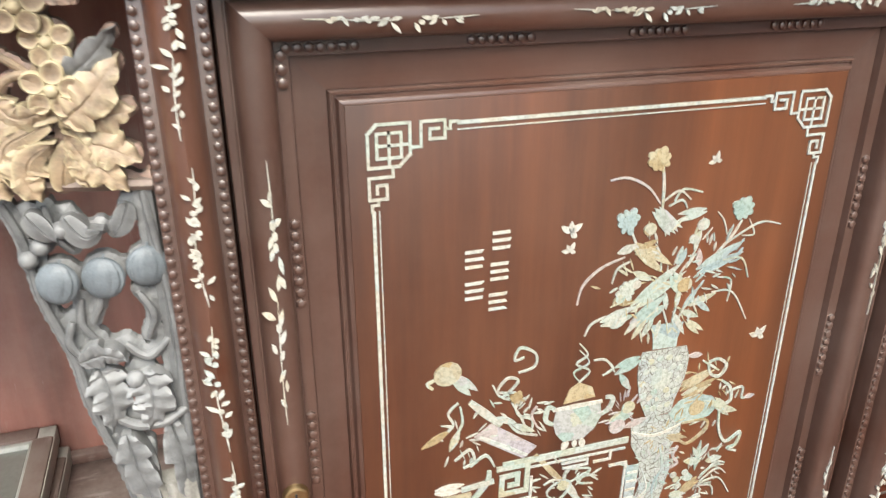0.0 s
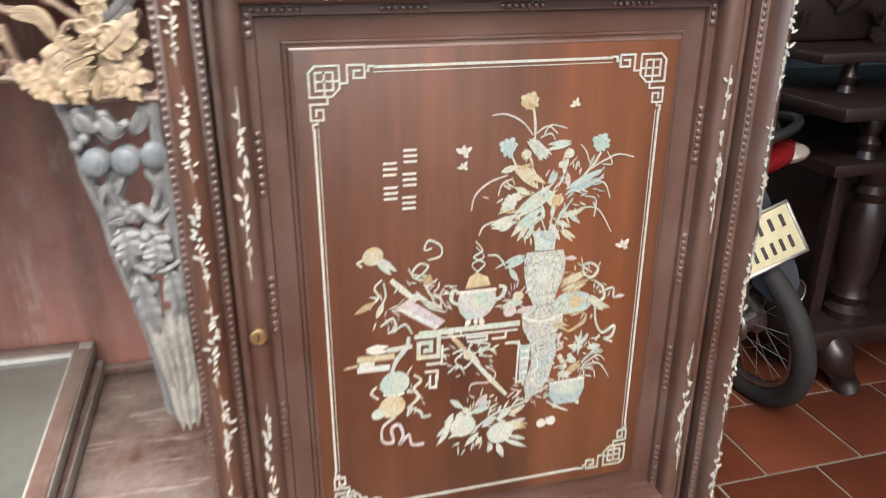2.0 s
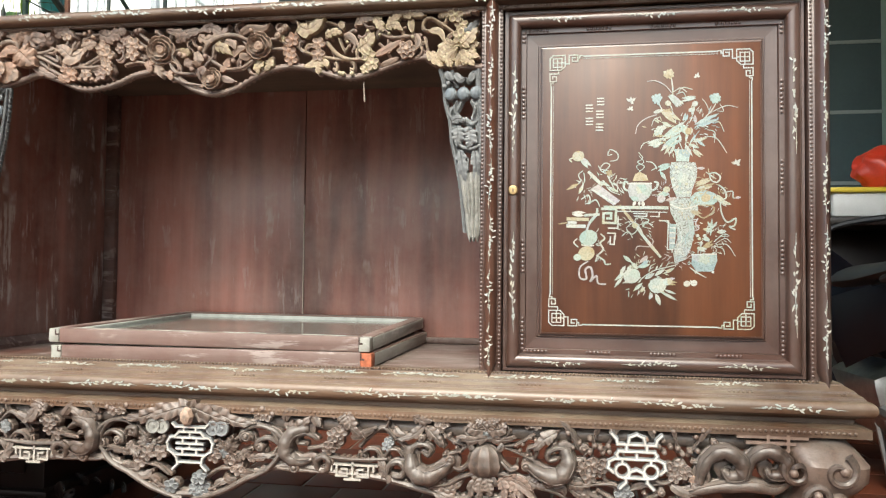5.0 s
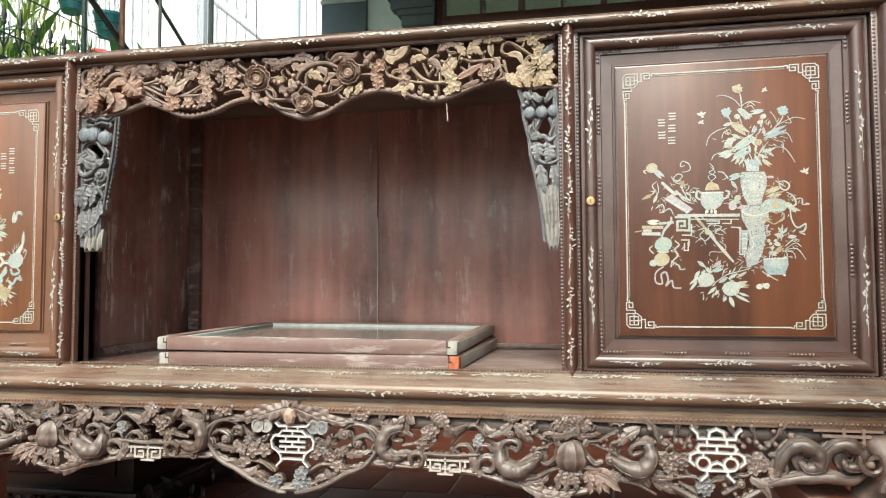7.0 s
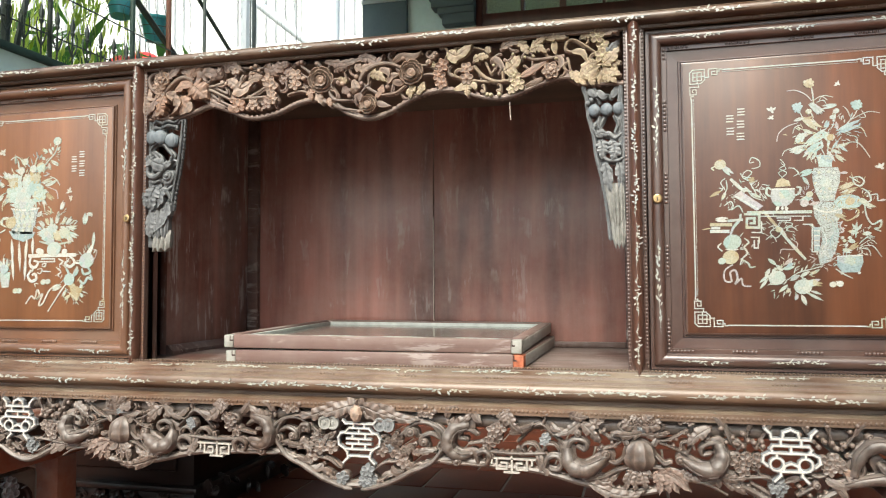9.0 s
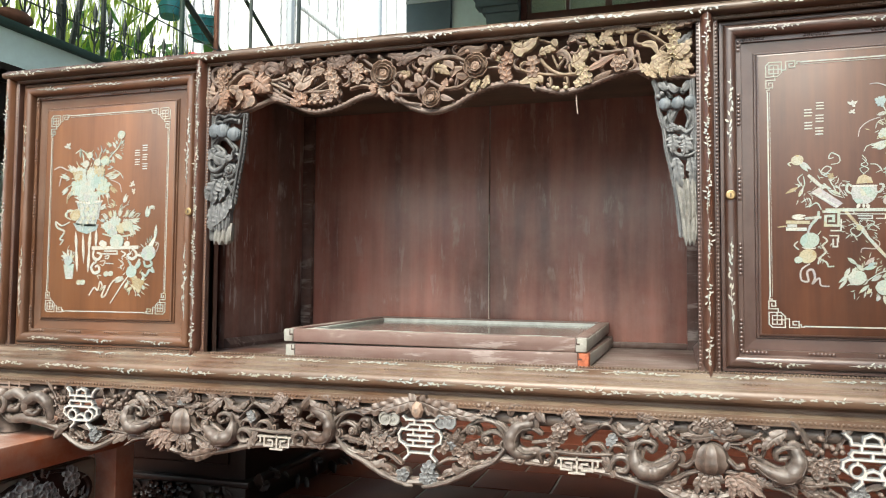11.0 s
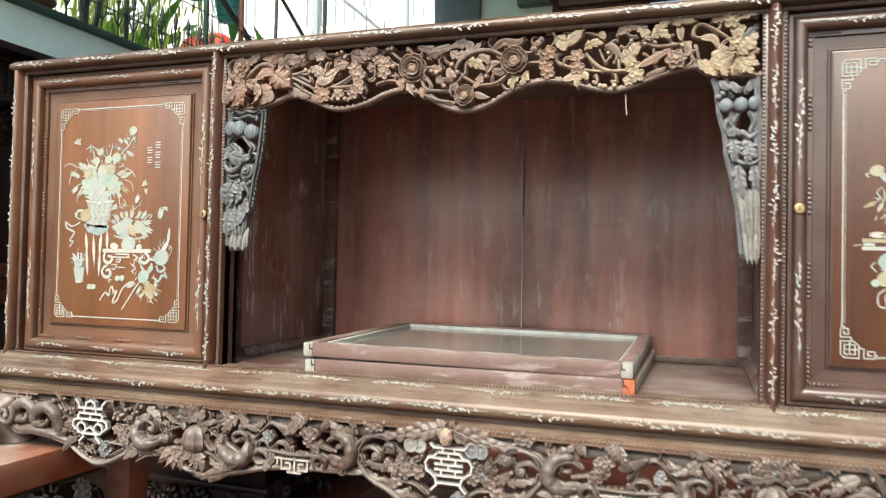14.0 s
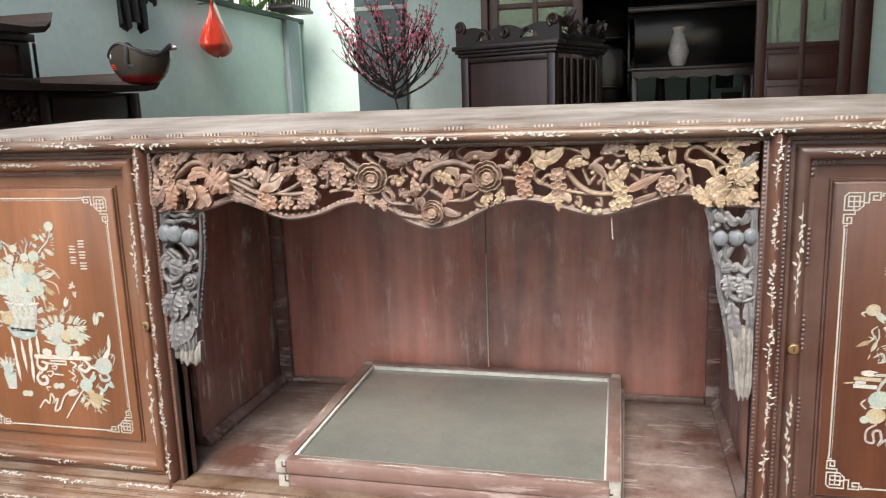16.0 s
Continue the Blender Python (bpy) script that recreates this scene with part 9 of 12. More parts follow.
PALE_BEAD = plain("whitish_glazing_putty", (0.44, 0.46, 0.43), 0.7, 0, 0.3, 40, 0.3)
BARE = wood("bare_light_wood", (0.22, 0.17, 0.14), (0.40, 0.33, 0.28), (0.45, 0.40, 0.36), 0.4, 0.7, "x", 60, 0.4)


def glazed_frame(w, d, h, bar, m, corner, label):
    """A loose door leaf: four jointed rails round a sunken pane."""
    top = empty("glazed_door_leaf", m, label=label, category="cabinet door")
    for sy in (-1, 1):
        y0, y1 = sorted((sy * d / 2, sy * (d / 2 - bar)))
        r = part("rail", box((-w / 2 + 0.022, y0, 0), (w / 2 - 0.022, y1, h), 0.003), RAW_EDGE, top)
        if sy < 0:
            for k in range(4):
                sprig(r, -w * 0.36 + k * w * 0.24, y0 + bar * 0.45, h + 0.0004, 0.09, tilt=-90, width=0.007)
        part("bead", box((-w / 2 + bar, sy * (d / 2 - bar) - 0.007, h * 0.45), (w / 2 - bar, sy * (d / 2 - bar) + 0.007, h - 0.004), 0.001), PALE_BEAD, top)
        for sx in (-1, 1):
            x0, x1 = sorted((sx * (w / 2 + 0.0008), sx * (w / 2 - 0.0222)))
            painted = corner is ORANGE and sx > 0 and sy < 0
            c = part("corner_joint", box((x0, y0 - 0.0012, 0.0004), (x1, y1, h - 0.0012), 0.003), ORANGE if painted else RAW_STILE, top, "worn orange corner" if painted else "bare grey joint end")
            if sy < 0:
                # Dark blocks on the face stand for the shade in the cut notches.
                a = x0 + (0.0150 if sx < 0 else 0.0012)
                part("notch", box((a, y0 - 0.0018, h * 0.50), (a + 0.0075, y0 + 0.004, h * 0.62), 0), WOOD_DEEP, c, smooth=False)
                part("notch", box((a, y0 - 0.0018, h * 0.62), (a + 0.0022, y0 + 0.004, h * 0.92), 0), WOOD_DEEP, c, smooth=False)
    for sx in (-1, 1):
        x0, x1 = sorted((sx * (w / 2 - 0.0005), sx * (w / 2 - bar)))
        part("stile", box((x0, -d / 2 + bar, 0.0), (x1, d / 2 - bar, h), 0.003), RAW_EDGE_Y, top)
        x0, x1 = sorted((sx * (w / 2 + 0.0012), sx * (w / 2 - 0.004)))
        part("worn_edge", box((x0, -d / 2 + bar, 0.002), (x1, d / 2 - bar, h - 0.003), 0.001), RAW_STILE, top, "grey weathered edge")
        part("bead", box((sx * (w / 2 - bar) - 0.004, -d / 2 + bar, h * 0.45), (sx * (w / 2 - bar) + 0.007, d / 2 - bar, h - 0.004), 0.001), PALE_BEAD, top)
    part("pane", box((-w / 2 + bar, -d / 2 + bar, h * 0.50), (w / 2 - bar, d / 2 - bar, h * 0.62), 0.0), DUSTY_GLASS, top, "dusty greenish pane", smooth=False)
    return top


glazed_frame(0.684, 0.575, 0.030, 0.027, pose(0.000, 0.307, SHELF + 0.0010, 0.15, 0, -0.2), ORANGE, "worn brown glazed door leaf lying flat on the shelf, orange corner")
glazed_frame(0.682, 0.575, 0.030, 0.027, pose(-0.006, 0.305, SHELF + 0.0370, 0.9, 0.35, 0.4), BARE, "worn brown glazed door leaf lying on another leaf, dusty pane")

# ---- trestles under the cabinet ----
def trestle(x):
    t = empty("trestle", pose(x, 0, 0), label="reddish sawn wood trestle carrying the cabinet's far end", category="trestle", group="trestles under the cabinet")
    part("beam", box((-0.045, -0.22, 0.318), (0.045, 0.72, 0.378), 0.004), TRESTLE_WOOD, t)
    for y in (0.0, 0.60):
        part("leg", box((-0.036, y - 0.036, 0.0), (0.036, y + 0.036, 0.3175), 0.003), TRESTLE_WOOD, t)
    part("stretcher", box((-0.018, 0.036, 0.09), (0.018, 0.564, 0.14), 0.003), TRESTLE_WOOD, t)
    return t


BENCH_Y = 0.22


def bench(m):
    """A plain bench with a thick top on four square legs."""
    t = empty("bench", m, label="reddish brown wooden bench carrying the cabinet's end", category="bench", group="trestles under the cabinet")
    part("seat", box((-0.175, -0.62, 0.302), (0.175, 0.68, 0.376), 0.005), TRESTLE_WOOD, t)
    for x in (-0.136, 0.136):
        for y in (-0.40, BENCH_Y):
            part("leg", box((x - 0.036, y - 0.036, 0.0), (x + 0.036, y + 0.036, 0.3015), 0.003), TRESTLE_WOOD, t)
        part("stretcher", box((x - 0.014, -0.364, 0.10), (x + 0.014, BENCH_Y - 0.036, 0.145), 0.003), TRESTLE_WOOD, t)
    return t


bench(pose(-1.130, 0.02, 0, 0, 0, 0))
trestle(1.035)


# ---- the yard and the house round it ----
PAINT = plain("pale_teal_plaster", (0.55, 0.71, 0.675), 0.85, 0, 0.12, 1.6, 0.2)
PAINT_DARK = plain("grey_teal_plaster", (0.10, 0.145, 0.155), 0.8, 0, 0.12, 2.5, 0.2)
PILASTER = plain("blue_grey_plaster", (0.30, 0.37, 0.40), 0.8, 0, 0.12, 2.5, 0.2)
PAINT_GREEN = plain("light_green_plaster", (0.28, 0.33, 0.25), 0.85, 0, 0.08, 2.0, 0.15)
BAND = plain("pale_band_plaster", (0.42, 0.48, 0.47), 0.8, 0, 0.1, 4, 0.1)
COPING = plain("dark_green_coping", (0.030, 0.065, 0.048), 0.6, 0, 0.25, 8, 0.2)
GROUND = plain("mortar_bed", (0.20, 0.17, 0.14), 0.9, 0, 0.25, 10, 0.3)
ROOF = plain("grey_roof_underside", (0.22, 0.23, 0.22), 0.8, 0, 0.12, 3, 0.1)
WHITE_WALL = plain("sunlit_white_wall", (0.78, 0.78, 0.74), 0.85, 0, 0.08, 1.5, 0.1)
IRON = plain("painted_iron", (0.055, 0.068, 0.058), 0.5, 0.3, 0.3, 20, 0.2)
RUST = plain("rusty_iron", (0.17, 0.075, 0.045), 0.75, 0.1, 0.35, 14, 0.4)
GREY_PIPE = plain("grey_plastic_pipe", (0.40, 0.44, 0.46), 0.5, 0, 0.1, 8, 0.1)
TEAL_POT = plain("teal_plastic", (0.05, 0.28, 0.30), 0.45, 0, 0.3, 12, 0.1)
RED_SHEET = plain("red_plastic_sheet", (0.55, 0.045, 0.020), 0.35, 0, 0.25, 14, 0.5)
RED_SILK = plain("red_silk", (0.70, 0.04, 0.03), 0.5, 0, 0.2, 8, 0.1)
GOLD_SILK = plain("yellow_silk", (0.75, 0.45, 0.08), 0.5, 0, 0.2, 8, 0.1)
GREY_CLOTH = plain("dark_grey_cloth", (0.030, 0.034, 0.036), 0.9, 0, 0.4, 30, 0.6)
HELMET = plain("olive_grey_shell", (0.055, 0.052, 0.042), 0.25, 0.2, 0.2, 10, 0.05)
BARK = plain("dark_bark", (0.030, 0.022, 0.020), 0.85, 0, 0.4, 40, 0.6)
PINK = plain("pink_petals", (0.74, 0.23, 0.31), 0.6, 0, 0.35, 30, 0.1)
CREAM_PLATE = plain("cream_enamel", (0.50, 0.47, 0.30), 0.5, 0, 0.12, 30, 0.1)
WHITE_PLASTIC = plain("white_plastic", (0.62, 0.62, 0.60), 0.4, 0, 0.1, 10, 0.05)
YELLOW_LID = plain("yellow_plastic", (0.70, 0.52, 0.04), 0.4, 0, 0.1, 10, 0.05)
TAIL_RED = plain("red_lens", (0.14, 0.006, 0.008), 0.15, 0, 0.2, 30, 0.05)
CLEAR_LENS = plain("cloudy_clear_lens", (0.24, 0.21, 0.18), 0.2, 0, 0.25, 40, 0.1)
BOARD_GREY = wood("grey_weathered_board", (0.13, 0.115, 0.085), (0.27, 0.25, 0.20), (0.36, 0.35, 0.30), 0.5, 0.55, "y", 40, 0.4)
BIKE_BLUE = plain("blue_black_plastic", (0.014, 0.020, 0.030), 0.35, 0, 0.3, 20, 0.1)
PAPER = plain("pale_paper", (0.55, 0.50, 0.38), 0.8, 0, 0.15, 20, 0.1)
LACQUER = plain("black_lacquer", (0.006, 0.006, 0.006), 0.16, 0, 0.3, 10, 0.02, 0.18)
CERAMIC = plain("white_glazed_ceramic", (0.55, 0.55, 0.53), 0.2, 0, 0.3, 40, 0.02)


def foliage(name, a, b):
    m, n, l, bs = nodes_of(name, 0.55)
    v = n.new("ShaderNodeNewGeometry").outputs["Random Per Island"]
    l.new(ramp_node(n, l, v, [(0.0, a), (1.0, b)]), bs.inputs["Base Color"])
    tr = n.new("ShaderNodeBsdfTranslucent")
    l.new(bs.inputs["Base Color"].links[0].from_socket, tr.inputs["Color"])
    mx = n.new("ShaderNodeMixShader")
    mx.inputs[0].default_value = 0.45
    l.new(bs.outputs[0], mx.inputs[1])
    l.new(tr.outputs[0], mx.inputs[2])
    l.new(mx.outputs[0], n["Material Output"].inputs["Surface"])
    return m


VINE = foliage("yellow_green_leaf", (0.34, 0.48, 0.06), (0.58, 0.68, 0.16))
PALM = foliage("deep_green_leaf", (0.05, 0.14, 0.03), (0.12, 0.26, 0.05))


def window_glass(name, tint):
    m, n, l, b = nodes_of(name, 0.08)
    b.inputs["Base Color"].default_value = (*tint, 1)
    b.inputs["Transmission Weight"].default_value = 0.75
    b.inputs["IOR"].default_value = 1.1
    return m


PANE = window_glass("green_tinted_pane", (0.75, 0.90, 0.75))


def setting(name, lo, hi, material, label="", bevel=0.004):
    return part(name, box(lo, hi, bevel), material, None, label, kind="structure")


WX = -3.50
setting("wall_left", (WX - 0.12, -4.0, 0.0), (WX, 9.0, 2.36), PAINT, "pale teal plastered yard wall")
setting("trim", (WX - 0.16, -4.0, 2.36), (WX + 0.04, 9.0, 2.41), COPING, "dark green coping on the yard wall")
setting("wall_end", (-3.5, 7.55, 0.0), (-1.9, 7.67, 3.0), PAINT, "pale plastered wall at the end of the passage")
setting("trim_2", (WX, 7.02, 0.0), (WX + 0.06, 7.34, 2.36), PILASTER, "grey-teal pilaster on the yard wall")
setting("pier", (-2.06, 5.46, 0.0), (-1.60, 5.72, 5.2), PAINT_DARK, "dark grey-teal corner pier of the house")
setting("trim_3", (-2.07, 5.452, 3.60), (-1.60, 5.46, 3.64), BAND, "pale band on the pier", 0.001)
setting("trim_4", (-2.07, 5.452, 2.20), (-1.60, 5.46, 2.235), BAND, "pale band on the pier", 0.001)
setting("wall_facade", (-1.60, 5.52, 0.0), (-0.90, 5.70, 5.2), PAINT, "pale teal house front")
setting("wall_lintel", (-0.90, 5.52, 3.95), (2.26, 5.70, 5.2), PAINT, "pale teal wall above the house door")
setting("wall_facade_2", (2.23, 5.52, 0.0), (6.4, 5.70, 5.2), PAINT, "pale teal house front")
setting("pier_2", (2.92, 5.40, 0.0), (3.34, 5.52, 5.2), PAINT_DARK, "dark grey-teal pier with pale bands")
for i, z in enumerate((1.58, 2.185, 2.785, 3.38)):
    setting("trim_%d" % (i + 5), (2.915, 5.392, z), (3.345, 5.40, z + 0.03), BAND, "pale band on the pier", 0.001)
for i, (a, b, z0, z1) in enumerate(((-1.22, -0.90, 3.30, 3.40), (-1.26, -0.90, 3.40, 3.46), (-1.32, -0.90, 3.46, 3.56), (-1.36, -0.90, 3.56, 3.62))):
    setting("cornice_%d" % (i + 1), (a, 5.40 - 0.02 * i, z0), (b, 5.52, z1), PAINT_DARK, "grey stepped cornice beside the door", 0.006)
# Added wall, run far forward to block light from the right.
setting("wall_right", (3.8, -7.0, 0.0), (4.0, 5.40, 3.95), PAINT_DARK, "grey-teal side wall, added to keep the right side dim")
setting("ground", (-40, -40, -0.20), (40, 60, -0.021), GROUND, "earth and mortar round the yard")
# Roof slab is out of view and placed to keep the porch dim.
setting("ceiling", (-2.3, 0.15, 3.95), (4.8, 5.40, 4.05), ROOF, "unseen grey porch roof, sized to shade the porch")
# Unseen slab added overhead to darken the right side.
setting("canopy", (1.45, -4.5, 3.95), (4.8, 0.145, 4.05), ROOF, "unseen grey slab added to shade one side of the yard")
# Out of view; its height sets how much low sky light enters.
setting("wall_back", (-5.0, -7.2, 0.0), (6.0, -7.0, 1.5), PAINT, "unseen pale wall added across the yard")
# room behind the house door
setting("room_floor", (-1.85, 5.70, 0.0), (5.4, 10.0, 0.48), CERAMIC, "pale tiled room floor")
setting("wall_room", (-1.85, 10.0, 0.0), (5.4, 10.2, 4.4), PAINT_GREEN, "light green wall inside the house")
setting("wall_room_2", (5.2, 5.70, 0.48), (5.4, 10.0, 4.4), PAINT_GREEN, "light green side wall inside the house")
setting("wall_room_3", (-2.05, 5.72, 0.0), (-1.85, 10.2, 4.4), PAINT_GREEN, "light green side wall inside the house")
# Unseen; stops short so that sky light falls on the rear wall.
setting("room_ceiling", (-2.05, 5.70, 4.4), (5.4, 8.7, 4.5), PAINT_GREEN, "unseen light green ceiling, left short to light the room's rear")
setting("door_step", (-0.9, 5.10, 0.0), (2.26, 5.52, 0.24), BAND, "pale door step")


def leaf_door(name, x0, x1, z0, z1, y, rows, first, label):
    """A framed door leaf with two columns of panes over raised panels."""
    d = part(name, box((x0, y, z0), (x1, y + 0.012, first - 0.02), 0.001), DOOR_WOOD, None, label, kind="structure")
    w = 0.085
    for a, b in ((x0, x0 + w), (x1 - w, x1), ((x0 + x1) / 2 - 0.022, (x0 + x1) / 2 + 0.022)):
        part("stile", box((a, y - 0.022, z0), (b, y + 0.022, z1), 0.004), DOOR_WOOD, d)
    z = first
    pitch = (z1 - first - 0.02) / rows
    for k in range(rows + 1):
        part("rail", box((x0 + w, y - 0.018, z - 0.024), (x1 - w, y + 0.018, z + 0.024), 0.004), DOOR_WOOD, d)
        if k < rows:
            for a, b in ((x0 + w, (x0 + x1) / 2 - 0.022), ((x0 + x1) / 2 + 0.022, x1 - w)):
                g = part("pane", box((a, y - 0.003, z + 0.024), (b, y + 0.003, z + pitch - 0.024), 0), PANE, d, "green-tinted glass pane", smooth=False)
                g.visible_shadow = False
        z += pitch
    zz = first - 0.06
    for h in (0.21, 0.30, 0.36):
        if zz - h < z0 + 0.05:
            break
        part("door_panel", box((x0 + w + 0.015, y - 0.020, zz - h), (x1 - w - 0.015, y + 0.004, zz), 0.012), DOOR_WOOD, d)
        zz -= h + 0.05
    return d


leaf_door("door_1", -0.84, -0.02, 0.48, 3.28, 5.56, 4, 1.80, "brown wooden house door with glass panes")
leaf_door("door_2", 1.38, 2.10, 0.48, 3.28, 5.56, 3, 1.72, "brown wooden house door with glass panes")
for x0, x1 in ((-0.90, -0.84), (2.10, 2.23)):
    setting("door_frame_%d" % (1 if x0 < 0 else 2), (x0, 5.49, 0.24), (x1, 5.66, 3.95), DOOR_WOOD, "dark brown door frame")
setting("door_frame_3", (-0.84, 5.50, 3.28), (2.24, 5.64, 3.40), DOOR_WOOD, "dark brown transom bar")
window = part("window_1", box((-0.84, 5.54, 3.86), (2.24, 5.62, 3.95), 0.003), DOOR_WOOD, None, "dark brown transom window over the door", kind="structure")
for k in range(9):
    x = -0.84 + k * 0.385
    part("mullion", box((x - 0.03 if k % 2 == 0 else x - 0.014, 5.54, 3.40), (x + 0.03 if k % 2 == 0 else x + 0.014, 5.62, 3.86), 0.003), DOOR_WOOD, window)
    if k < 8:
        g = part("pane", box((x + 0.03, 5.575, 3.40), (x + 0.355, 5.581, 3.86), 0), PANE, window, smooth=False)
        g.visible_shadow = False

# ---- stairs inside the house ----
stair = empty("staircase", label="dark wooden staircase with turned rail inside the house", category="stairs")
for k in range(13):
    x, z = 0.95 + k * 0.24, 1.02 + k * 0.175
    part("step", box((x, 8.2, z), (x + 0.27, 9.2, z + 0.05), 0.006), PAINT_GREEN, stair)
    part("riser", box((x + 0.22, 8.24, z + 0.05), (x + 0.25, 9.2, z + 0.175), 0.002), PAINT_GREEN, stair)
    bm = bmesh.new()
    add_lathe(bm, [(0.014, 0), (0.022, 0.10), (0.012, 0.2), (0.026, 0.36), (0.013, 0.55), (0.013, 0.80)], 10, Matrix.Translation((x + 0.12, 8.24, z + 0.04)))
    part("baluster", bm, DARK_WOOD, stair)
bm = bmesh.new()
add_tube(bm, [(0.75, 8.24, 1.72), (2.4, 8.24, 2.92), (4.2, 8.24, 4.24)], 0.045, 10)
part("handrail", bm, DARK_WOOD, stair)
bm = bmesh.new()
add_lathe(bm, [(0.06, 0.48), (0.06, 1.0), (0.045, 1.1), (0.065, 1.3), (0.045, 1.6), (0.07, 1.85), (0.03, 1.95)], 14, Matrix.Translation((0.75, 8.24, 0)))
part("newel", bm, DARK_WOOD, stair)

# the upper flight turns back over the lower one, against the rear wall
for k in range(12):
    x, z = 1.50 - k * 0.245, 3.10 + k * 0.142
    part("step", box((x - 0.245, 9.45, z), (x, 9.98, z + 0.045), 0.006), PAINT_DARK, stair, "grey stair step")
    part("riser", box((x - 0.03, 9.47, z - 0.10), (x - 0.003, 9.98, z), 0.002), PAINT_GREEN, stair)
    bm = bmesh.new()
    add_lathe(bm, [(0.014, 0), (0.022, 0.10), (0.012, 0.2), (0.026, 0.36), (0.013, 0.55), (0.013, 0.80)], 10, Matrix.Translation((x - 0.12, 9.50, z + 0.045)))
    part("baluster", bm, DARK_WOOD, stair)
part("landing_post", box((1.50, 9.36, 0.48), (1.95, 9.44, 4.60), 0.01), DARK_WOOD, stair, "dark wooden post at the stair landing")

# ---- black wall unit added to darken the room ----
unit = empty("wall_unit", label="large black lacquered wall unit with open shelves, added to darken the room", category="wall unit")
part("back", box((-0.30, 7.40, 0.482), (0.40, 7.44, 2.42), 0.004), LACQUER, unit)
part("back", box((0.40, 7.40, 1.72), (1.75, 7.44, 2.42), 0.004), LACQUER, unit)
for x, z0 in ((-0.30, 0.482), (0.36, 0.482), (1.05, 1.72), (1.71, 0.482)):
    part("side", box((x, 6.98, z0), (x + 0.04, 7.40, 2.42), 0.004), LACQUER, unit)
for z in (0.482, 0.95, 1.45, 1.95, 2.38):
    for x, w in ((-0.26, 0.62), (0.40, 0.65), (1.09, 0.62)):
        if x < 0 or z > 1.9:
            part("shelf", box((x, 7.0, z), (x + w, 7.398, z + 0.03), 0.003), LACQUER, unit)
for x, w in ((0.40, 0.65), (1.09, 0.62)):
    part("shelf", box((x, 7.0, 1.72), (x + w, 7.398, 1.75), 0.003), LACQUER, unit)

# ---- black stand with a vase in the room ----
st = empty("display_stand", label="black lacquered stand with a glossy front in the dark room", category="stand")
part("body", box((0.42, 6.30, 1.62), (1.50, 6.75, 2.12), 0.01), LACQUER, st)
part("ledge", box((0.36, 6.18, 1.58), (1.56, 6.80, 1.62), 0.008), DARK_WOOD, st)
part("cornice", box((0.36, 6.22, 2.12), (1.56, 6.80, 2.17), 0.01), DARK_WOOD, st)
for x in (0.40, 1.46):
    for y in (6.22, 6.70):
        part("leg", box((x, y, 0.48), (x + 0.06, y + 0.06, 1.58), 0.006), DARK_WOOD, st)
bm = bmesh.new()
add_plate(bm, [(0.40, 1.585)] + [(0.40 + 1.12 * q / 48, 1.545 - 0.028 * abs(math.sin(math.pi * 6 * q / 48)) - 0.012 * math.sin(math.pi * q / 48)) for q in range(49)] + [(1.52, 1.585)], 6.205, 0.020)
part("scalloped_apron", bm, DARK_WOOD, st, "dark scalloped apron", smooth=False)
bm = bmesh.new()
add_lathe(bm, [(0.05, 0), (0.075, 0.04), (0.095, 0.13), (0.070, 0.24), (0.045, 0.30), (0.065, 0.35)], 22, Matrix.Translation((0.82, 6.24, 1.62)))
vase = part("vase", bm, CERAMIC, None, "white ceramic vase standing on the black stand", category="vase")

# ---- tall dark cabinet and lower altar table by the yard wall ----
def swept_top(x0, x1, y0, y1, z, parent, material):
    """A table top whose ends curl up."""
    bm = bmesh.new()
    prof = [(x0 - 0.06, 0.085), (x0 - 0.045, 0.045), (x0, 0.012), (x0 + 0.10, 0.0), (x1 - 0.10, 0.0), (x1, 0.012), (x1 + 0.045, 0.045), (x1 + 0.06, 0.085)]
    tops = [[bm.verts.new((x, y, z + h + 0.032)) for x, h in prof] for y in (y0, y1)]
    lows = [[bm.verts.new((x * 0.985 + 0.015 * (x0 + x1) / 2, y, z + h)) for x, h in prof] for y in (y0, y1)]
    for i in range(len(prof) - 1):
        bm.faces.new((tops[0][i], tops[0][i + 1], tops[1][i + 1], tops[1][i]))
        bm.faces.new((lows[0][i], lows[1][i], lows[1][i + 1], lows[0][i + 1]))
        bm.faces.new((tops[0][i], lows[0][i], lows[0][i + 1], tops[0][i + 1]))
        bm.faces.new((tops[1][i], tops[1][i + 1], lows[1][i + 1], lows[1][i]))
    for i in (0, -1):
        bm.faces.new((tops[0][i], tops[1][i], lows[1][i], lows[0][i]))
    bmesh.ops.recalc_face_normals(bm, faces=bm.faces[:])
    return part("swept_top", bm, material, parent, "dark top with upturned ends")


# two tiers along the yard wall, their fronts towards the passage; local x runs along the wall, the front looks to -y
tall = empty("altar_cabinet", pose(0, 0, 0, 0, 0, 90), label="large dark two-tier altar cabinet with glass front and upturned tops", category="cabinet")
k = random.Random(6)
X0, X1 = 0.30, 2.66
part("base", box((X0 - 0.04, 2.36, 0.0), (X1 + 0.02, 3.40, 0.10), 0.01), DARK_WOOD, tall)
part("back", box((X0, 3.34, 0.10), (X1, 3.38, 1.47), 0.004), DARK_WOOD, tall)
for x in (X0, X1 - 0.05):
    part("side", box((x, 2.41, 0.10), (x + 0.05, 3.34, 1.47), 0.006), DARK_WOOD, tall)
part("lower_panel", box((X0 + 0.05, 2.43, 0.10), (X1 - 0.05, 2.46, 0.62), 0.004), DARK_WOOD, tall)
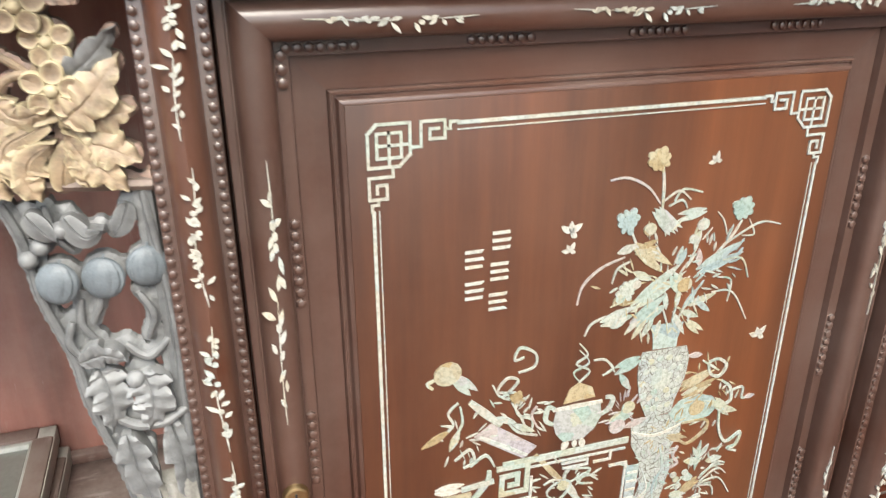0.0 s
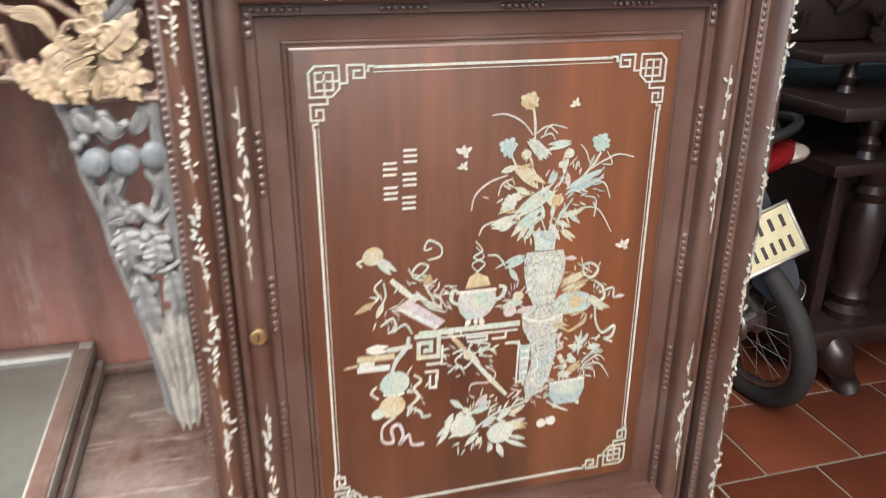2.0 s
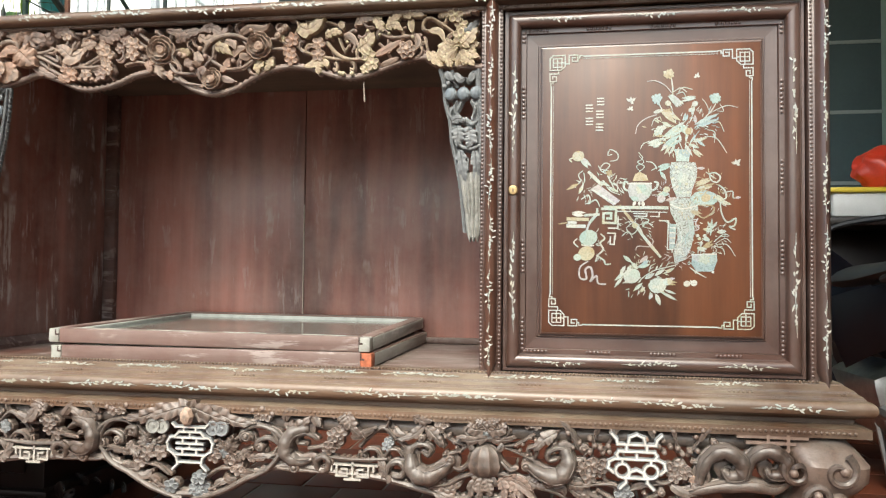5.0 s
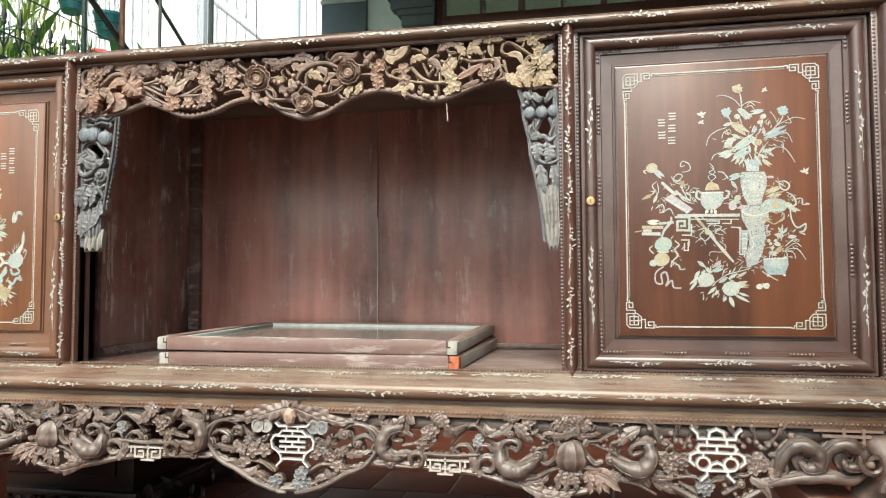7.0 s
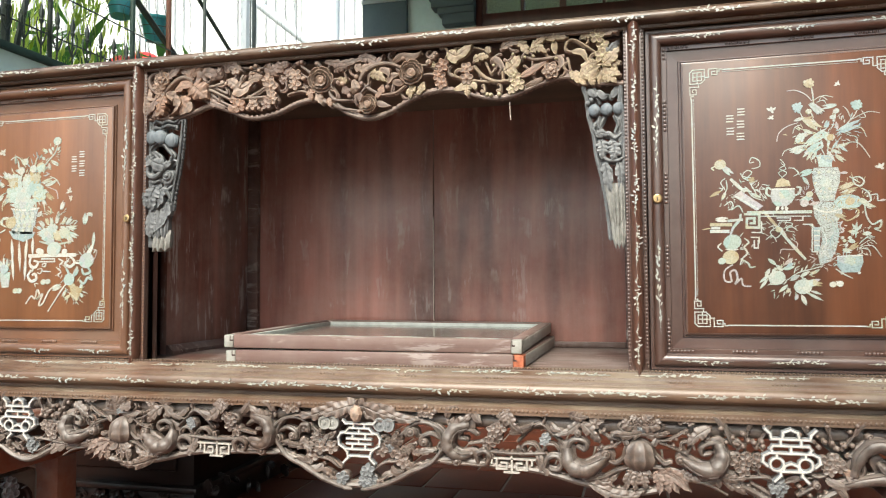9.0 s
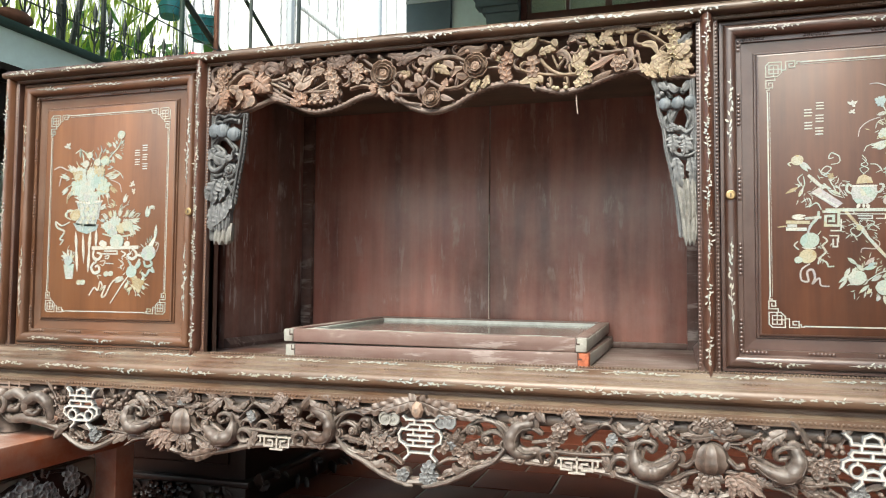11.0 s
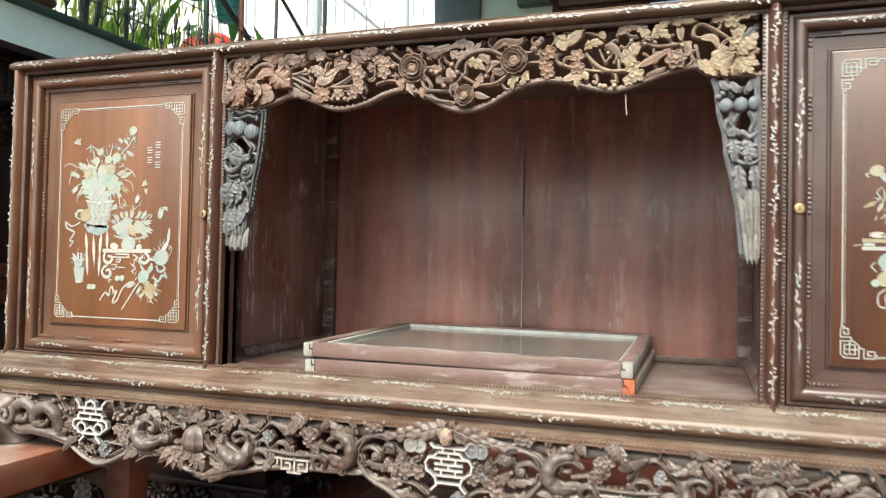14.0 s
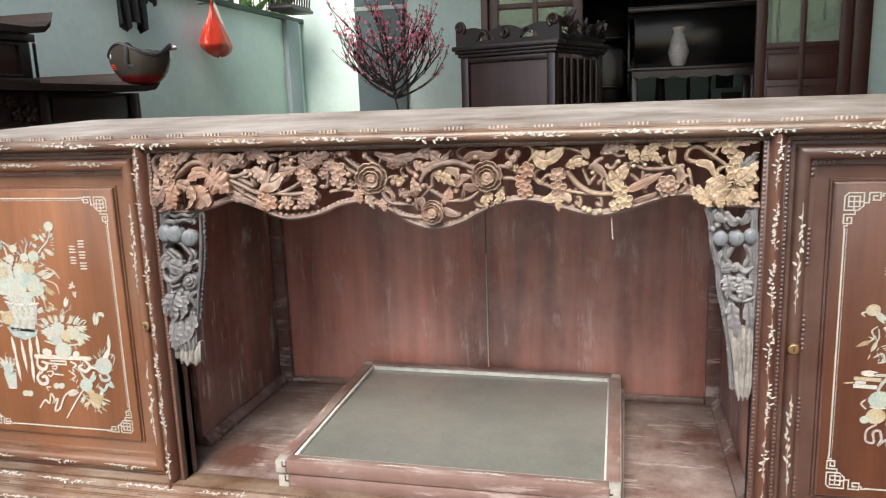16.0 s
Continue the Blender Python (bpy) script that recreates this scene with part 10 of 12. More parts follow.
for i, (z0, z1, y) in enumerate(((0.62, 0.68, 2.395), (0.68, 0.735, 2.41), (0.735, 0.80, 2.40))):
    part("bottom_rail", box((X0, y, z0), (X1, 2.46, z1), 0.010), DOOR_WOOD, tall)
part("shelf", box((X0 + 0.05, 2.46, 0.775), (X1 - 0.05, 3.34, 0.80), 0.003), DARK_WOOD, tall)
# Sheet added behind the panes; its colour gives the tone they reflect.
part("lining", box((X0 + 0.05, 2.86, 0.80), (X1 - 0.05, 2.88, 1.31), 0.003), PILASTER, tall, "bluish grey sheet added behind the glass for its reflected tone")
for x in (X0 + 0.05, 1.02, 1.80, X1 - 0.12):
    part("stile", box((x, 2.415, 0.80), (x + 0.07, 2.455, 1.31), 0.006), DARK_WOOD, tall)
g = part("pane", box((X0 + 0.05, 2.440, 0.80), (X1 - 0.05, 2.445, 1.31), 0), PANE, tall, smooth=False)
g.visible_shadow = False
part("carved_rail", box((X0, 2.42, 1.31), (X1, 2.46, 1.47), 0.006), DARK_WOOD, tall)
for x in (1.86, 2.56):
    part("rail_stile", box((x, 2.400, 1.31), (x + 0.06, 2.42, 1.47), 0.005), DARK_WOOD, tall)
part("rail_panel", box((1.95, 2.405, 1.33), (2.53, 2.42, 1.455), 0.008), DARK_WOOD, tall)
for i in range(90):
    carve(k.choice(("leaf", "broad_leaf", "blossom", "leaf")), tall, k.uniform(X0 + 0.03, 1.83), 2.412, k.uniform(1.335, 1.445), k.uniform(0.025, 0.05), k.uniform(0, 6), DARK_WOOD, name="carved_leaf")
swept_top(X0, 2.68, 2.30, 3.42, 1.475, tall, DARK_WOOD)
U1 = 2.07
part("tier_body", box((X0, 2.60, 1.507), (U1, 3.36, 1.765), 0.006), DARK_WOOD, tall)
part("tier_base", box((X0 - 0.02, 2.575, 1.507), (U1 + 0.015, 2.60, 1.545), 0.006), DARK_WOOD, tall)
part("tier_cornice", box((X0 - 0.02, 2.575, 1.725), (U1 + 0.015, 2.60, 1.765), 0.006), DARK_WOOD, tall)
for x0, x1 in ((0.42, 1.20), (1.30, 1.99)):
    for a, b, z0, z1 in ((x0, x1, 1.548, 1.566), (x0, x1, 1.702, 1.720), (x0, x0 + 0.02, 1.566, 1.702), (x1 - 0.02, x1, 1.566, 1.702)):
        part("panel_moulding", box((a, 2.585, z0), (b, 2.60, z1), 0.005), DARK_WOOD, tall)
    part("tier_panel", box((x0 + 0.02, 2.594, 1.566), (x1 - 0.02, 2.60, 1.702), 0.001), DOOR_WOOD, tall)
    bm = bmesh.new()
    spray(bm, (x0 + x1) / 2, 1.634, 0.055, 40, 5, 2.5925, 0, 6.28, 0.030)
    for e in (-1, 1):
        spray(bm, (x0 + x1) / 2 + e * 0.14, 1.625, 0.05, 16, 8 + e, 2.5925, 0, 6.28, 0.026)
    part("inlaid_spray", bm, CARVE_GREY, tall, "dull inlaid flower spray", smooth=False)
for i in range(9):
    carve("double_blossom", tall, U1 + 0.010, 2.585, 1.56 + 0.019 * i, 0.012, i, DARK_WOOD, name="carved_blossom")
swept_top(X0, U1, 2.49, 3.42, 1.755, tall, DARK_WOOD)
bm = bmesh.new()
for i in range(6):
    add_box(bm, (-3.10, 0.95 + i * 0.13, 1.792 + 0.004 * (i % 3)), (-2.75 - 0.02 * i, 1.25 + i * 0.11, 1.797 + 0.004 * (i % 3)), 0, None)
part("paper_sheets", bm, PAPER, None, "loose pale paper sheets lying on the altar cabinet", category="paper", smooth=False)

# helmet upside down on the table
hel = empty("motorbike_helmet", pose(-2.345, 2.61, 1.514, 0, 0, 25) @ Matrix.Diagonal((0.86, 0.86, 0.96, 1)), label="dark helmet lying upside down on the altar cabinet", category="helmet")
bm = bmesh.new()
prof = [(0.05, 0.004), (0.10, 0.02), (0.145, 0.07), (0.168, 0.13), (0.172, 0.19), (0.164, 0.195), (0.155, 0.13), (0.13, 0.08), (0.08, 0.035), (0.001, 0.03)]
add_lathe(bm, [(0.001, 0.0)] + prof, 30)
for v in bm.verts:
    v.co.x *= 1.14
    if v.co.z > 0.12:
        v.co.z += 0.035 * math.cos(3 * math.atan2(v.co.y, v.co.x)) * (v.co.z - 0.12) / 0.07
part("shell", bm, HELMET, hel, "glossy olive-grey shell")
bm = bmesh.new()
pts = [(0.190 * math.cos(a) * 1.02, 0.166 * math.sin(a), 0.193 + 0.034 * math.cos(3 * a)) for a in [2 * math.pi * i / 36 for i in range(37)]]
add_tube(bm, pts, 0.010, 8, cap=False)
part("rim", bm, BLACK, hel)
bm = bmesh.new()
add_tube(bm, [(x * 1.02, y * 1.02, z - 0.006) for x, y, z in pts], 0.0035, 6, cap=False)
part("rim_edge", bm, STEEL, hel, "thin pale metal edging")
bm = bmesh.new()
for i in range(7):
    a = i * 0.9
    bmesh.ops.create_uvsphere(bm, u_segments=12, v_segments=8, radius=1, matrix=Matrix.Translation((0.10 * math.cos(a), 0.09 * math.sin(a), 0.15)) @ Matrix.Diagonal((0.06, 0.05, 0.05, 1)))
part("padding", bm, GREY_CLOTH, hel, "black padding")
bm = bmesh.new()
add_lathe(bm, [(0.060, 0.0035), (0.104, 0.0185), (0.131, 0.048), (0.128, 0.050)], 30)
for v in bm.verts:
    v.co.x *= 1.14
part("crown_patch", bm, TAIL_RED, hel, "dark red crown of the helmet")
for z in (0.088, 0.100, 0.112):
    bm = bmesh.new()
    add_tube(bm, [((0.150 + 0.30 * (z - 0.075)) * math.cos(a) * 1.14, (0.150 + 0.30 * (z - 0.075)) * math.sin(a), z) for a in [math.pi * (1.02 + 0.20 * i / 8) for i in range(9)]], 0.004, 6)
    part("stripe", bm, RED_SHEET, hel, "red stripe")
bm = bmesh.new()
add_tube(bm, smooth_path([(-0.03, -0.05, 0.20), (-0.05, -0.150, 0.225), (-0.055, -0.176, 0.17), (-0.06, -0.166, 0.11), (-0.02, -0.160, 0.10)], 5), 0.012, 8, 0.5)
part("chin_strap", bm, GREY_CLOTH, hel, "black strap hanging over the rim")
bm = bmesh.new()
add_tube(bm, [(0.185, 0.02, 0.205), (0.215, 0.025, 0.213), (0.235, 0.02, 0.212)], [0.012, 0.015, 0.009], 8)
part("buckle", bm, STEEL, hel, "small metal buckle")
bm = bmesh.new()
add_lathe(bm, [(0.018, 0), (0.018, 0.006), (0.001, 0.008)], 14, Matrix.Translation((-0.165, -0.075, 0.165)) @ Matrix.Rotation(radians(-65), 4, "Z") @ Matrix.Rotation(radians(90), 4, "X"))
part("badge", bm, WHITE_PLASTIC, hel)

# red bag, cloth and basket on the wall
def bag_ring(t):
    """Half-width of the bag at a share t of its drop."""
    return 0.012 + 0.203 * math.sin(min(1.0, 1.16 * t ** 1.25) * math.pi / 2) ** 1.5 if t < 0.80 else 0.215 * math.sqrt(max(0.02, 1 - ((t - 0.80) / 0.205) ** 2))


bm = bmesh.new()
rings, around = [], 48
for q in range(31):
    t = q / 30
    ring = []
    for i in range(around):
        a = 2 * math.pi * i / around
        crease = 0.05 * math.sin(6 * a + 5 * t) + 0.035 * math.sin(11 * a - 7 * t) + 0.02 * math.sin(23 * a + 9 * t)
        rr = bag_ring(t) * (1 + crease * (1.5 - t) - 0.05 * max(0.0, math.sin(a + 1.2)) * t)
        ring.append(bm.verts.new((WX + 0.130 + 0.54 * rr * math.cos(a), 5.25 + rr * math.sin(a) + 0.05 * t * t, 2.36 - 0.50 * t - 0.015 * math.sin(3 * a) * t ** 4)))
    rings.append(ring)
for p, q in zip(rings, rings[1:]):
    for i in range(around):
        bm.faces.new((p[i], p[(i + 1) % around], q[(i + 1) % around], q[i]))
bm.faces.new(rings[0])
bm.faces.new(rings[-1])
bmesh.ops.recalc_face_normals(bm, faces=bm.faces[:])
bag = part("plastic_bag", bm, RED_SHEET, None, "full red plastic bag hanging on the yard wall", category="bag")
bm = bmesh.new()
add_tube(bm, smooth_path([(WX + 0.130, 5.255, 2.372), (WX + 0.150, 5.30, 2.25), (WX + 0.185, 5.345, 2.14)], 5), [0.012, 0.016, 0.022, 0.026, 0.028, 0.026, 0.024, 0.020, 0.016, 0.012, 0.008][:11], 8, 0.35)
part("handle_strap", bm, WHITE_PLASTIC, bag, "pale stretched handle of the bag")
bm = bmesh.new()
add_tube(bm, [(WX - 0.01, 5.25, 2.33), (WX + 0.14, 5.25, 2.33), (WX + 0.15, 5.25, 2.36)], 0.006, 6)
part("wall_hook", bm, IRON, None, "small iron hook holding the bag", category="hook")


def draped(y0, y1, ztop, drop, seed):
    """A cloth folded over the coping."""
    kk = random.Random(seed)
    bm = bmesh.new()
    n = 26
    cols = []
    for i in range(n):
        f = i / (n - 1)
        y = y0 + (y1 - y0) * f
        fold = 0.028 * math.sin(f * 19 + seed) + 0.014 * math.sin(f * 41)
        d = drop * (1 - 0.20 * abs(math.sin(f * 5 + seed)))
        col = [(WX - 0.10, y, ztop), (WX + 0.055, y, ztop + 0.01), (WX + 0.085 + fold * 0.4, y, ztop - 0.05)]
        for j in range(1, 6):
            col.append((WX + 0.085 + fold * (0.5 + 0.1 * j), y + (0.5 - f) * 0.06 * j / 5 * (y1 - y0) * 3, ztop - 0.05 - (d - 0.05) * j / 5))
        cols.append([bm.verts.new(c) for c in col])
    for a, b in zip(cols, cols[1:]):
        for j in range(len(a) - 1):
            bm.faces.new((a[j], b[j], b[j + 1], a[j + 1]))
    bmesh.ops.solidify(bm, geom=bm.faces[:], thickness=0.008)
    return bm


part("draped_cloth", draped(3.92, 4.30, 2.43, 0.46, 2), GREY_CLOTH, None, "dark grey cloth draped over the yard wall", category="cloth")
part("draped_cloth", draped(4.24, 4.46, 2.445, 0.24, 5), GREY_CLOTH, None, "dark grey cloth draped over the yard wall", category="cloth")
bas = empty("wire_basket", pose(WX + 0.14, 6.95, 2.475), label="black wire basket hanging on the yard wall", category="basket")
for j in range(9):
    y = -0.30 + 0.075 * j
    bm = bmesh.new()
    add_tube(bm, [(-0.12, y * 1.08, 0.55), (-0.12, y * 0.9, 0.0), (0.12, y * 0.9, 0.0), (0.16, y * 1.08, 0.55)], 0.011, 6)
    part("wire", bm, BLACK, bas)
for z, s in ((0.0, 0.9), (0.18, 0.96), (0.37, 1.02), (0.55, 1.08)):
    bm = bmesh.new()
    add_tube(bm, [(-0.12, -0.30 * s, z), (0.13 + 0.03 * z, -0.30 * s, z), (0.13 + 0.03 * z, 0.30 * s, z), (-0.12, 0.30 * s, z), (-0.12, -0.30 * s, z)], 0.013, 6, cap=False)
    part("hoop", bm, BLACK, bas)
part("tray", box((-0.13, -0.30, -0.05), (0.16, 0.30, -0.01), 0.01), BLACK, bas)

# ---- railing and mesh on the yard wall ----
rail = empty("wall_railing", label="green iron railing with spikes and wire mesh on the yard wall", category="railing")
bm = bmesh.new()
add_tube(bm, [(0, 0, 0), (0, 0, 0.30)], 0.007, 6)
add_lathe(bm, [(0.001, 0.42), (0.020, 0.34), (0.012, 0.30), (0.018, 0.29), (0.012, 0.27)][::-1], 8)
for s in (-1, 1):
    add_tube(bm, smooth_path([(0, 0, 0.10), (0, s * 0.035, 0.16), (0, s * 0.05, 0.24), (0, s * 0.035, 0.30)], 3), [0.007 - 0.0004 * i for i in range(10)], 5)
spike = part("spike", bm, IRON, rail)
spike.matrix_basis = pose(WX - 0.06, 1.2, 2.41)
for j in range(1, 40):
    again(spike, pose(WX - 0.06, 1.2 + j * 0.155, 2.41, 0, 0, 2 * (j % 3)), rail)
for y, r, mat in ((2.62, 0.030, IRON), (3.02, 0.018, IRON), (3.95, 0.022, COPING), (4.46, 0.024, RUST), (5.05, 0.018, IRON), (5.85, 0.050, GREY_PIPE), (6.05, 0.024, IRON), (2.05, 0.020, IRON)):
    bm = bmesh.new()
    add_tube(bm, [(WX - 0.09, y, 2.38), (WX - 0.09, y, 4.9)], r, 8)
    part("upright", bm, mat, rail)
for a, b, w in (((3.9, 3.36), (5.35, 2.55), 0.030), ((5.0, 3.65), (6.5, 2.80), 0.022), ((2.75, 2.42), (3.0, 3.6), 0.022)):
    bm = bmesh.new()
    add_tube(bm, [(WX - 0.13, a[0], a[1]), (WX - 0.13, b[0], b[1])], w, 6)
    part("brace", bm, IRON, rail)
for z in (2.62, 2.95):
    bm = bmesh.new()
    add_tube(bm, [(WX - 0.07, 1.0, z), (WX - 0.07, 7.4, z)], 0.006, 5)
    part("bar", bm, IRON, rail)
bm = bmesh.new()
for j in range(44):
    y = 1.3 + j * 0.14
    pts = [(WX - 0.10, y + 0.035 * (1 if i % 2 else -1) + 0.05 * math.sin(j * 1.7 + i * 0.4), 2.45 + i * 0.11) for i in range(20)]
    add_tube(bm, pts, 0.0022, 4, cap=False)
tagged(part("wire_mesh", bm, IRON, rail, "bent hexagonal wire mesh"), kind="stuff")

# ---- plants and pots behind the railing ----
def leaves(name, n, seed, where, size, hang, material, label, category):
    kk = random.Random(seed)
    vs, fs = [], []
    for i in range(n):
        x, y, z = where(kk)
        for j in range(6 if hang else 3):
            l, w = size * kk.uniform(0.7, 1.4), size * kk.uniform(0.09, 0.16)
            a = kk.uniform(0, 6.28)
            dip = -1.2 - kk.random() * 0.5 if hang else kk.uniform(-0.9, 0.9)
            d = Vector((math.cos(a) * math.cos(dip), math.sin(a) * math.cos(dip), math.sin(dip)))
            s = d.cross(Vector((0.3, 0.2, 1))).normalized() * w
            p = Vector((x + kk.uniform(-0.05, 0.05), y + kk.uniform(-0.05, 0.05), z - (j * size * 0.6 if hang else 0)))
            m = p + d * l * 0.55 + Vector((0, 0, 0.04 * l))
            e = p + d * l
            b = len(vs)
            vs += [tuple(p - s * 0.3), tuple(p + s * 0.3), tuple(m + s), tuple(m - s), tuple(e)]
            fs += [(b, b + 1, b + 2, b + 3), (b + 3, b + 2, b + 4)]
    me = bpy.data.meshes.new(name)
    me.from_pydata(vs, [], fs)
    me.materials.append(material)
    return tagged(new(name, me), label, category, kind="stuff")


leaves("hanging_vines", 420, 3, lambda q: (q.uniform(-4.6, -3.75), q.uniform(1.0, 4.6), q.uniform(2.7, 4.6)), 0.17, True, VINE, "bright yellow-green vines hanging behind the railing", "vines")
leaves("far_bushes", 340, 4, lambda q: (q.uniform(-6.5, -4.2), q.uniform(3.6, 9.5), q.uniform(2.2, 3.3)), 0.42, False, PALM, "green bushes beyond the yard wall", "bushes")
leaves("palm_leaves", 40, 9, lambda q: (q.uniform(-4.2, -3.7), q.uniform(1.2, 2.2), q.uniform(2.4, 3.1)), 0.50, False, PALM, "deep green palm leaves behind the railing", "palm")


def hanging_pot(x, y, z, s, tilt, mat, label):
    o = empty("hanging_pot", pose(x, y, z, tilt, tilt * 0.6, 0), label=label, category="flower pot", group="pots behind the railing")
    bm = bmesh.new()
    add_lathe(bm, [(0.085 * s, 0), (0.105 * s, 0.10 * s), (0.125 * s, 0.21 * s), (0.135 * s, 0.215 * s), (0.135 * s, 0.24 * s), (0.120 * s, 0.24 * s), (0.108 * s, 0.16 * s), (0.001, 0.15 * s)], 20)
    part("pot", bm, mat, o)
    for j in range(3):
        a = 2.1 * j
        bm = bmesh.new()
        add_tube(bm, [(0.125 * s * math.cos(a), 0.125 * s * math.sin(a), 0.23 * s), (0, 0, 0.75 * s), (0, 0, 1.6 * s)], 0.004, 4)
        part("wire", bm, IRON, o)
    bm = bmesh.new()
    for z2 in (0.06, 0.14):
        add_tube(bm, [(0.118 * s * (0.9 + z2) * math.cos(a), 0.118 * s * (0.9 + z2) * math.sin(a), z2 * s) for a in [2 * math.pi * q / 18 for q in range(19)]], 0.004, 4, cap=False)
    part("wire_hoop", bm, IRON, o)


hanging_pot(-3.80, 4.55, 3.08, 1.0, 8, TEAL_POT, "teal plastic pot hanging in a wire")
hanging_pot(-3.85, 4.12, 3.18, 1.0, -6, TEAL_POT, "teal plastic pot hanging in a wire")
hanging_pot(-3.95, 3.62, 3.20, 1.5, 5, GREY_PIPE, "grey plastic pot hanging in a wire")
hanging_pot(-3.95, 3.30, 3.26, 1.5, 4, GREY_PIPE, "grey plastic pot hanging in a wire")
bm = bmesh.new()
bmesh.ops.create_uvsphere(bm, u_segments=14, v_segments=8, radius=1, matrix=pose(WX - 0.02, 2.18, 2.46) @ Matrix.Diagonal((0.07, 0.13, 0.05, 1)))
part("dry_pod", bm, RUST, None, "dry brown husk lying on the wall coping", category="husk")


def lantern(x, y, z, r, mat, label):
    o = empty("silk_lantern", pose(x, y, z), label=label, category="lantern", group="lanterns behind the railing")
    bm = bmesh.new()
    bmesh.ops.create_uvsphere(bm, u_segments=24, v_segments=14, radius=r)
    for v in bm.verts:
        a = math.atan2(v.co.y, v.co.x)
        f = 1 - 0.05 * abs(math.sin(6 * a))
        v.co.x *= f
        v.co.y *= f
        v.co.z *= 0.85
    part("shade", bm, mat, o)
    bm = bmesh.new()
    add_lathe(bm, [(r * 0.35, -r * 0.9), (r * 0.35, -r * 0.8), (r * 0.3, -r * 0.78)], 12)
    part("ring", bm, GOLD_SILK, o)
    bm = bmesh.new()
    add_tube(bm, [(0, 0, r * 0.8), (0, 0, r * 0.8 + 1.6)], 0.006, 4)
    part("cord", bm, IRON, o)


for x, y, z, r, mat in ((-4.1, 6.9, 3.22, 0.30, RED_SILK), (-4.5, 7.6, 3.50, 0.28, RED_SILK), (-3.9, 7.8, 3.30, 0.26, RED_SILK), (-3.72, 8.0, 3.42, 0.17, GOLD_SILK), (-4.6, 5.5, 3.15, 0.22, RED_SILK), (-4.4, 4.9, 2.95, 0.18, RED_SILK)):
    lantern(x, y, z, r, mat, "red silk lantern hanging behind the railing" if mat is RED_SILK else "yellow silk lantern hanging behind the railing")

# ---- neighbour's house beyond the wall ----
# One pale grey for the far windows and their bars.
FAINT = plain("bleached_grey_paint", (0.55, 0.57, 0.57), 0.8, 0, 0.1, 3, 0.1)
house = empty("neighbour_house", label="pale neighbouring house with barred windows beyond the yard wall", category="house")
part("wall", box((-16.0, 12.0, 0.0), (-3.2, 12.4, 9.0), 0.01), WHITE_WALL, house)
part("balcony", box((-16.0, 11.2, 4.9), (-3.2, 12.0, 5.1), 0.01), WHITE_WALL, house)
for x in (-12.5, -9.8, -7.3, -5.2):
    w = part("window", box((x, 11.94, 5.6), (x + 1.5, 12.02, 7.4), 0.01), FAINT, house, "grey barred window")
    for i in range(7):
        part("bar", box((x + 0.1 + i * 0.21, 11.88, 5.6), (x + 0.13 + i * 0.21, 11.93, 7.4), 0.0), FAINT, w, smooth=False)
    part("sill", box((x - 0.08, 11.82, 5.50), (x + 1.58, 12.0, 5.6), 0.01), WHITE_WALL, w)
for i, (p, q, r) in enumerate((((-5.6, 9.4, 5.6), (-4.0, 9.4, 4.3), 0.07), ((-4.0, 9.4, 4.3), (-4.0, 9.4, 6.2), 0.07))):
    bm = bmesh.new()
    add_tube(bm, [p, q], r, 10)
    part("drain_pipe", bm, GREY_PIPE, house)

# ---- peach tree in blossom ----
tree = empty("peach_tree", pose(-1.285, 4.55, 0), label="bare peach tree with pink blossom in a pot", category="tree")
kk = random.Random(12)
bmw = bmesh.new()
twigs = []


def branch(p, d, length, r, lift, steps=7):
    """A thin branch that leaves along d and bends upwards."""
    pts = [Vector(p)]
    d = Vector(d).normalized()
    for i in range(steps):
        d = (d + Vector((kk.uniform(-0.13, 0.13), kk.uniform(-0.13, 0.13), lift + kk.uniform(-0.05, 0.07)))).normalized()
        pts.append(pts[-1] + d * length / steps)
    add_tube(bmw, pts, [max(0.0018, r * (1 - 0.78 * i / steps)) for i in range(steps + 1)], 6)
    return pts


leader = branch((0, 0, 0.30), (0.01, 0.0, 1), 1.12, 0.030, 0.03, 8)
leader += branch(leader[-1], (0.02, 0, 1), 0.42, 0.018, 0.06, 8)[1:]
for i in range(30):
    j = kk.choice((8, 8, 8, 9, 9, 9, 10, 10, 11, 12, 13, 14))
    a = 2.39996 * i + kk.uniform(-0.3, 0.3)
    up = kk.uniform(-0.10, 0.50) + 0.05 * (j - 8)
    main = branch(leader[j], (math.cos(a), 0.8 * math.sin(a), up + 0.22), kk.uniform(0.40, 0.66) * (1.0 - 0.05 * (j - 8)), kk.uniform(0.007, 0.012), 0.10)
    twigs.append(main)
    for q in range(kk.randint(3, 5)):
        n0 = kk.randint(2, 6)
        w = (main[n0] - main[n0 - 1]).normalized()
        side = Vector((kk.uniform(-1, 1), kk.uniform(-1, 1), kk.uniform(-0.1, 0.9)))
        sub = branch(main[n0], w * 0.8 + side * 0.6, kk.uniform(0.14, 0.36), 0.0045, 0.10, 5)
        twigs.append(sub)
        if kk.random() < 0.6:
            twigs.append(branch(sub[3], side + Vector((0, 0, 0.5)), kk.uniform(0.08, 0.18), 0.0028, 0.08, 4))
part("trunk", bmw, BARK, tree, "thin dark trunk and branches")
vs, fs = [], []
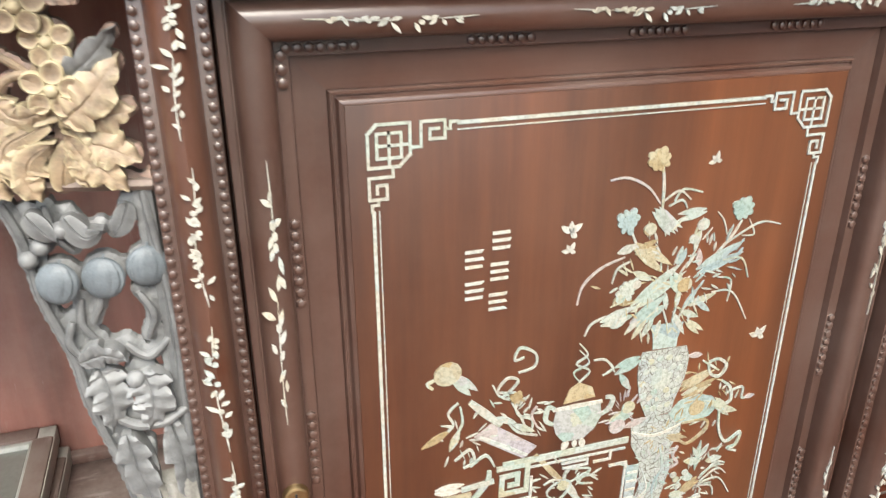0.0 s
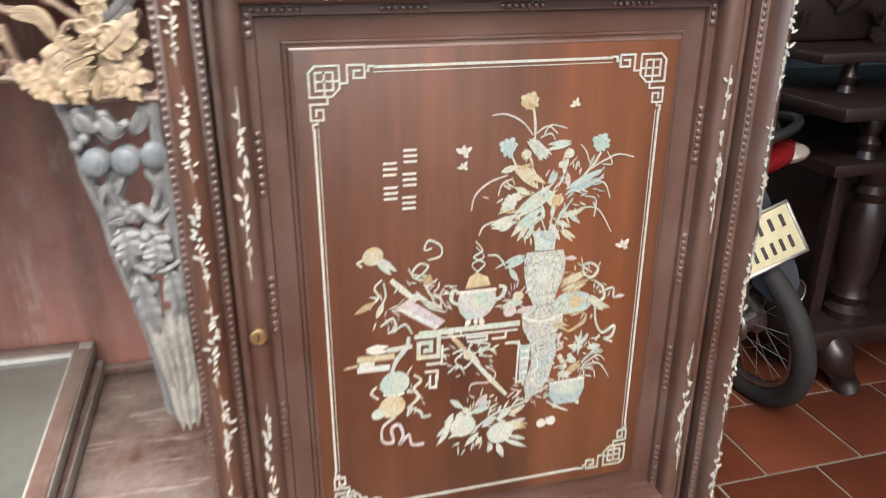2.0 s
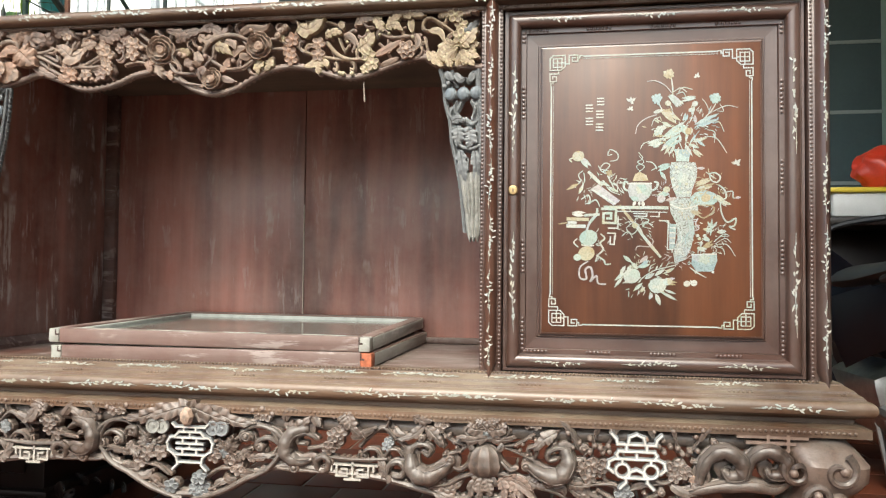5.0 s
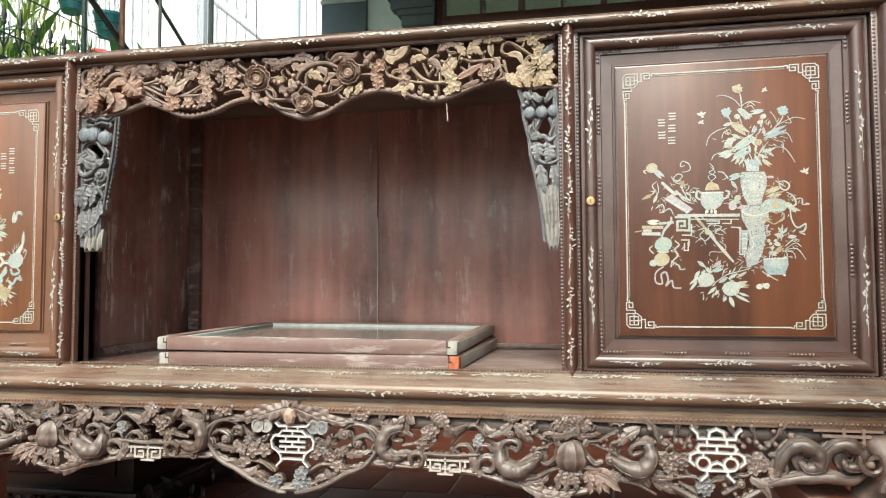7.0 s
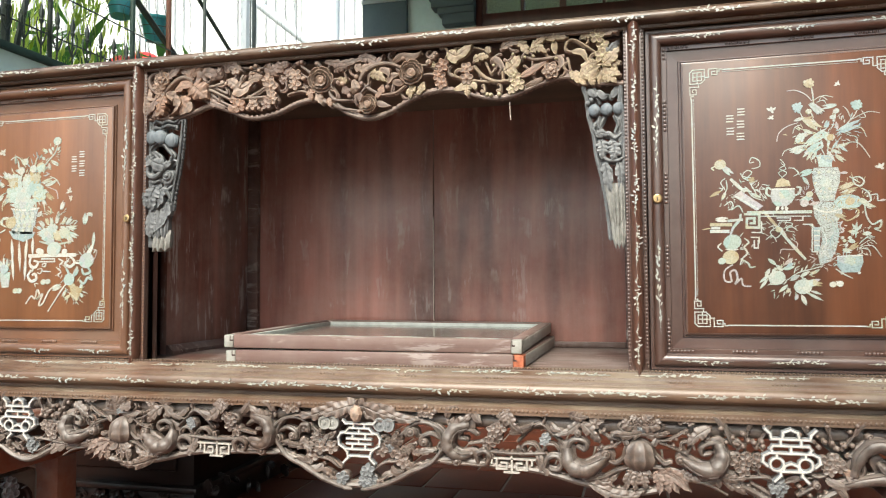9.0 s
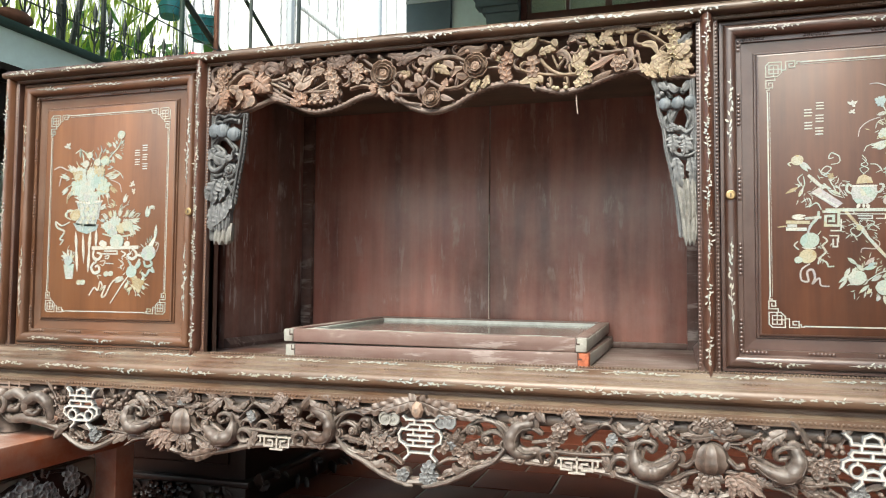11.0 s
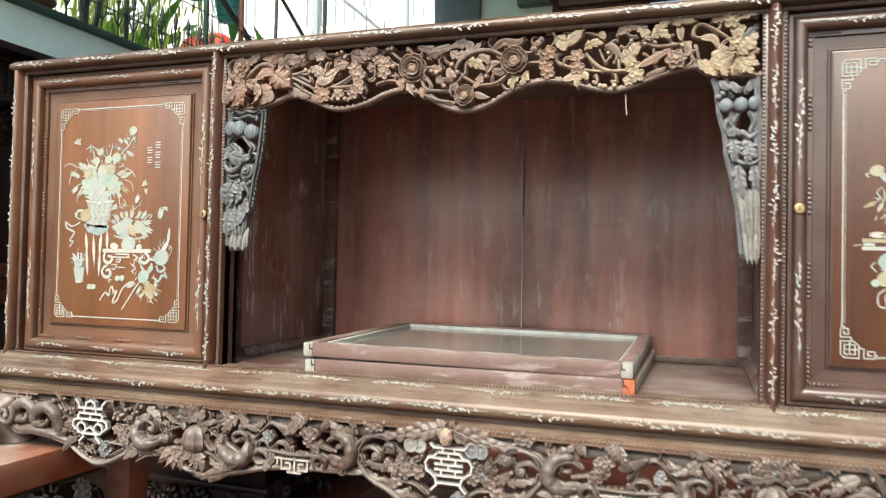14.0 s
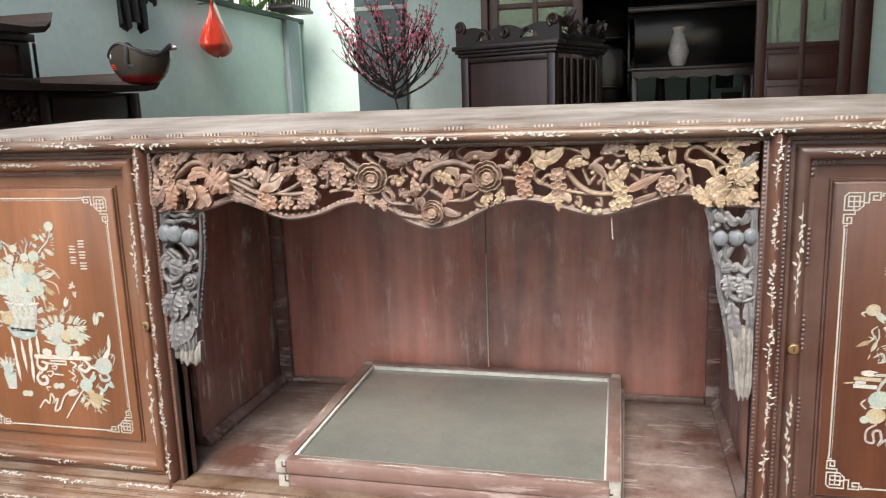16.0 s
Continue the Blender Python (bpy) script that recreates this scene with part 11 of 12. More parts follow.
for pts in twigs:
    for p in pts[1:]:
        if kk.random() < 0.14 + 0.78 * min(1.0, max(0.0, (p.z - 1.50) / 0.5)):
            c = p + Vector((kk.uniform(-0.012, 0.012),) * 3)
            r = kk.uniform(0.010, 0.019)
            n = Vector((kk.uniform(-1, 1), kk.uniform(-1, 1), kk.uniform(-1, 1))).normalized()
            u = n.orthogonal().normalized()
            w = n.cross(u)
            for i in range(5):
                a = 2 * math.pi * i / 5
                e, f = (u * math.cos(a) + w * math.sin(a)), (u * math.cos(a + 0.6) + w * math.sin(a + 0.6))
                g2 = (u * math.cos(a - 0.6) + w * math.sin(a - 0.6))
                b = len(vs)
                vs += [tuple(c), tuple(c + g2 * r * 0.75 + n * r * 0.2), tuple(c + e * r * 1.1 + n * r * 0.4), tuple(c + f * r * 0.75 + n * r * 0.2)]
                fs += [(b, b + 1, b + 2, b + 3)]
me = bpy.data.meshes.new("crown")
me.from_pydata(vs, [], fs)
me.materials.append(PINK)
crown_ob = new("crown", me)
crown_ob.parent = tree
tagged(crown_ob, "small pink blossoms", kind="stuff")
bm = bmesh.new()
add_lathe(bm, [(0.001, 0.0), (0.20, 0.0), (0.26, 0.20), (0.28, 0.40), (0.26, 0.42), (0.24, 0.36), (0.001, 0.34)], 26)
part("pot", bm, RUST, tree)

# ---- dark carved seat-back before the house door ----
back = empty("throne_bench", pose(-0.07, 3.35, 0, 0, 0, -20), label="dark carved high-backed bench before the house door", category="bench")
RED_PANEL = wood("reddish_dark_panel", (0.012, 0.006, 0.005), (0.040, 0.016, 0.012), (0.08, 0.06, 0.05), 0.12, 0.42, "z", 30)
part("back_panel", box((-0.60, 0.020, 0.45), (-0.05, 0.045, 1.60), 0.004), RED_PANEL, back, "streaked reddish black panel")
for x in (-0.66, -0.055):
    part("post", box((x, 0.0, 0.0), (x + 0.055, 0.06, 1.63), 0.006), DARK_WOOD, back)
part("top_rail", box((-0.605, 0.004, 1.595), (-0.055, 0.058, 1.63), 0.004), DARK_WOOD, back)
for i, (o, z0, z1) in enumerate(((0.012, 1.63, 1.652), (0.026, 1.652, 1.672), (0.040, 1.672, 1.700))):
    part("cornice", box((-0.66 - o, -o, z0), (o, 0.06 + o * 0.4, z1), 0.005), DARK_WOOD, back)


def crest(x0, x1, z, y, parent):
    """A lobed crest board with two pierced eyes and scrolled ends."""
    bm = bmesh.new()
    n = 60
    rows = []
    for i in range(n + 1):
        f = i / n
        x = x0 + (x1 - x0) * f
        top = 0.070 + 0.040 * abs(math.sin(3 * math.pi * f)) ** 0.7 + (0.065 * max(0, 1 - f / 0.10) + 0.065 * max(0, 1 - (1 - f) / 0.10))
        hole = 0.042 * math.sqrt(max(0.0, 1 - min(((f - 0.30) / 0.085) ** 2, ((f - 0.72) / 0.085) ** 2)))
        rows.append((x, 0.025 + hole * 0.1, 0.025 + hole, top))
    for lo, hi in ((0, 1), (2, 3)):
        cols = []
        for x, a, b, c in rows:
            za, zb = (0.0, a) if lo == 0 else (b, c)
            cols.append([bm.verts.new((x, yy, z + zz)) for yy, zz in ((y, za), (y, zb), (y + 0.035, zb), (y + 0.035, za))])
        for p, q in zip(cols, cols[1:]):
            for j in range(4):
                bm.faces.new((p[j], q[j], q[(j + 1) % 4], p[(j + 1) % 4]))
        bm.faces.new(cols[0])
        bm.faces.new(cols[-1])
    bmesh.ops.recalc_face_normals(bm, faces=bm.faces[:])
    return part("crest_board", bm, DARK_WOOD, parent, "lobed pierced crest board", smooth=False)


crest(-0.69, 0.03, 1.70, 0.0, back)
for cx, cz, r, a0, tn in ((-0.655, 1.815, 0.040, -60, 1.5), (-0.33, 1.765, 0.036, 90, 1.4), (-0.005, 1.815, 0.040, 240, -1.5), (-0.48, 1.755, 0.045, 200, -0.6), (-0.17, 1.755, 0.045, 200, -0.6)):
    bm = bmesh.new()
    pts = scroll_points(cx, cz, r, 0.012, a0, tn, -0.004, -0.006, 26)
    add_tube(bm, pts, [0.012 - 0.005 * i / 26 for i in range(27)], 8)
    part("crest_scroll", bm, DARK_WOOD, back)
part("side_panel", box((-0.035, 0.06, 0.40), (-0.010, 0.74, 1.60), 0.004), DARK_WOOD, back)
part("rear_post", box((-0.055, 0.70, 0.0), (0.0, 0.76, 1.63), 0.006), DARK_WOOD, back)
for i, (o, z0, z1) in enumerate(((0.010, 1.63, 1.652), (0.022, 1.652, 1.672), (0.034, 1.672, 1.700))):
    part("side_cornice", box((-0.05, 0.075, z0), (o, 0.77 + o, z1), 0.005), DARK_WOOD, back)
for i in range(6):
    bm = bmesh.new()
    add_lathe(bm, [(0.014, 0.50), (0.020, 0.70), (0.012, 0.90), (0.022, 1.10), (0.012, 1.30), (0.018, 1.50), (0.014, 1.60)], 10, Matrix.Translation((0.006, 0.13 + 0.10 * i, 0)))
    part("spindle", bm, DARK_WOOD, back)
part("seat", box((-0.655, 0.06, 0.42), (-0.055, 0.74, 0.48), 0.008), DARK_WOOD, back)
for i in range(26):
    f = i / 25
    ob = carve(k.choice(("broad_leaf", "leaf", "long_leaf")), back, 0.012, 0.10 + 0.66 * f, 1.72 + k.uniform(0.0, 0.10) * (1.1 - 0.7 * f), k.uniform(0.06, 0.11), k.uniform(0.3, 2.8), DARK_WOOD, k.uniform(-0.3, 0.3), name="crest_leaf")
part("side_crest", box((-0.012, 0.08, 1.70), (0.008, 0.76, 1.745), 0.01), DARK_WOOD, back)

# ---- low dark chest behind the cabinet ----
chest = empty("low_chest", label="low dark carved chest standing behind the cabinet's feet", category="chest")
part("body", box((-1.55, 0.70, 0.10), (-0.86, 2.10, 0.36), 0.006), DARK_WOOD, chest)
part("front_panel", box((-1.50, 0.688, 0.15), (-0.92, 0.70, 0.33), 0.008), DARK_WOOD, chest)
part("moulding", box((-1.58, 0.675, 0.082), (-0.835, 2.12, 0.104), 0.006), DARK_WOOD, chest)
part("plinth", box((-1.56, 0.695, 0.0), (-0.855, 2.10, 0.082), 0.004), DARK_WOOD, chest)
for i in range(22):
    carve(k.choice(("leaf", "blossom", "broad_leaf")), chest, -1.52 + 0.66 * (i + 0.5) / 22, 0.69, 0.042 + 0.012 * (-1) ** i, 0.030, k.uniform(0, 6), DARK_WOOD, name="carved_leaf")
for i in range(20):
    carve(k.choice(("leaf", "broad_leaf")), chest, -0.83 + 0.010, 0.72 + 0.068 * i, k.uniform(0.03, 0.09), 0.05, k.uniform(0, 6), DARK_WOOD, name="carved_leaf").rotation_euler.rotate_axis("Z", 0)

# carved board leaning on the near trestle
lb = empty("carved_board", pose(-1.080, -0.22, 0.0, 0, 0, 90), label="loose carved board leaning under the cabinet", category="board")
part("panel", box((-0.02, -0.10, 0.0), (0.38, -0.075, 0.29), 0.02), BOARD_GREY, lb, "weathered grey-green board")
bm = bmesh.new()
add_lathe(bm, [(0.0001, 0.004), (0.90, 0.004), (0.93, 0.010), (0.985, 0.010), (1.0, 0.0)], 32, Matrix.Translation((0.19, -0.1, 0.215)) @ Matrix.Rotation(radians(90), 4, "X") @ Matrix.Diagonal((0.165, 0.072, 1, 1)))
part("cartouche", bm, DARK_WOOD, lb, "dark oval carved field")
for i in range(110):
    a, rr = k.uniform(0, 6.283), math.sqrt(k.uniform(0, 0.8))
    carve(k.choice(("leaf", "long_leaf", "blossom", "leaf")), lb, 0.19 + 0.165 * rr * math.cos(a), -0.106 - 0.006 * k.random(), 0.215 + 0.072 * rr * math.sin(a), k.uniform(0.014, 0.028), k.uniform(0, 6), CARVE_GREY, k.uniform(-0.3, 0.3), name="carved_leaf")

# ---- carved console at the far end ----
con = empty("console_table", pose(2.22, 0.98, 0), label="dark old console table with turned columns and carved feet", category="table")
part("top", box((-0.08, -0.05, 0.86), (1.40, 0.60, 0.90), 0.008), DARK_WOOD, con)
part("upper_shelf", box((-0.05, 0.10, 0.99), (1.40, 0.60, 1.02), 0.006), DARK_WOOD, con)
part("drawer_board", box((-0.05, -0.02, 0.70), (1.40, 0.58, 0.735), 0.006), DARK_WOOD, con)
# Added back blocks the pale wall, keeping the space below dark.
part("back_panel", box((-0.05, 0.572, 0.225), (1.40, 0.592, 0.86), 0.004), DARK_WOOD, con)
part("plinth", box((-0.06, -0.04, 0.16), (1.40, 0.60, 0.225), 0.012), DARK_WOOD, con)
for x in (0.10, 0.66, 1.22):
    bm = bmesh.new()
    add_lathe(bm, [(0.060, 0.225), (0.062, 0.25), (0.040, 0.27), (0.055, 0.30), (0.042, 0.33), (0.058, 0.40), (0.060, 0.55), (0.044, 0.60), (0.056, 0.63), (0.040, 0.65), (0.060, 0.69), (0.060, 0.70)], 18, Matrix.Translation((x + 0.06, 0.05, 0)))
    part("column", bm, DARK_WOOD, con)
    bm = bmesh.new()
    add_lathe(bm, [(0.030, 0.735), (0.022, 0.755), (0.032, 0.78), (0.020, 0.80), (0.032, 0.83), (0.024, 0.86)], 14, Matrix.Translation((x, 0.04, 0)))
    part("spindle", bm, DARK_WOOD, con)
    bm = bmesh.new()
    add_lathe(bm, [(0.026, 0.90), (0.018, 0.92), (0.028, 0.945), (0.018, 0.97), (0.026, 0.99)], 14, Matrix.Translation((x, 0.16, 0)))
    part("spindle", bm, DARK_WOOD, con)
    part("square_post", box((x - 0.06, 0.06, 0.225), (x - 0.02, 0.10, 0.70), 0.004), DARK_WOOD, con)
    bm = bmesh.new()
    add_tube(bm, smooth_path([(x - 0.03, 0.0, 0.165), (x - 0.02, -0.03, 0.12), (x + 0.03, -0.015, 0.06), (x + 0.05, -0.03, 0.0)], 4), [0.055, 0.056, 0.058, 0.058, 0.055, 0.05, 0.045, 0.042, 0.04, 0.038, 0.04, 0.044, 0.046], 10)
    part("claw_foot", bm, DARK_WOOD, con)
for i in range(60):
    carve(k.choice(("leaf", "broad_leaf", "long_leaf")), con, k.uniform(0.0, 1.3), 0.32, k.uniform(1.04, 1.30), k.uniform(0.05, 0.12), k.uniform(0, 6), DARK_WOOD, k.uniform(-0.4, 0.4), name="carved_crest")
part("crest_board", box((0.0, 0.33, 1.02), (1.38, 0.37, 1.26), 0.02), DARK_WOOD, con)

# ---- white box with a yellow lid and a red bag on a stand ----
stand = empty("side_stand", pose(2.32, 2.75, 0) @ Matrix.Diagonal((1.1, 1.1, 1.0545, 1)), label="plain dark stand holding a white box", category="stand")
part("top", box((-0.35, -0.15, 0.99), (0.35, 0.25, 1.03), 0.005), DARK_WOOD, stand)
# Board added behind the legs so that the gap stays dark.
part("back_panel", box((-0.32, 0.222, 0.10), (0.32, 0.236, 0.99), 0.003), DARK_WOOD, stand)
for x in (-0.32, 0.27):
    for y in (-0.12, 0.17):
        part("leg", box((x, y, 0), (x + 0.05, y + 0.05, 0.99), 0.004), DARK_WOOD, stand)
bx = empty("storage_box", pose(2.29, 2.75, 1.0875) @ Matrix.Diagonal((1.2, 1.2, 1.2, 1)), label="white plastic box with a yellow lid on the stand", category="box")
part("tub", box((-0.22, -0.12, 0.0), (0.22, 0.14, 0.10), 0.012), WHITE_PLASTIC, bx)
part("lid", box((-0.235, -0.135, 0.10), (0.235, 0.155, 0.122), 0.008), YELLOW_LID, bx, "yellow lid")
bm = bmesh.new()
bmesh.ops.create_icosphere(bm, subdivisions=4, radius=1)
for v in bm.verts:
    f = 1 + 0.16 * noise.noise(v.co * 2.3) + 0.05 * noise.noise(v.co * 7)
    v.co = Vector((v.co.x * 0.13 * f, v.co.y * 0.09 * f, (v.co.z * 0.095 * f) + 0.09))
    v.co.z = max(0.0, v.co.z)
ob = part("crumpled_bag", bm, RED_SHEET, None, "crumpled red plastic bag on the box lid", category="bag")
ob.matrix_basis = pose(2.33, 2.75, 1.234) @ Matrix.Diagonal((1.2, 1.2, 1.2, 1))

# ---- motorbike ----
bike = empty("motorbike", pose(2.046, 1.22, 0.0, -14, 0, 94), label="black motorbike with spoked wheels and a yellow rear plate, parked", category="motorbike")


REAR = -0.20


def bike_wheel(x):
    bm = bmesh.new()
    add_tube(bm, [(x + 0.247 * math.cos(a), 0, 0.277 + 0.247 * math.sin(a)) for a in [2 * math.pi * i / 40 for i in range(41)]], 0.032, 10, cap=False)
    w = part("tyre", bm, RUBBER, bike, "worn black tyre")
    bm = bmesh.new()
    add_tube(bm, [(x + 0.212 * math.cos(a), 0, 0.277 + 0.212 * math.sin(a)) for a in [2 * math.pi * i / 40 for i in range(41)]], 0.013, 8, cap=False)
    part("rim", bm, STEEL, w)
    bm = bmesh.new()
    add_lathe(bm, [(0.055, -0.045), (0.06, -0.03), (0.045, -0.02), (0.045, 0.02), (0.06, 0.03), (0.055, 0.045)], 20, Matrix.Translation((x, 0, 0.277)) @ Matrix.Rotation(radians(90), 4, "X"))
    part("hub", bm, STEEL, w)
    for i in range(28):
        a = 2 * math.pi * i / 28
        s = 0.03 if i % 2 else -0.03
        e = a + (0.35 if (i // 2) % 2 else -0.35)
        bm = bmesh.new()
        add_tube(bm, [(x + 0.05 * math.cos(e), s, 0.277 + 0.05 * math.sin(e)), (x + 0.21 * math.cos(a), 0, 0.277 + 0.21 * math.sin(a))], 0.0016, 4, cap=False)
        part("spoke", bm, STEEL, w, smooth=False)
    return w


bike_wheel(REAR)
bike_wheel(1.22)
bm = bmesh.new()
add_tube(bm, [(REAR + 0.02, 0.085, 0.275), (0.50, 0.075, 0.33)], 0.030, 8, 1.0)
part("swing_arm", bm, STEEL, bike)
bm = bmesh.new()
add_lathe(bm, [(0.001, 0.0), (0.085, 0.0), (0.092, 0.012), (0.085, 0.03), (0.001, 0.035)], 24, Matrix.Translation((REAR, 0.075, 0.277)) @ Matrix.Rotation(radians(-90), 4, "X"))
part("chain_case", bm, STEEL, bike, "dull rounded chain case")
for y in (-0.10, 0.10):
    bm = bmesh.new()
    add_tube(bm, [(REAR + 0.02 + 0.10 * i / 30 + 0.02 * math.cos(i * 1.25), y + 0.02 * math.sin(i * 1.25), 0.33 + 0.26 * i / 30) for i in range(60) if i <= 30 * 1] + [(REAR + 0.12, y, 0.60)], 0.006, 5)
    part("spring", bm, STEEL, bike)
bm = bmesh.new()
n = 14
cols = []
for i in range(n):
    a = radians(35 + 80 * i / (n - 1))
    r = 0.295
    cols.append([bm.verts.new((REAR + r * math.cos(a) * 1.05, y, 0.30 + (r - 0.02 * abs(y) * 10) * math.sin(a))) for y in (-0.075, -0.05, 0.0, 0.05, 0.075)])
for a, b in zip(cols, cols[1:]):
    for j in range(4):
        bm.faces.new((a[j], a[j + 1], b[j + 1], b[j]))
bmesh.ops.solidify(bm, geom=bm.faces[:], thickness=0.006)
part("rear_fender", bm, BIKE_BLUE, bike)
plate_m = pose(-0.327, 0.014, 0.593, -9.2, 24.2, -10.3)
plate = part("rear_plate", box((-0.004, -0.098, -0.072), (0.0, 0.098, 0.072), 0.0015), CREAM_PLATE, bike, "yellow rear plate with a metal rim")
plate.matrix_basis = plate_m
for lo, hi in (((-0.008, -0.100, 0.066), (0.002, 0.100, 0.075)), ((-0.008, -0.100, -0.075), (0.002, 0.100, -0.066)), ((-0.008, -0.101, -0.066), (0.002, -0.093, 0.066)), ((-0.008, 0.093, -0.066), (0.002, 0.101, 0.066))):
    part("plate_rim", box(lo, hi, 0.002), STEEL, plate)
for z, n, w in ((0.030, 5, 0.011), (-0.030, 6, 0.010)):
    for i in range(n):
        y = 0.066 - 0.132 * i / (n - 1)
        part("plate_bar", box((-0.0052, y - w / 2, z - 0.017), (-0.0042, y + w / 2, z + 0.017), 0), DARK_WOOD, plate, smooth=False)
bm = bmesh.new()
rows = [[bm.verts.new((0.010 - 0.02 * abs(s) - 0.1 * max(0, -0.06 - z), s * w, z)) for s in (-1, -0.5, 0, 0.5, 1)] for z, w in ((0.16, 0.075), (0.05, 0.072), (-0.06, 0.068), (-0.11, 0.062), (-0.15, 0.048), (-0.165, 0.03))]
for a, b in zip(rows, rows[1:]):
    for j in range(4):
        bm.faces.new((a[j], a[j + 1], b[j + 1], b[j]))
bmesh.ops.solidify(bm, geom=bm.faces[:], thickness=0.005)
flap = part("mudflap", bm, BIKE_BLUE, bike, "blue-black mudguard tail behind the plate")
flap.matrix_basis = plate_m @ Matrix.Translation((0.034, 0, 0))
bm = bmesh.new()
bmesh.ops.create_uvsphere(bm, u_segments=20, v_segments=12, radius=1, matrix=Matrix.Translation((-0.36, 0, 0.762)) @ Matrix.Diagonal((0.075, 0.125, 0.040, 1)))
lamp = part("tail_light", bm, TAIL_RED, bike, "red tail light")
for s in (-1, 1):
    bm = bmesh.new()
    bmesh.ops.create_uvsphere(bm, u_segments=14, v_segments=8, radius=1, matrix=Matrix.Translation((-0.385, s * 0.085, 0.755)) @ Matrix.Rotation(s * 0.5, 4, "Z") @ Matrix.Diagonal((0.045, 0.050, 0.024, 1)))
    part("turn_lens", bm, CLEAR_LENS, lamp)
bm = bmesh.new()
rings = []
for x, w, z0, z1 in ((-0.40, 0.05, 0.80, 0.83), (-0.34, 0.10, 0.79, 0.855), (-0.10, 0.125, 0.77, 0.85), (0.20, 0.12, 0.74, 0.81), (0.45, 0.10, 0.72, 0.80), (0.55, 0.06, 0.72, 0.77)):
    rings.append([bm.verts.new((x, w * math.cos(a), (z0 + z1) / 2 + (z1 - z0) / 2 * math.sin(a))) for a in [2 * math.pi * i / 14 for i in range(14)]])
for p, q in zip(rings, rings[1:]):
    for i in range(14):
        bm.faces.new((p[i], p[(i + 1) % 14], q[(i + 1) % 14], q[i]))
bm.faces.new(rings[0])
bm.faces.new(rings[-1])
bmesh.ops.recalc_face_normals(bm, faces=bm.faces[:])
part("seat", bm, BLACK, bike, "black padded seat")
bm = bmesh.new()
add_tube(bm, smooth_path([(-0.05, 0.13, 0.78), (-0.34, 0.13, 0.83), (-0.43, 0.06, 0.84), (-0.43, -0.06, 0.84), (-0.34, -0.13, 0.83), (-0.05, -0.13, 0.78)], 4), 0.013, 8)
part("grab_rail", bm, BLACK, bike)
for s in (-1, 1):
    bm = bmesh.new()
    rings = []
    for x, z0, z1, y in ((-0.36, 0.70, 0.78, 0.09), (-0.10, 0.58, 0.77, 0.125), (0.20, 0.50, 0.74, 0.13), (0.48, 0.42, 0.70, 0.11)):
        rings.append([bm.verts.new((x, s * y, z0)), bm.verts.new((x, s * (y + 0.02), (z0 + z1) / 2)), bm.verts.new((x, s * y, z1))])
    for p, q in zip(rings, rings[1:]):
        for i in range(2):
            bm.faces.new((p[i], p[i + 1], q[i + 1], q[i]))
    bmesh.ops.solidify(bm, geom=bm.faces[:], thickness=0.008)
    part("side_panel", bm, BIKE_BLUE, bike)
    bm = bmesh.new()
    rings = []
    for x, z0, z1, y in ((0.62, 0.36, 0.66, 0.12), (0.80, 0.34, 0.78, 0.20), (0.98, 0.48, 0.90, 0.16), (1.06, 0.66, 0.96, 0.08)):
        rings.append([bm.verts.new((x, s * y, z0)), bm.verts.new((x + 0.02, s * (y + 0.02), (z0 + z1) / 2)), bm.verts.new((x, s * y * 0.8, z1))])
    for p, q in zip(rings, rings[1:]):
        for i in range(2):
            bm.faces.new((p[i], p[i + 1], q[i + 1], q[i]))
    bmesh.ops.solidify(bm, geom=bm.faces[:], thickness=0.008)
    part("leg_shield", bm, BIKE_BLUE, bike, "blue-black leg shield")
    bm = bmesh.new()
    add_tube(bm, [(1.22, s * 0.07, 0.277), (1.08, s * 0.07, 0.72)], 0.020, 8)
    part("fork", bm, STEEL, bike)
part("engine", box((0.36, -0.11, 0.22), (0.78, 0.11, 0.46), 0.05), STEEL, bike)
bm = bmesh.new()
add_tube(bm, [(0.55, -0.12, 0.24), (0.10, -0.13, 0.27), (-0.25, -0.14, 0.33)], [0.02, 0.035, 0.045], 12)
exhaust = part("exhaust", bm, BLACK, bike)
bm = bmesh.new()
add_tube(bm, [(-0.253, -0.14 + 0.043 * math.cos(a), 0.33 + 0.043 * math.sin(a)) for a in [2 * math.pi * i / 20 for i in range(21)]], 0.003, 5, cap=False)
part("exhaust_ring", bm, STEEL, exhaust)
bm = bmesh.new()
add_tube(bm, smooth_path([(0.88, 0.34, 0.99), (0.98, 0.18, 1.0), (1.04, 0.0, 0.95), (0.98, -0.18, 1.0), (0.88, -0.34, 0.99)], 4), 0.014, 8)
part("handlebar", bm, BLACK, bike)
bm = bmesh.new()
bmesh.ops.create_uvsphere(bm, u_segments=16, v_segments=10, radius=1, matrix=Matrix.Translation((1.08, 0, 0.93)) @ Matrix.Diagonal((0.10, 0.13, 0.10, 1)))
part("headlight_cowl", bm, BLACK, bike)
bm = bmesh.new()
add_tube(bm, [(0.35, 0.14, 0.02), (0.42, 0.10, 0.28)], 0.012, 6)
part("side_kickstand", bm, STEEL, bike)
for ob in bike.children:
    if ob.name.split(".")[0] in ("seat", "grab_rail", "tail_light", "side_panel", "fender_tail"):
        ob.matrix_basis = Matrix.Translation((0.07, 0, 0.05)) @ ob.matrix_basis


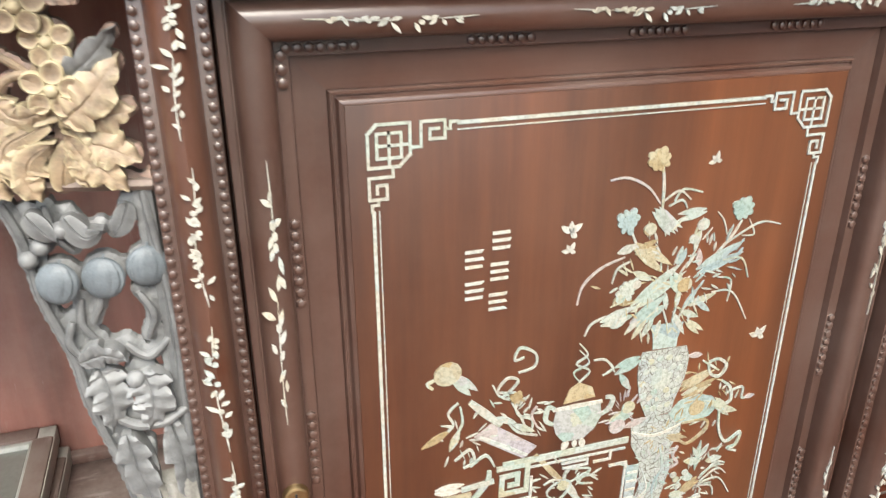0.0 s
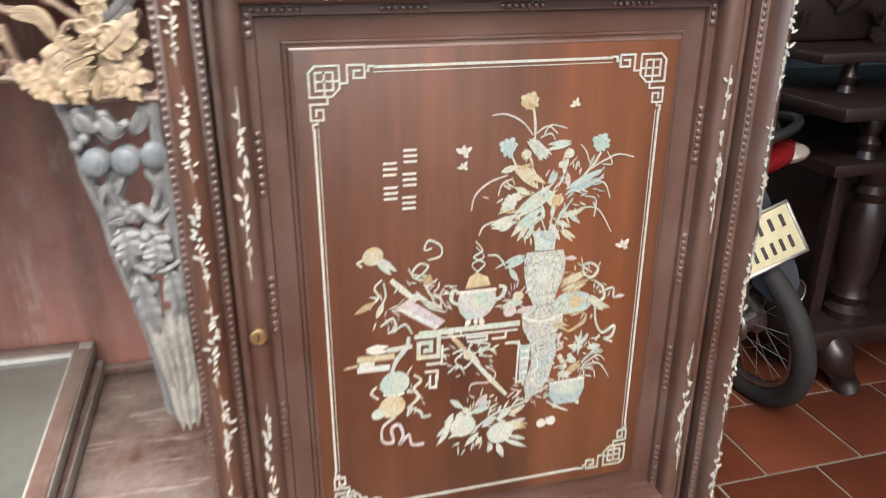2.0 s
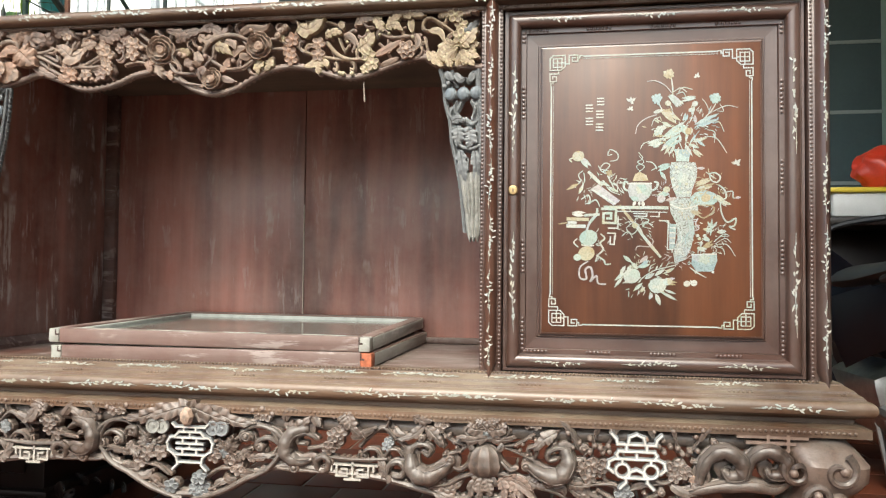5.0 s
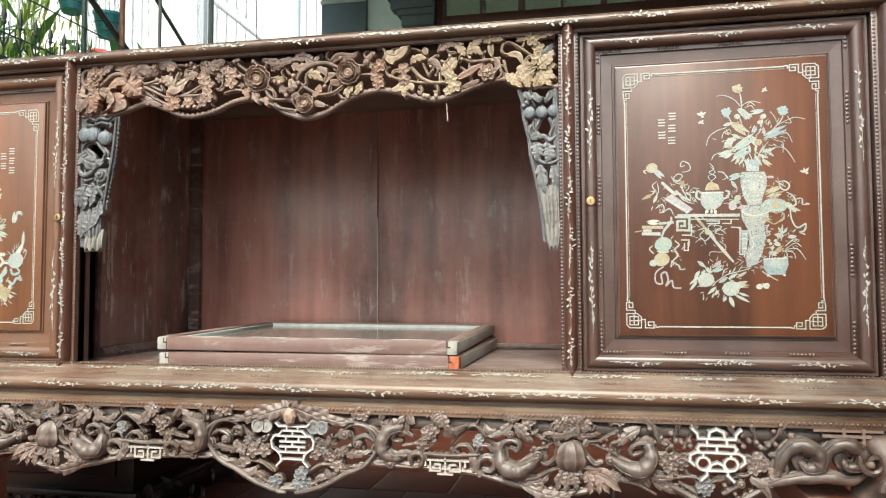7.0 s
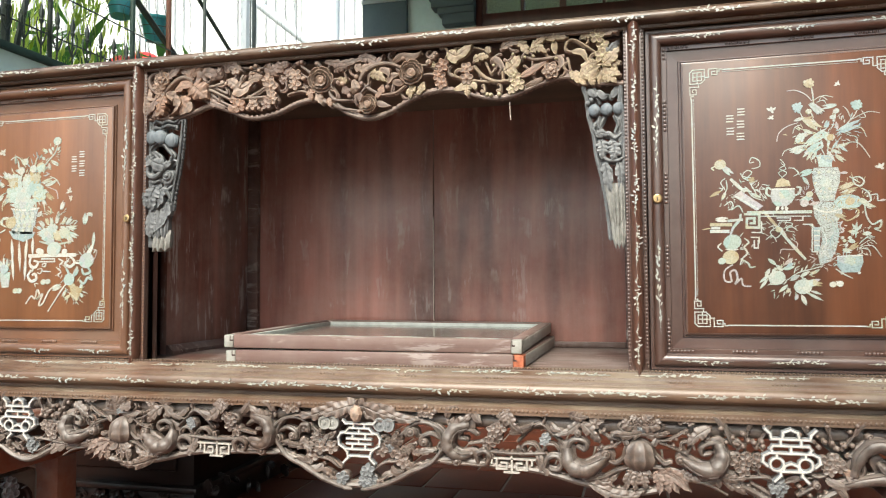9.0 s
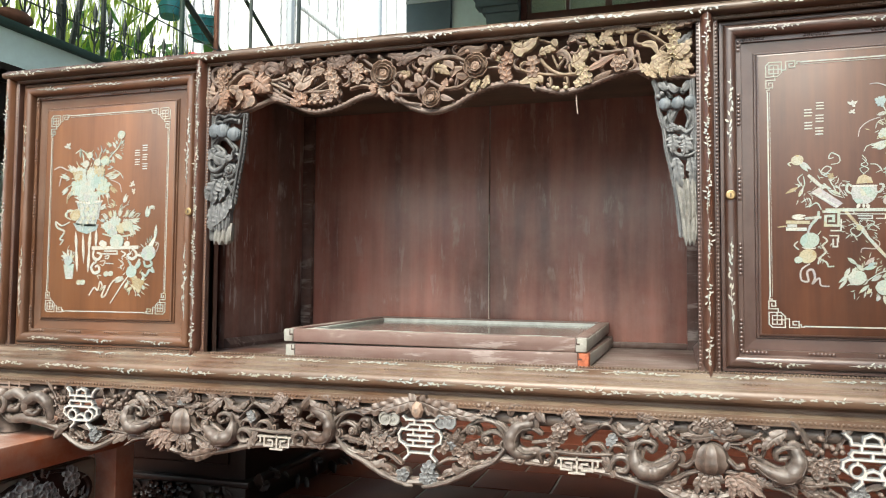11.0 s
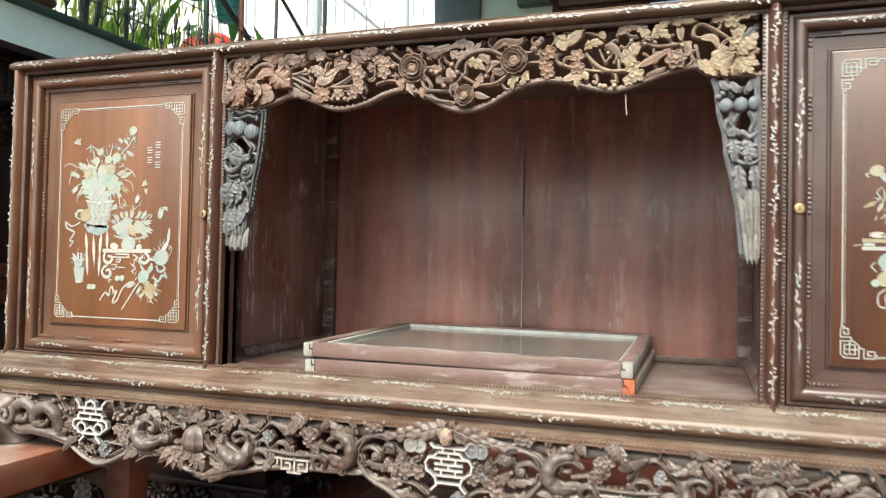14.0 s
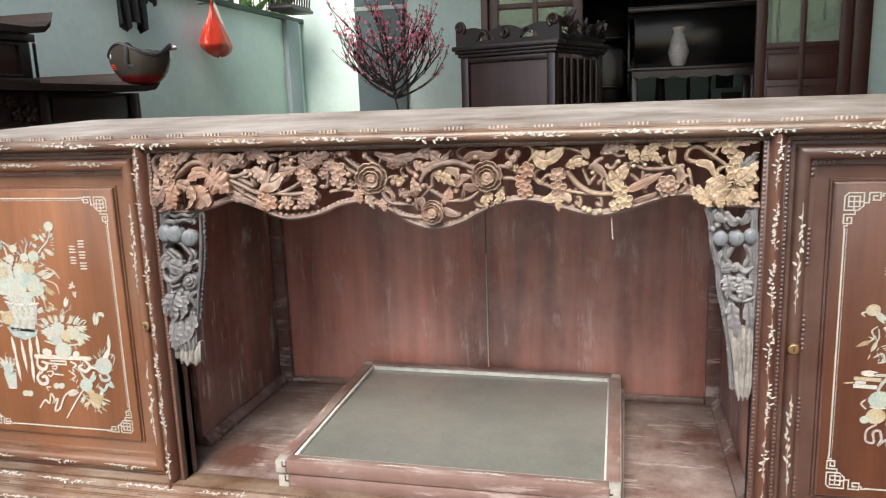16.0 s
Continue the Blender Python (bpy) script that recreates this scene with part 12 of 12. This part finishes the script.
# ---- floor tiles ----
def tile_material():
    m, n, l, b = nodes_of("terracotta_tile", 0.58)
    oi = n.new("ShaderNodeObjectInfo")
    a = noise_node(n, l, 6, 6, 0.65)
    f = noise_node(n, l, 120, 3, 0.6)
    base_c = ramp_node(n, l, oi.outputs["Random"], [(0.0, (0.078, 0.0165, 0.0065)), (0.5, (0.122, 0.029, 0.0115)), (1.0, (0.152, 0.041, 0.018))])
    col = mix_node(n, l, 0.55, base_c, ramp_node(n, l, a, [(0.3, (0.056, 0.015, 0.007)), (0.7, (0.130, 0.036, 0.016))]))
    col = mix_node(n, l, ramp_node(n, l, f, [(0.58, (0, 0, 0)), (0.85, (0.22, 0.22, 0.22))]), col, (0.28, 0.15, 0.09))
    b.inputs["Specular IOR Level"].default_value = 0.3
    l.new(col, b.inputs["Base Color"])
    bump_node(n, l, b, mix_node(n, l, 0.5, a, f), 0.25, 0.002)
    return m


TILE = tile_material()
floor = part("floor", box((-3.5, -4.0, -0.020), (4.2, 5.52, -0.0045), 0), GROUND, None, "red terracotta floor tiles in running bond with pale joints", smooth=False, kind="structure")
PITCH, GAP = 0.300, 0.010
first = None
rest = []
count = 0
for j in range(-14, 17):
    y = 0.660 + j * PITCH + PITCH / 2
    for i in range(-18, 9):
        x = 1.865 + i * PITCH + (0.15 if j % 2 else 0.0) - PITCH / 2
        if not (-3.4 < x < 4.1 and -3.9 < y < 5.4):
            continue
        near = (-1.5 < x < 3.2 and -0.75 < y < 4.2) and count < 290
        if near:
            count += 1
            mz = Matrix.Translation((x, y, rnd.uniform(-0.0009, 0.0009))) @ Matrix.Rotation(rnd.uniform(-0.003, 0.003), 4, "Z")
            if first is None:
                first = part("tile", box((-PITCH / 2 + GAP / 2, -PITCH / 2 + GAP / 2, -0.012), (PITCH / 2 - GAP / 2, PITCH / 2 - GAP / 2, 0.0), 0.0025), TILE, floor)
                first.matrix_basis = mz
            else:
                again(first, mz, floor)
        else:
            rest.append((x, y))
verts, faces = [], []
h = PITCH / 2 - GAP / 2
for x, y in rest:
    k = len(verts)
    verts += [(x - h, y - h, -0.012), (x + h, y - h, -0.012), (x + h, y + h, -0.012), (x - h, y + h, -0.012), (x - h, y - h, 0), (x + h, y - h, 0), (x + h, y + h, 0), (x - h, y + h, 0)]
    faces += [(k + 4, k + 5, k + 6, k + 7), (k, k + 1, k + 5, k + 4), (k + 1, k + 2, k + 6, k + 5), (k + 2, k + 3, k + 7, k + 6), (k + 3, k, k + 4, k + 7)]
me = bpy.data.meshes.new("far_tiles")
me.from_pydata(verts, [], faces)
me.materials.append(TILE)
far = new("far_tiles", me)
far.parent = floor
tagged(far, "red terracotta tiles", kind="stuff")
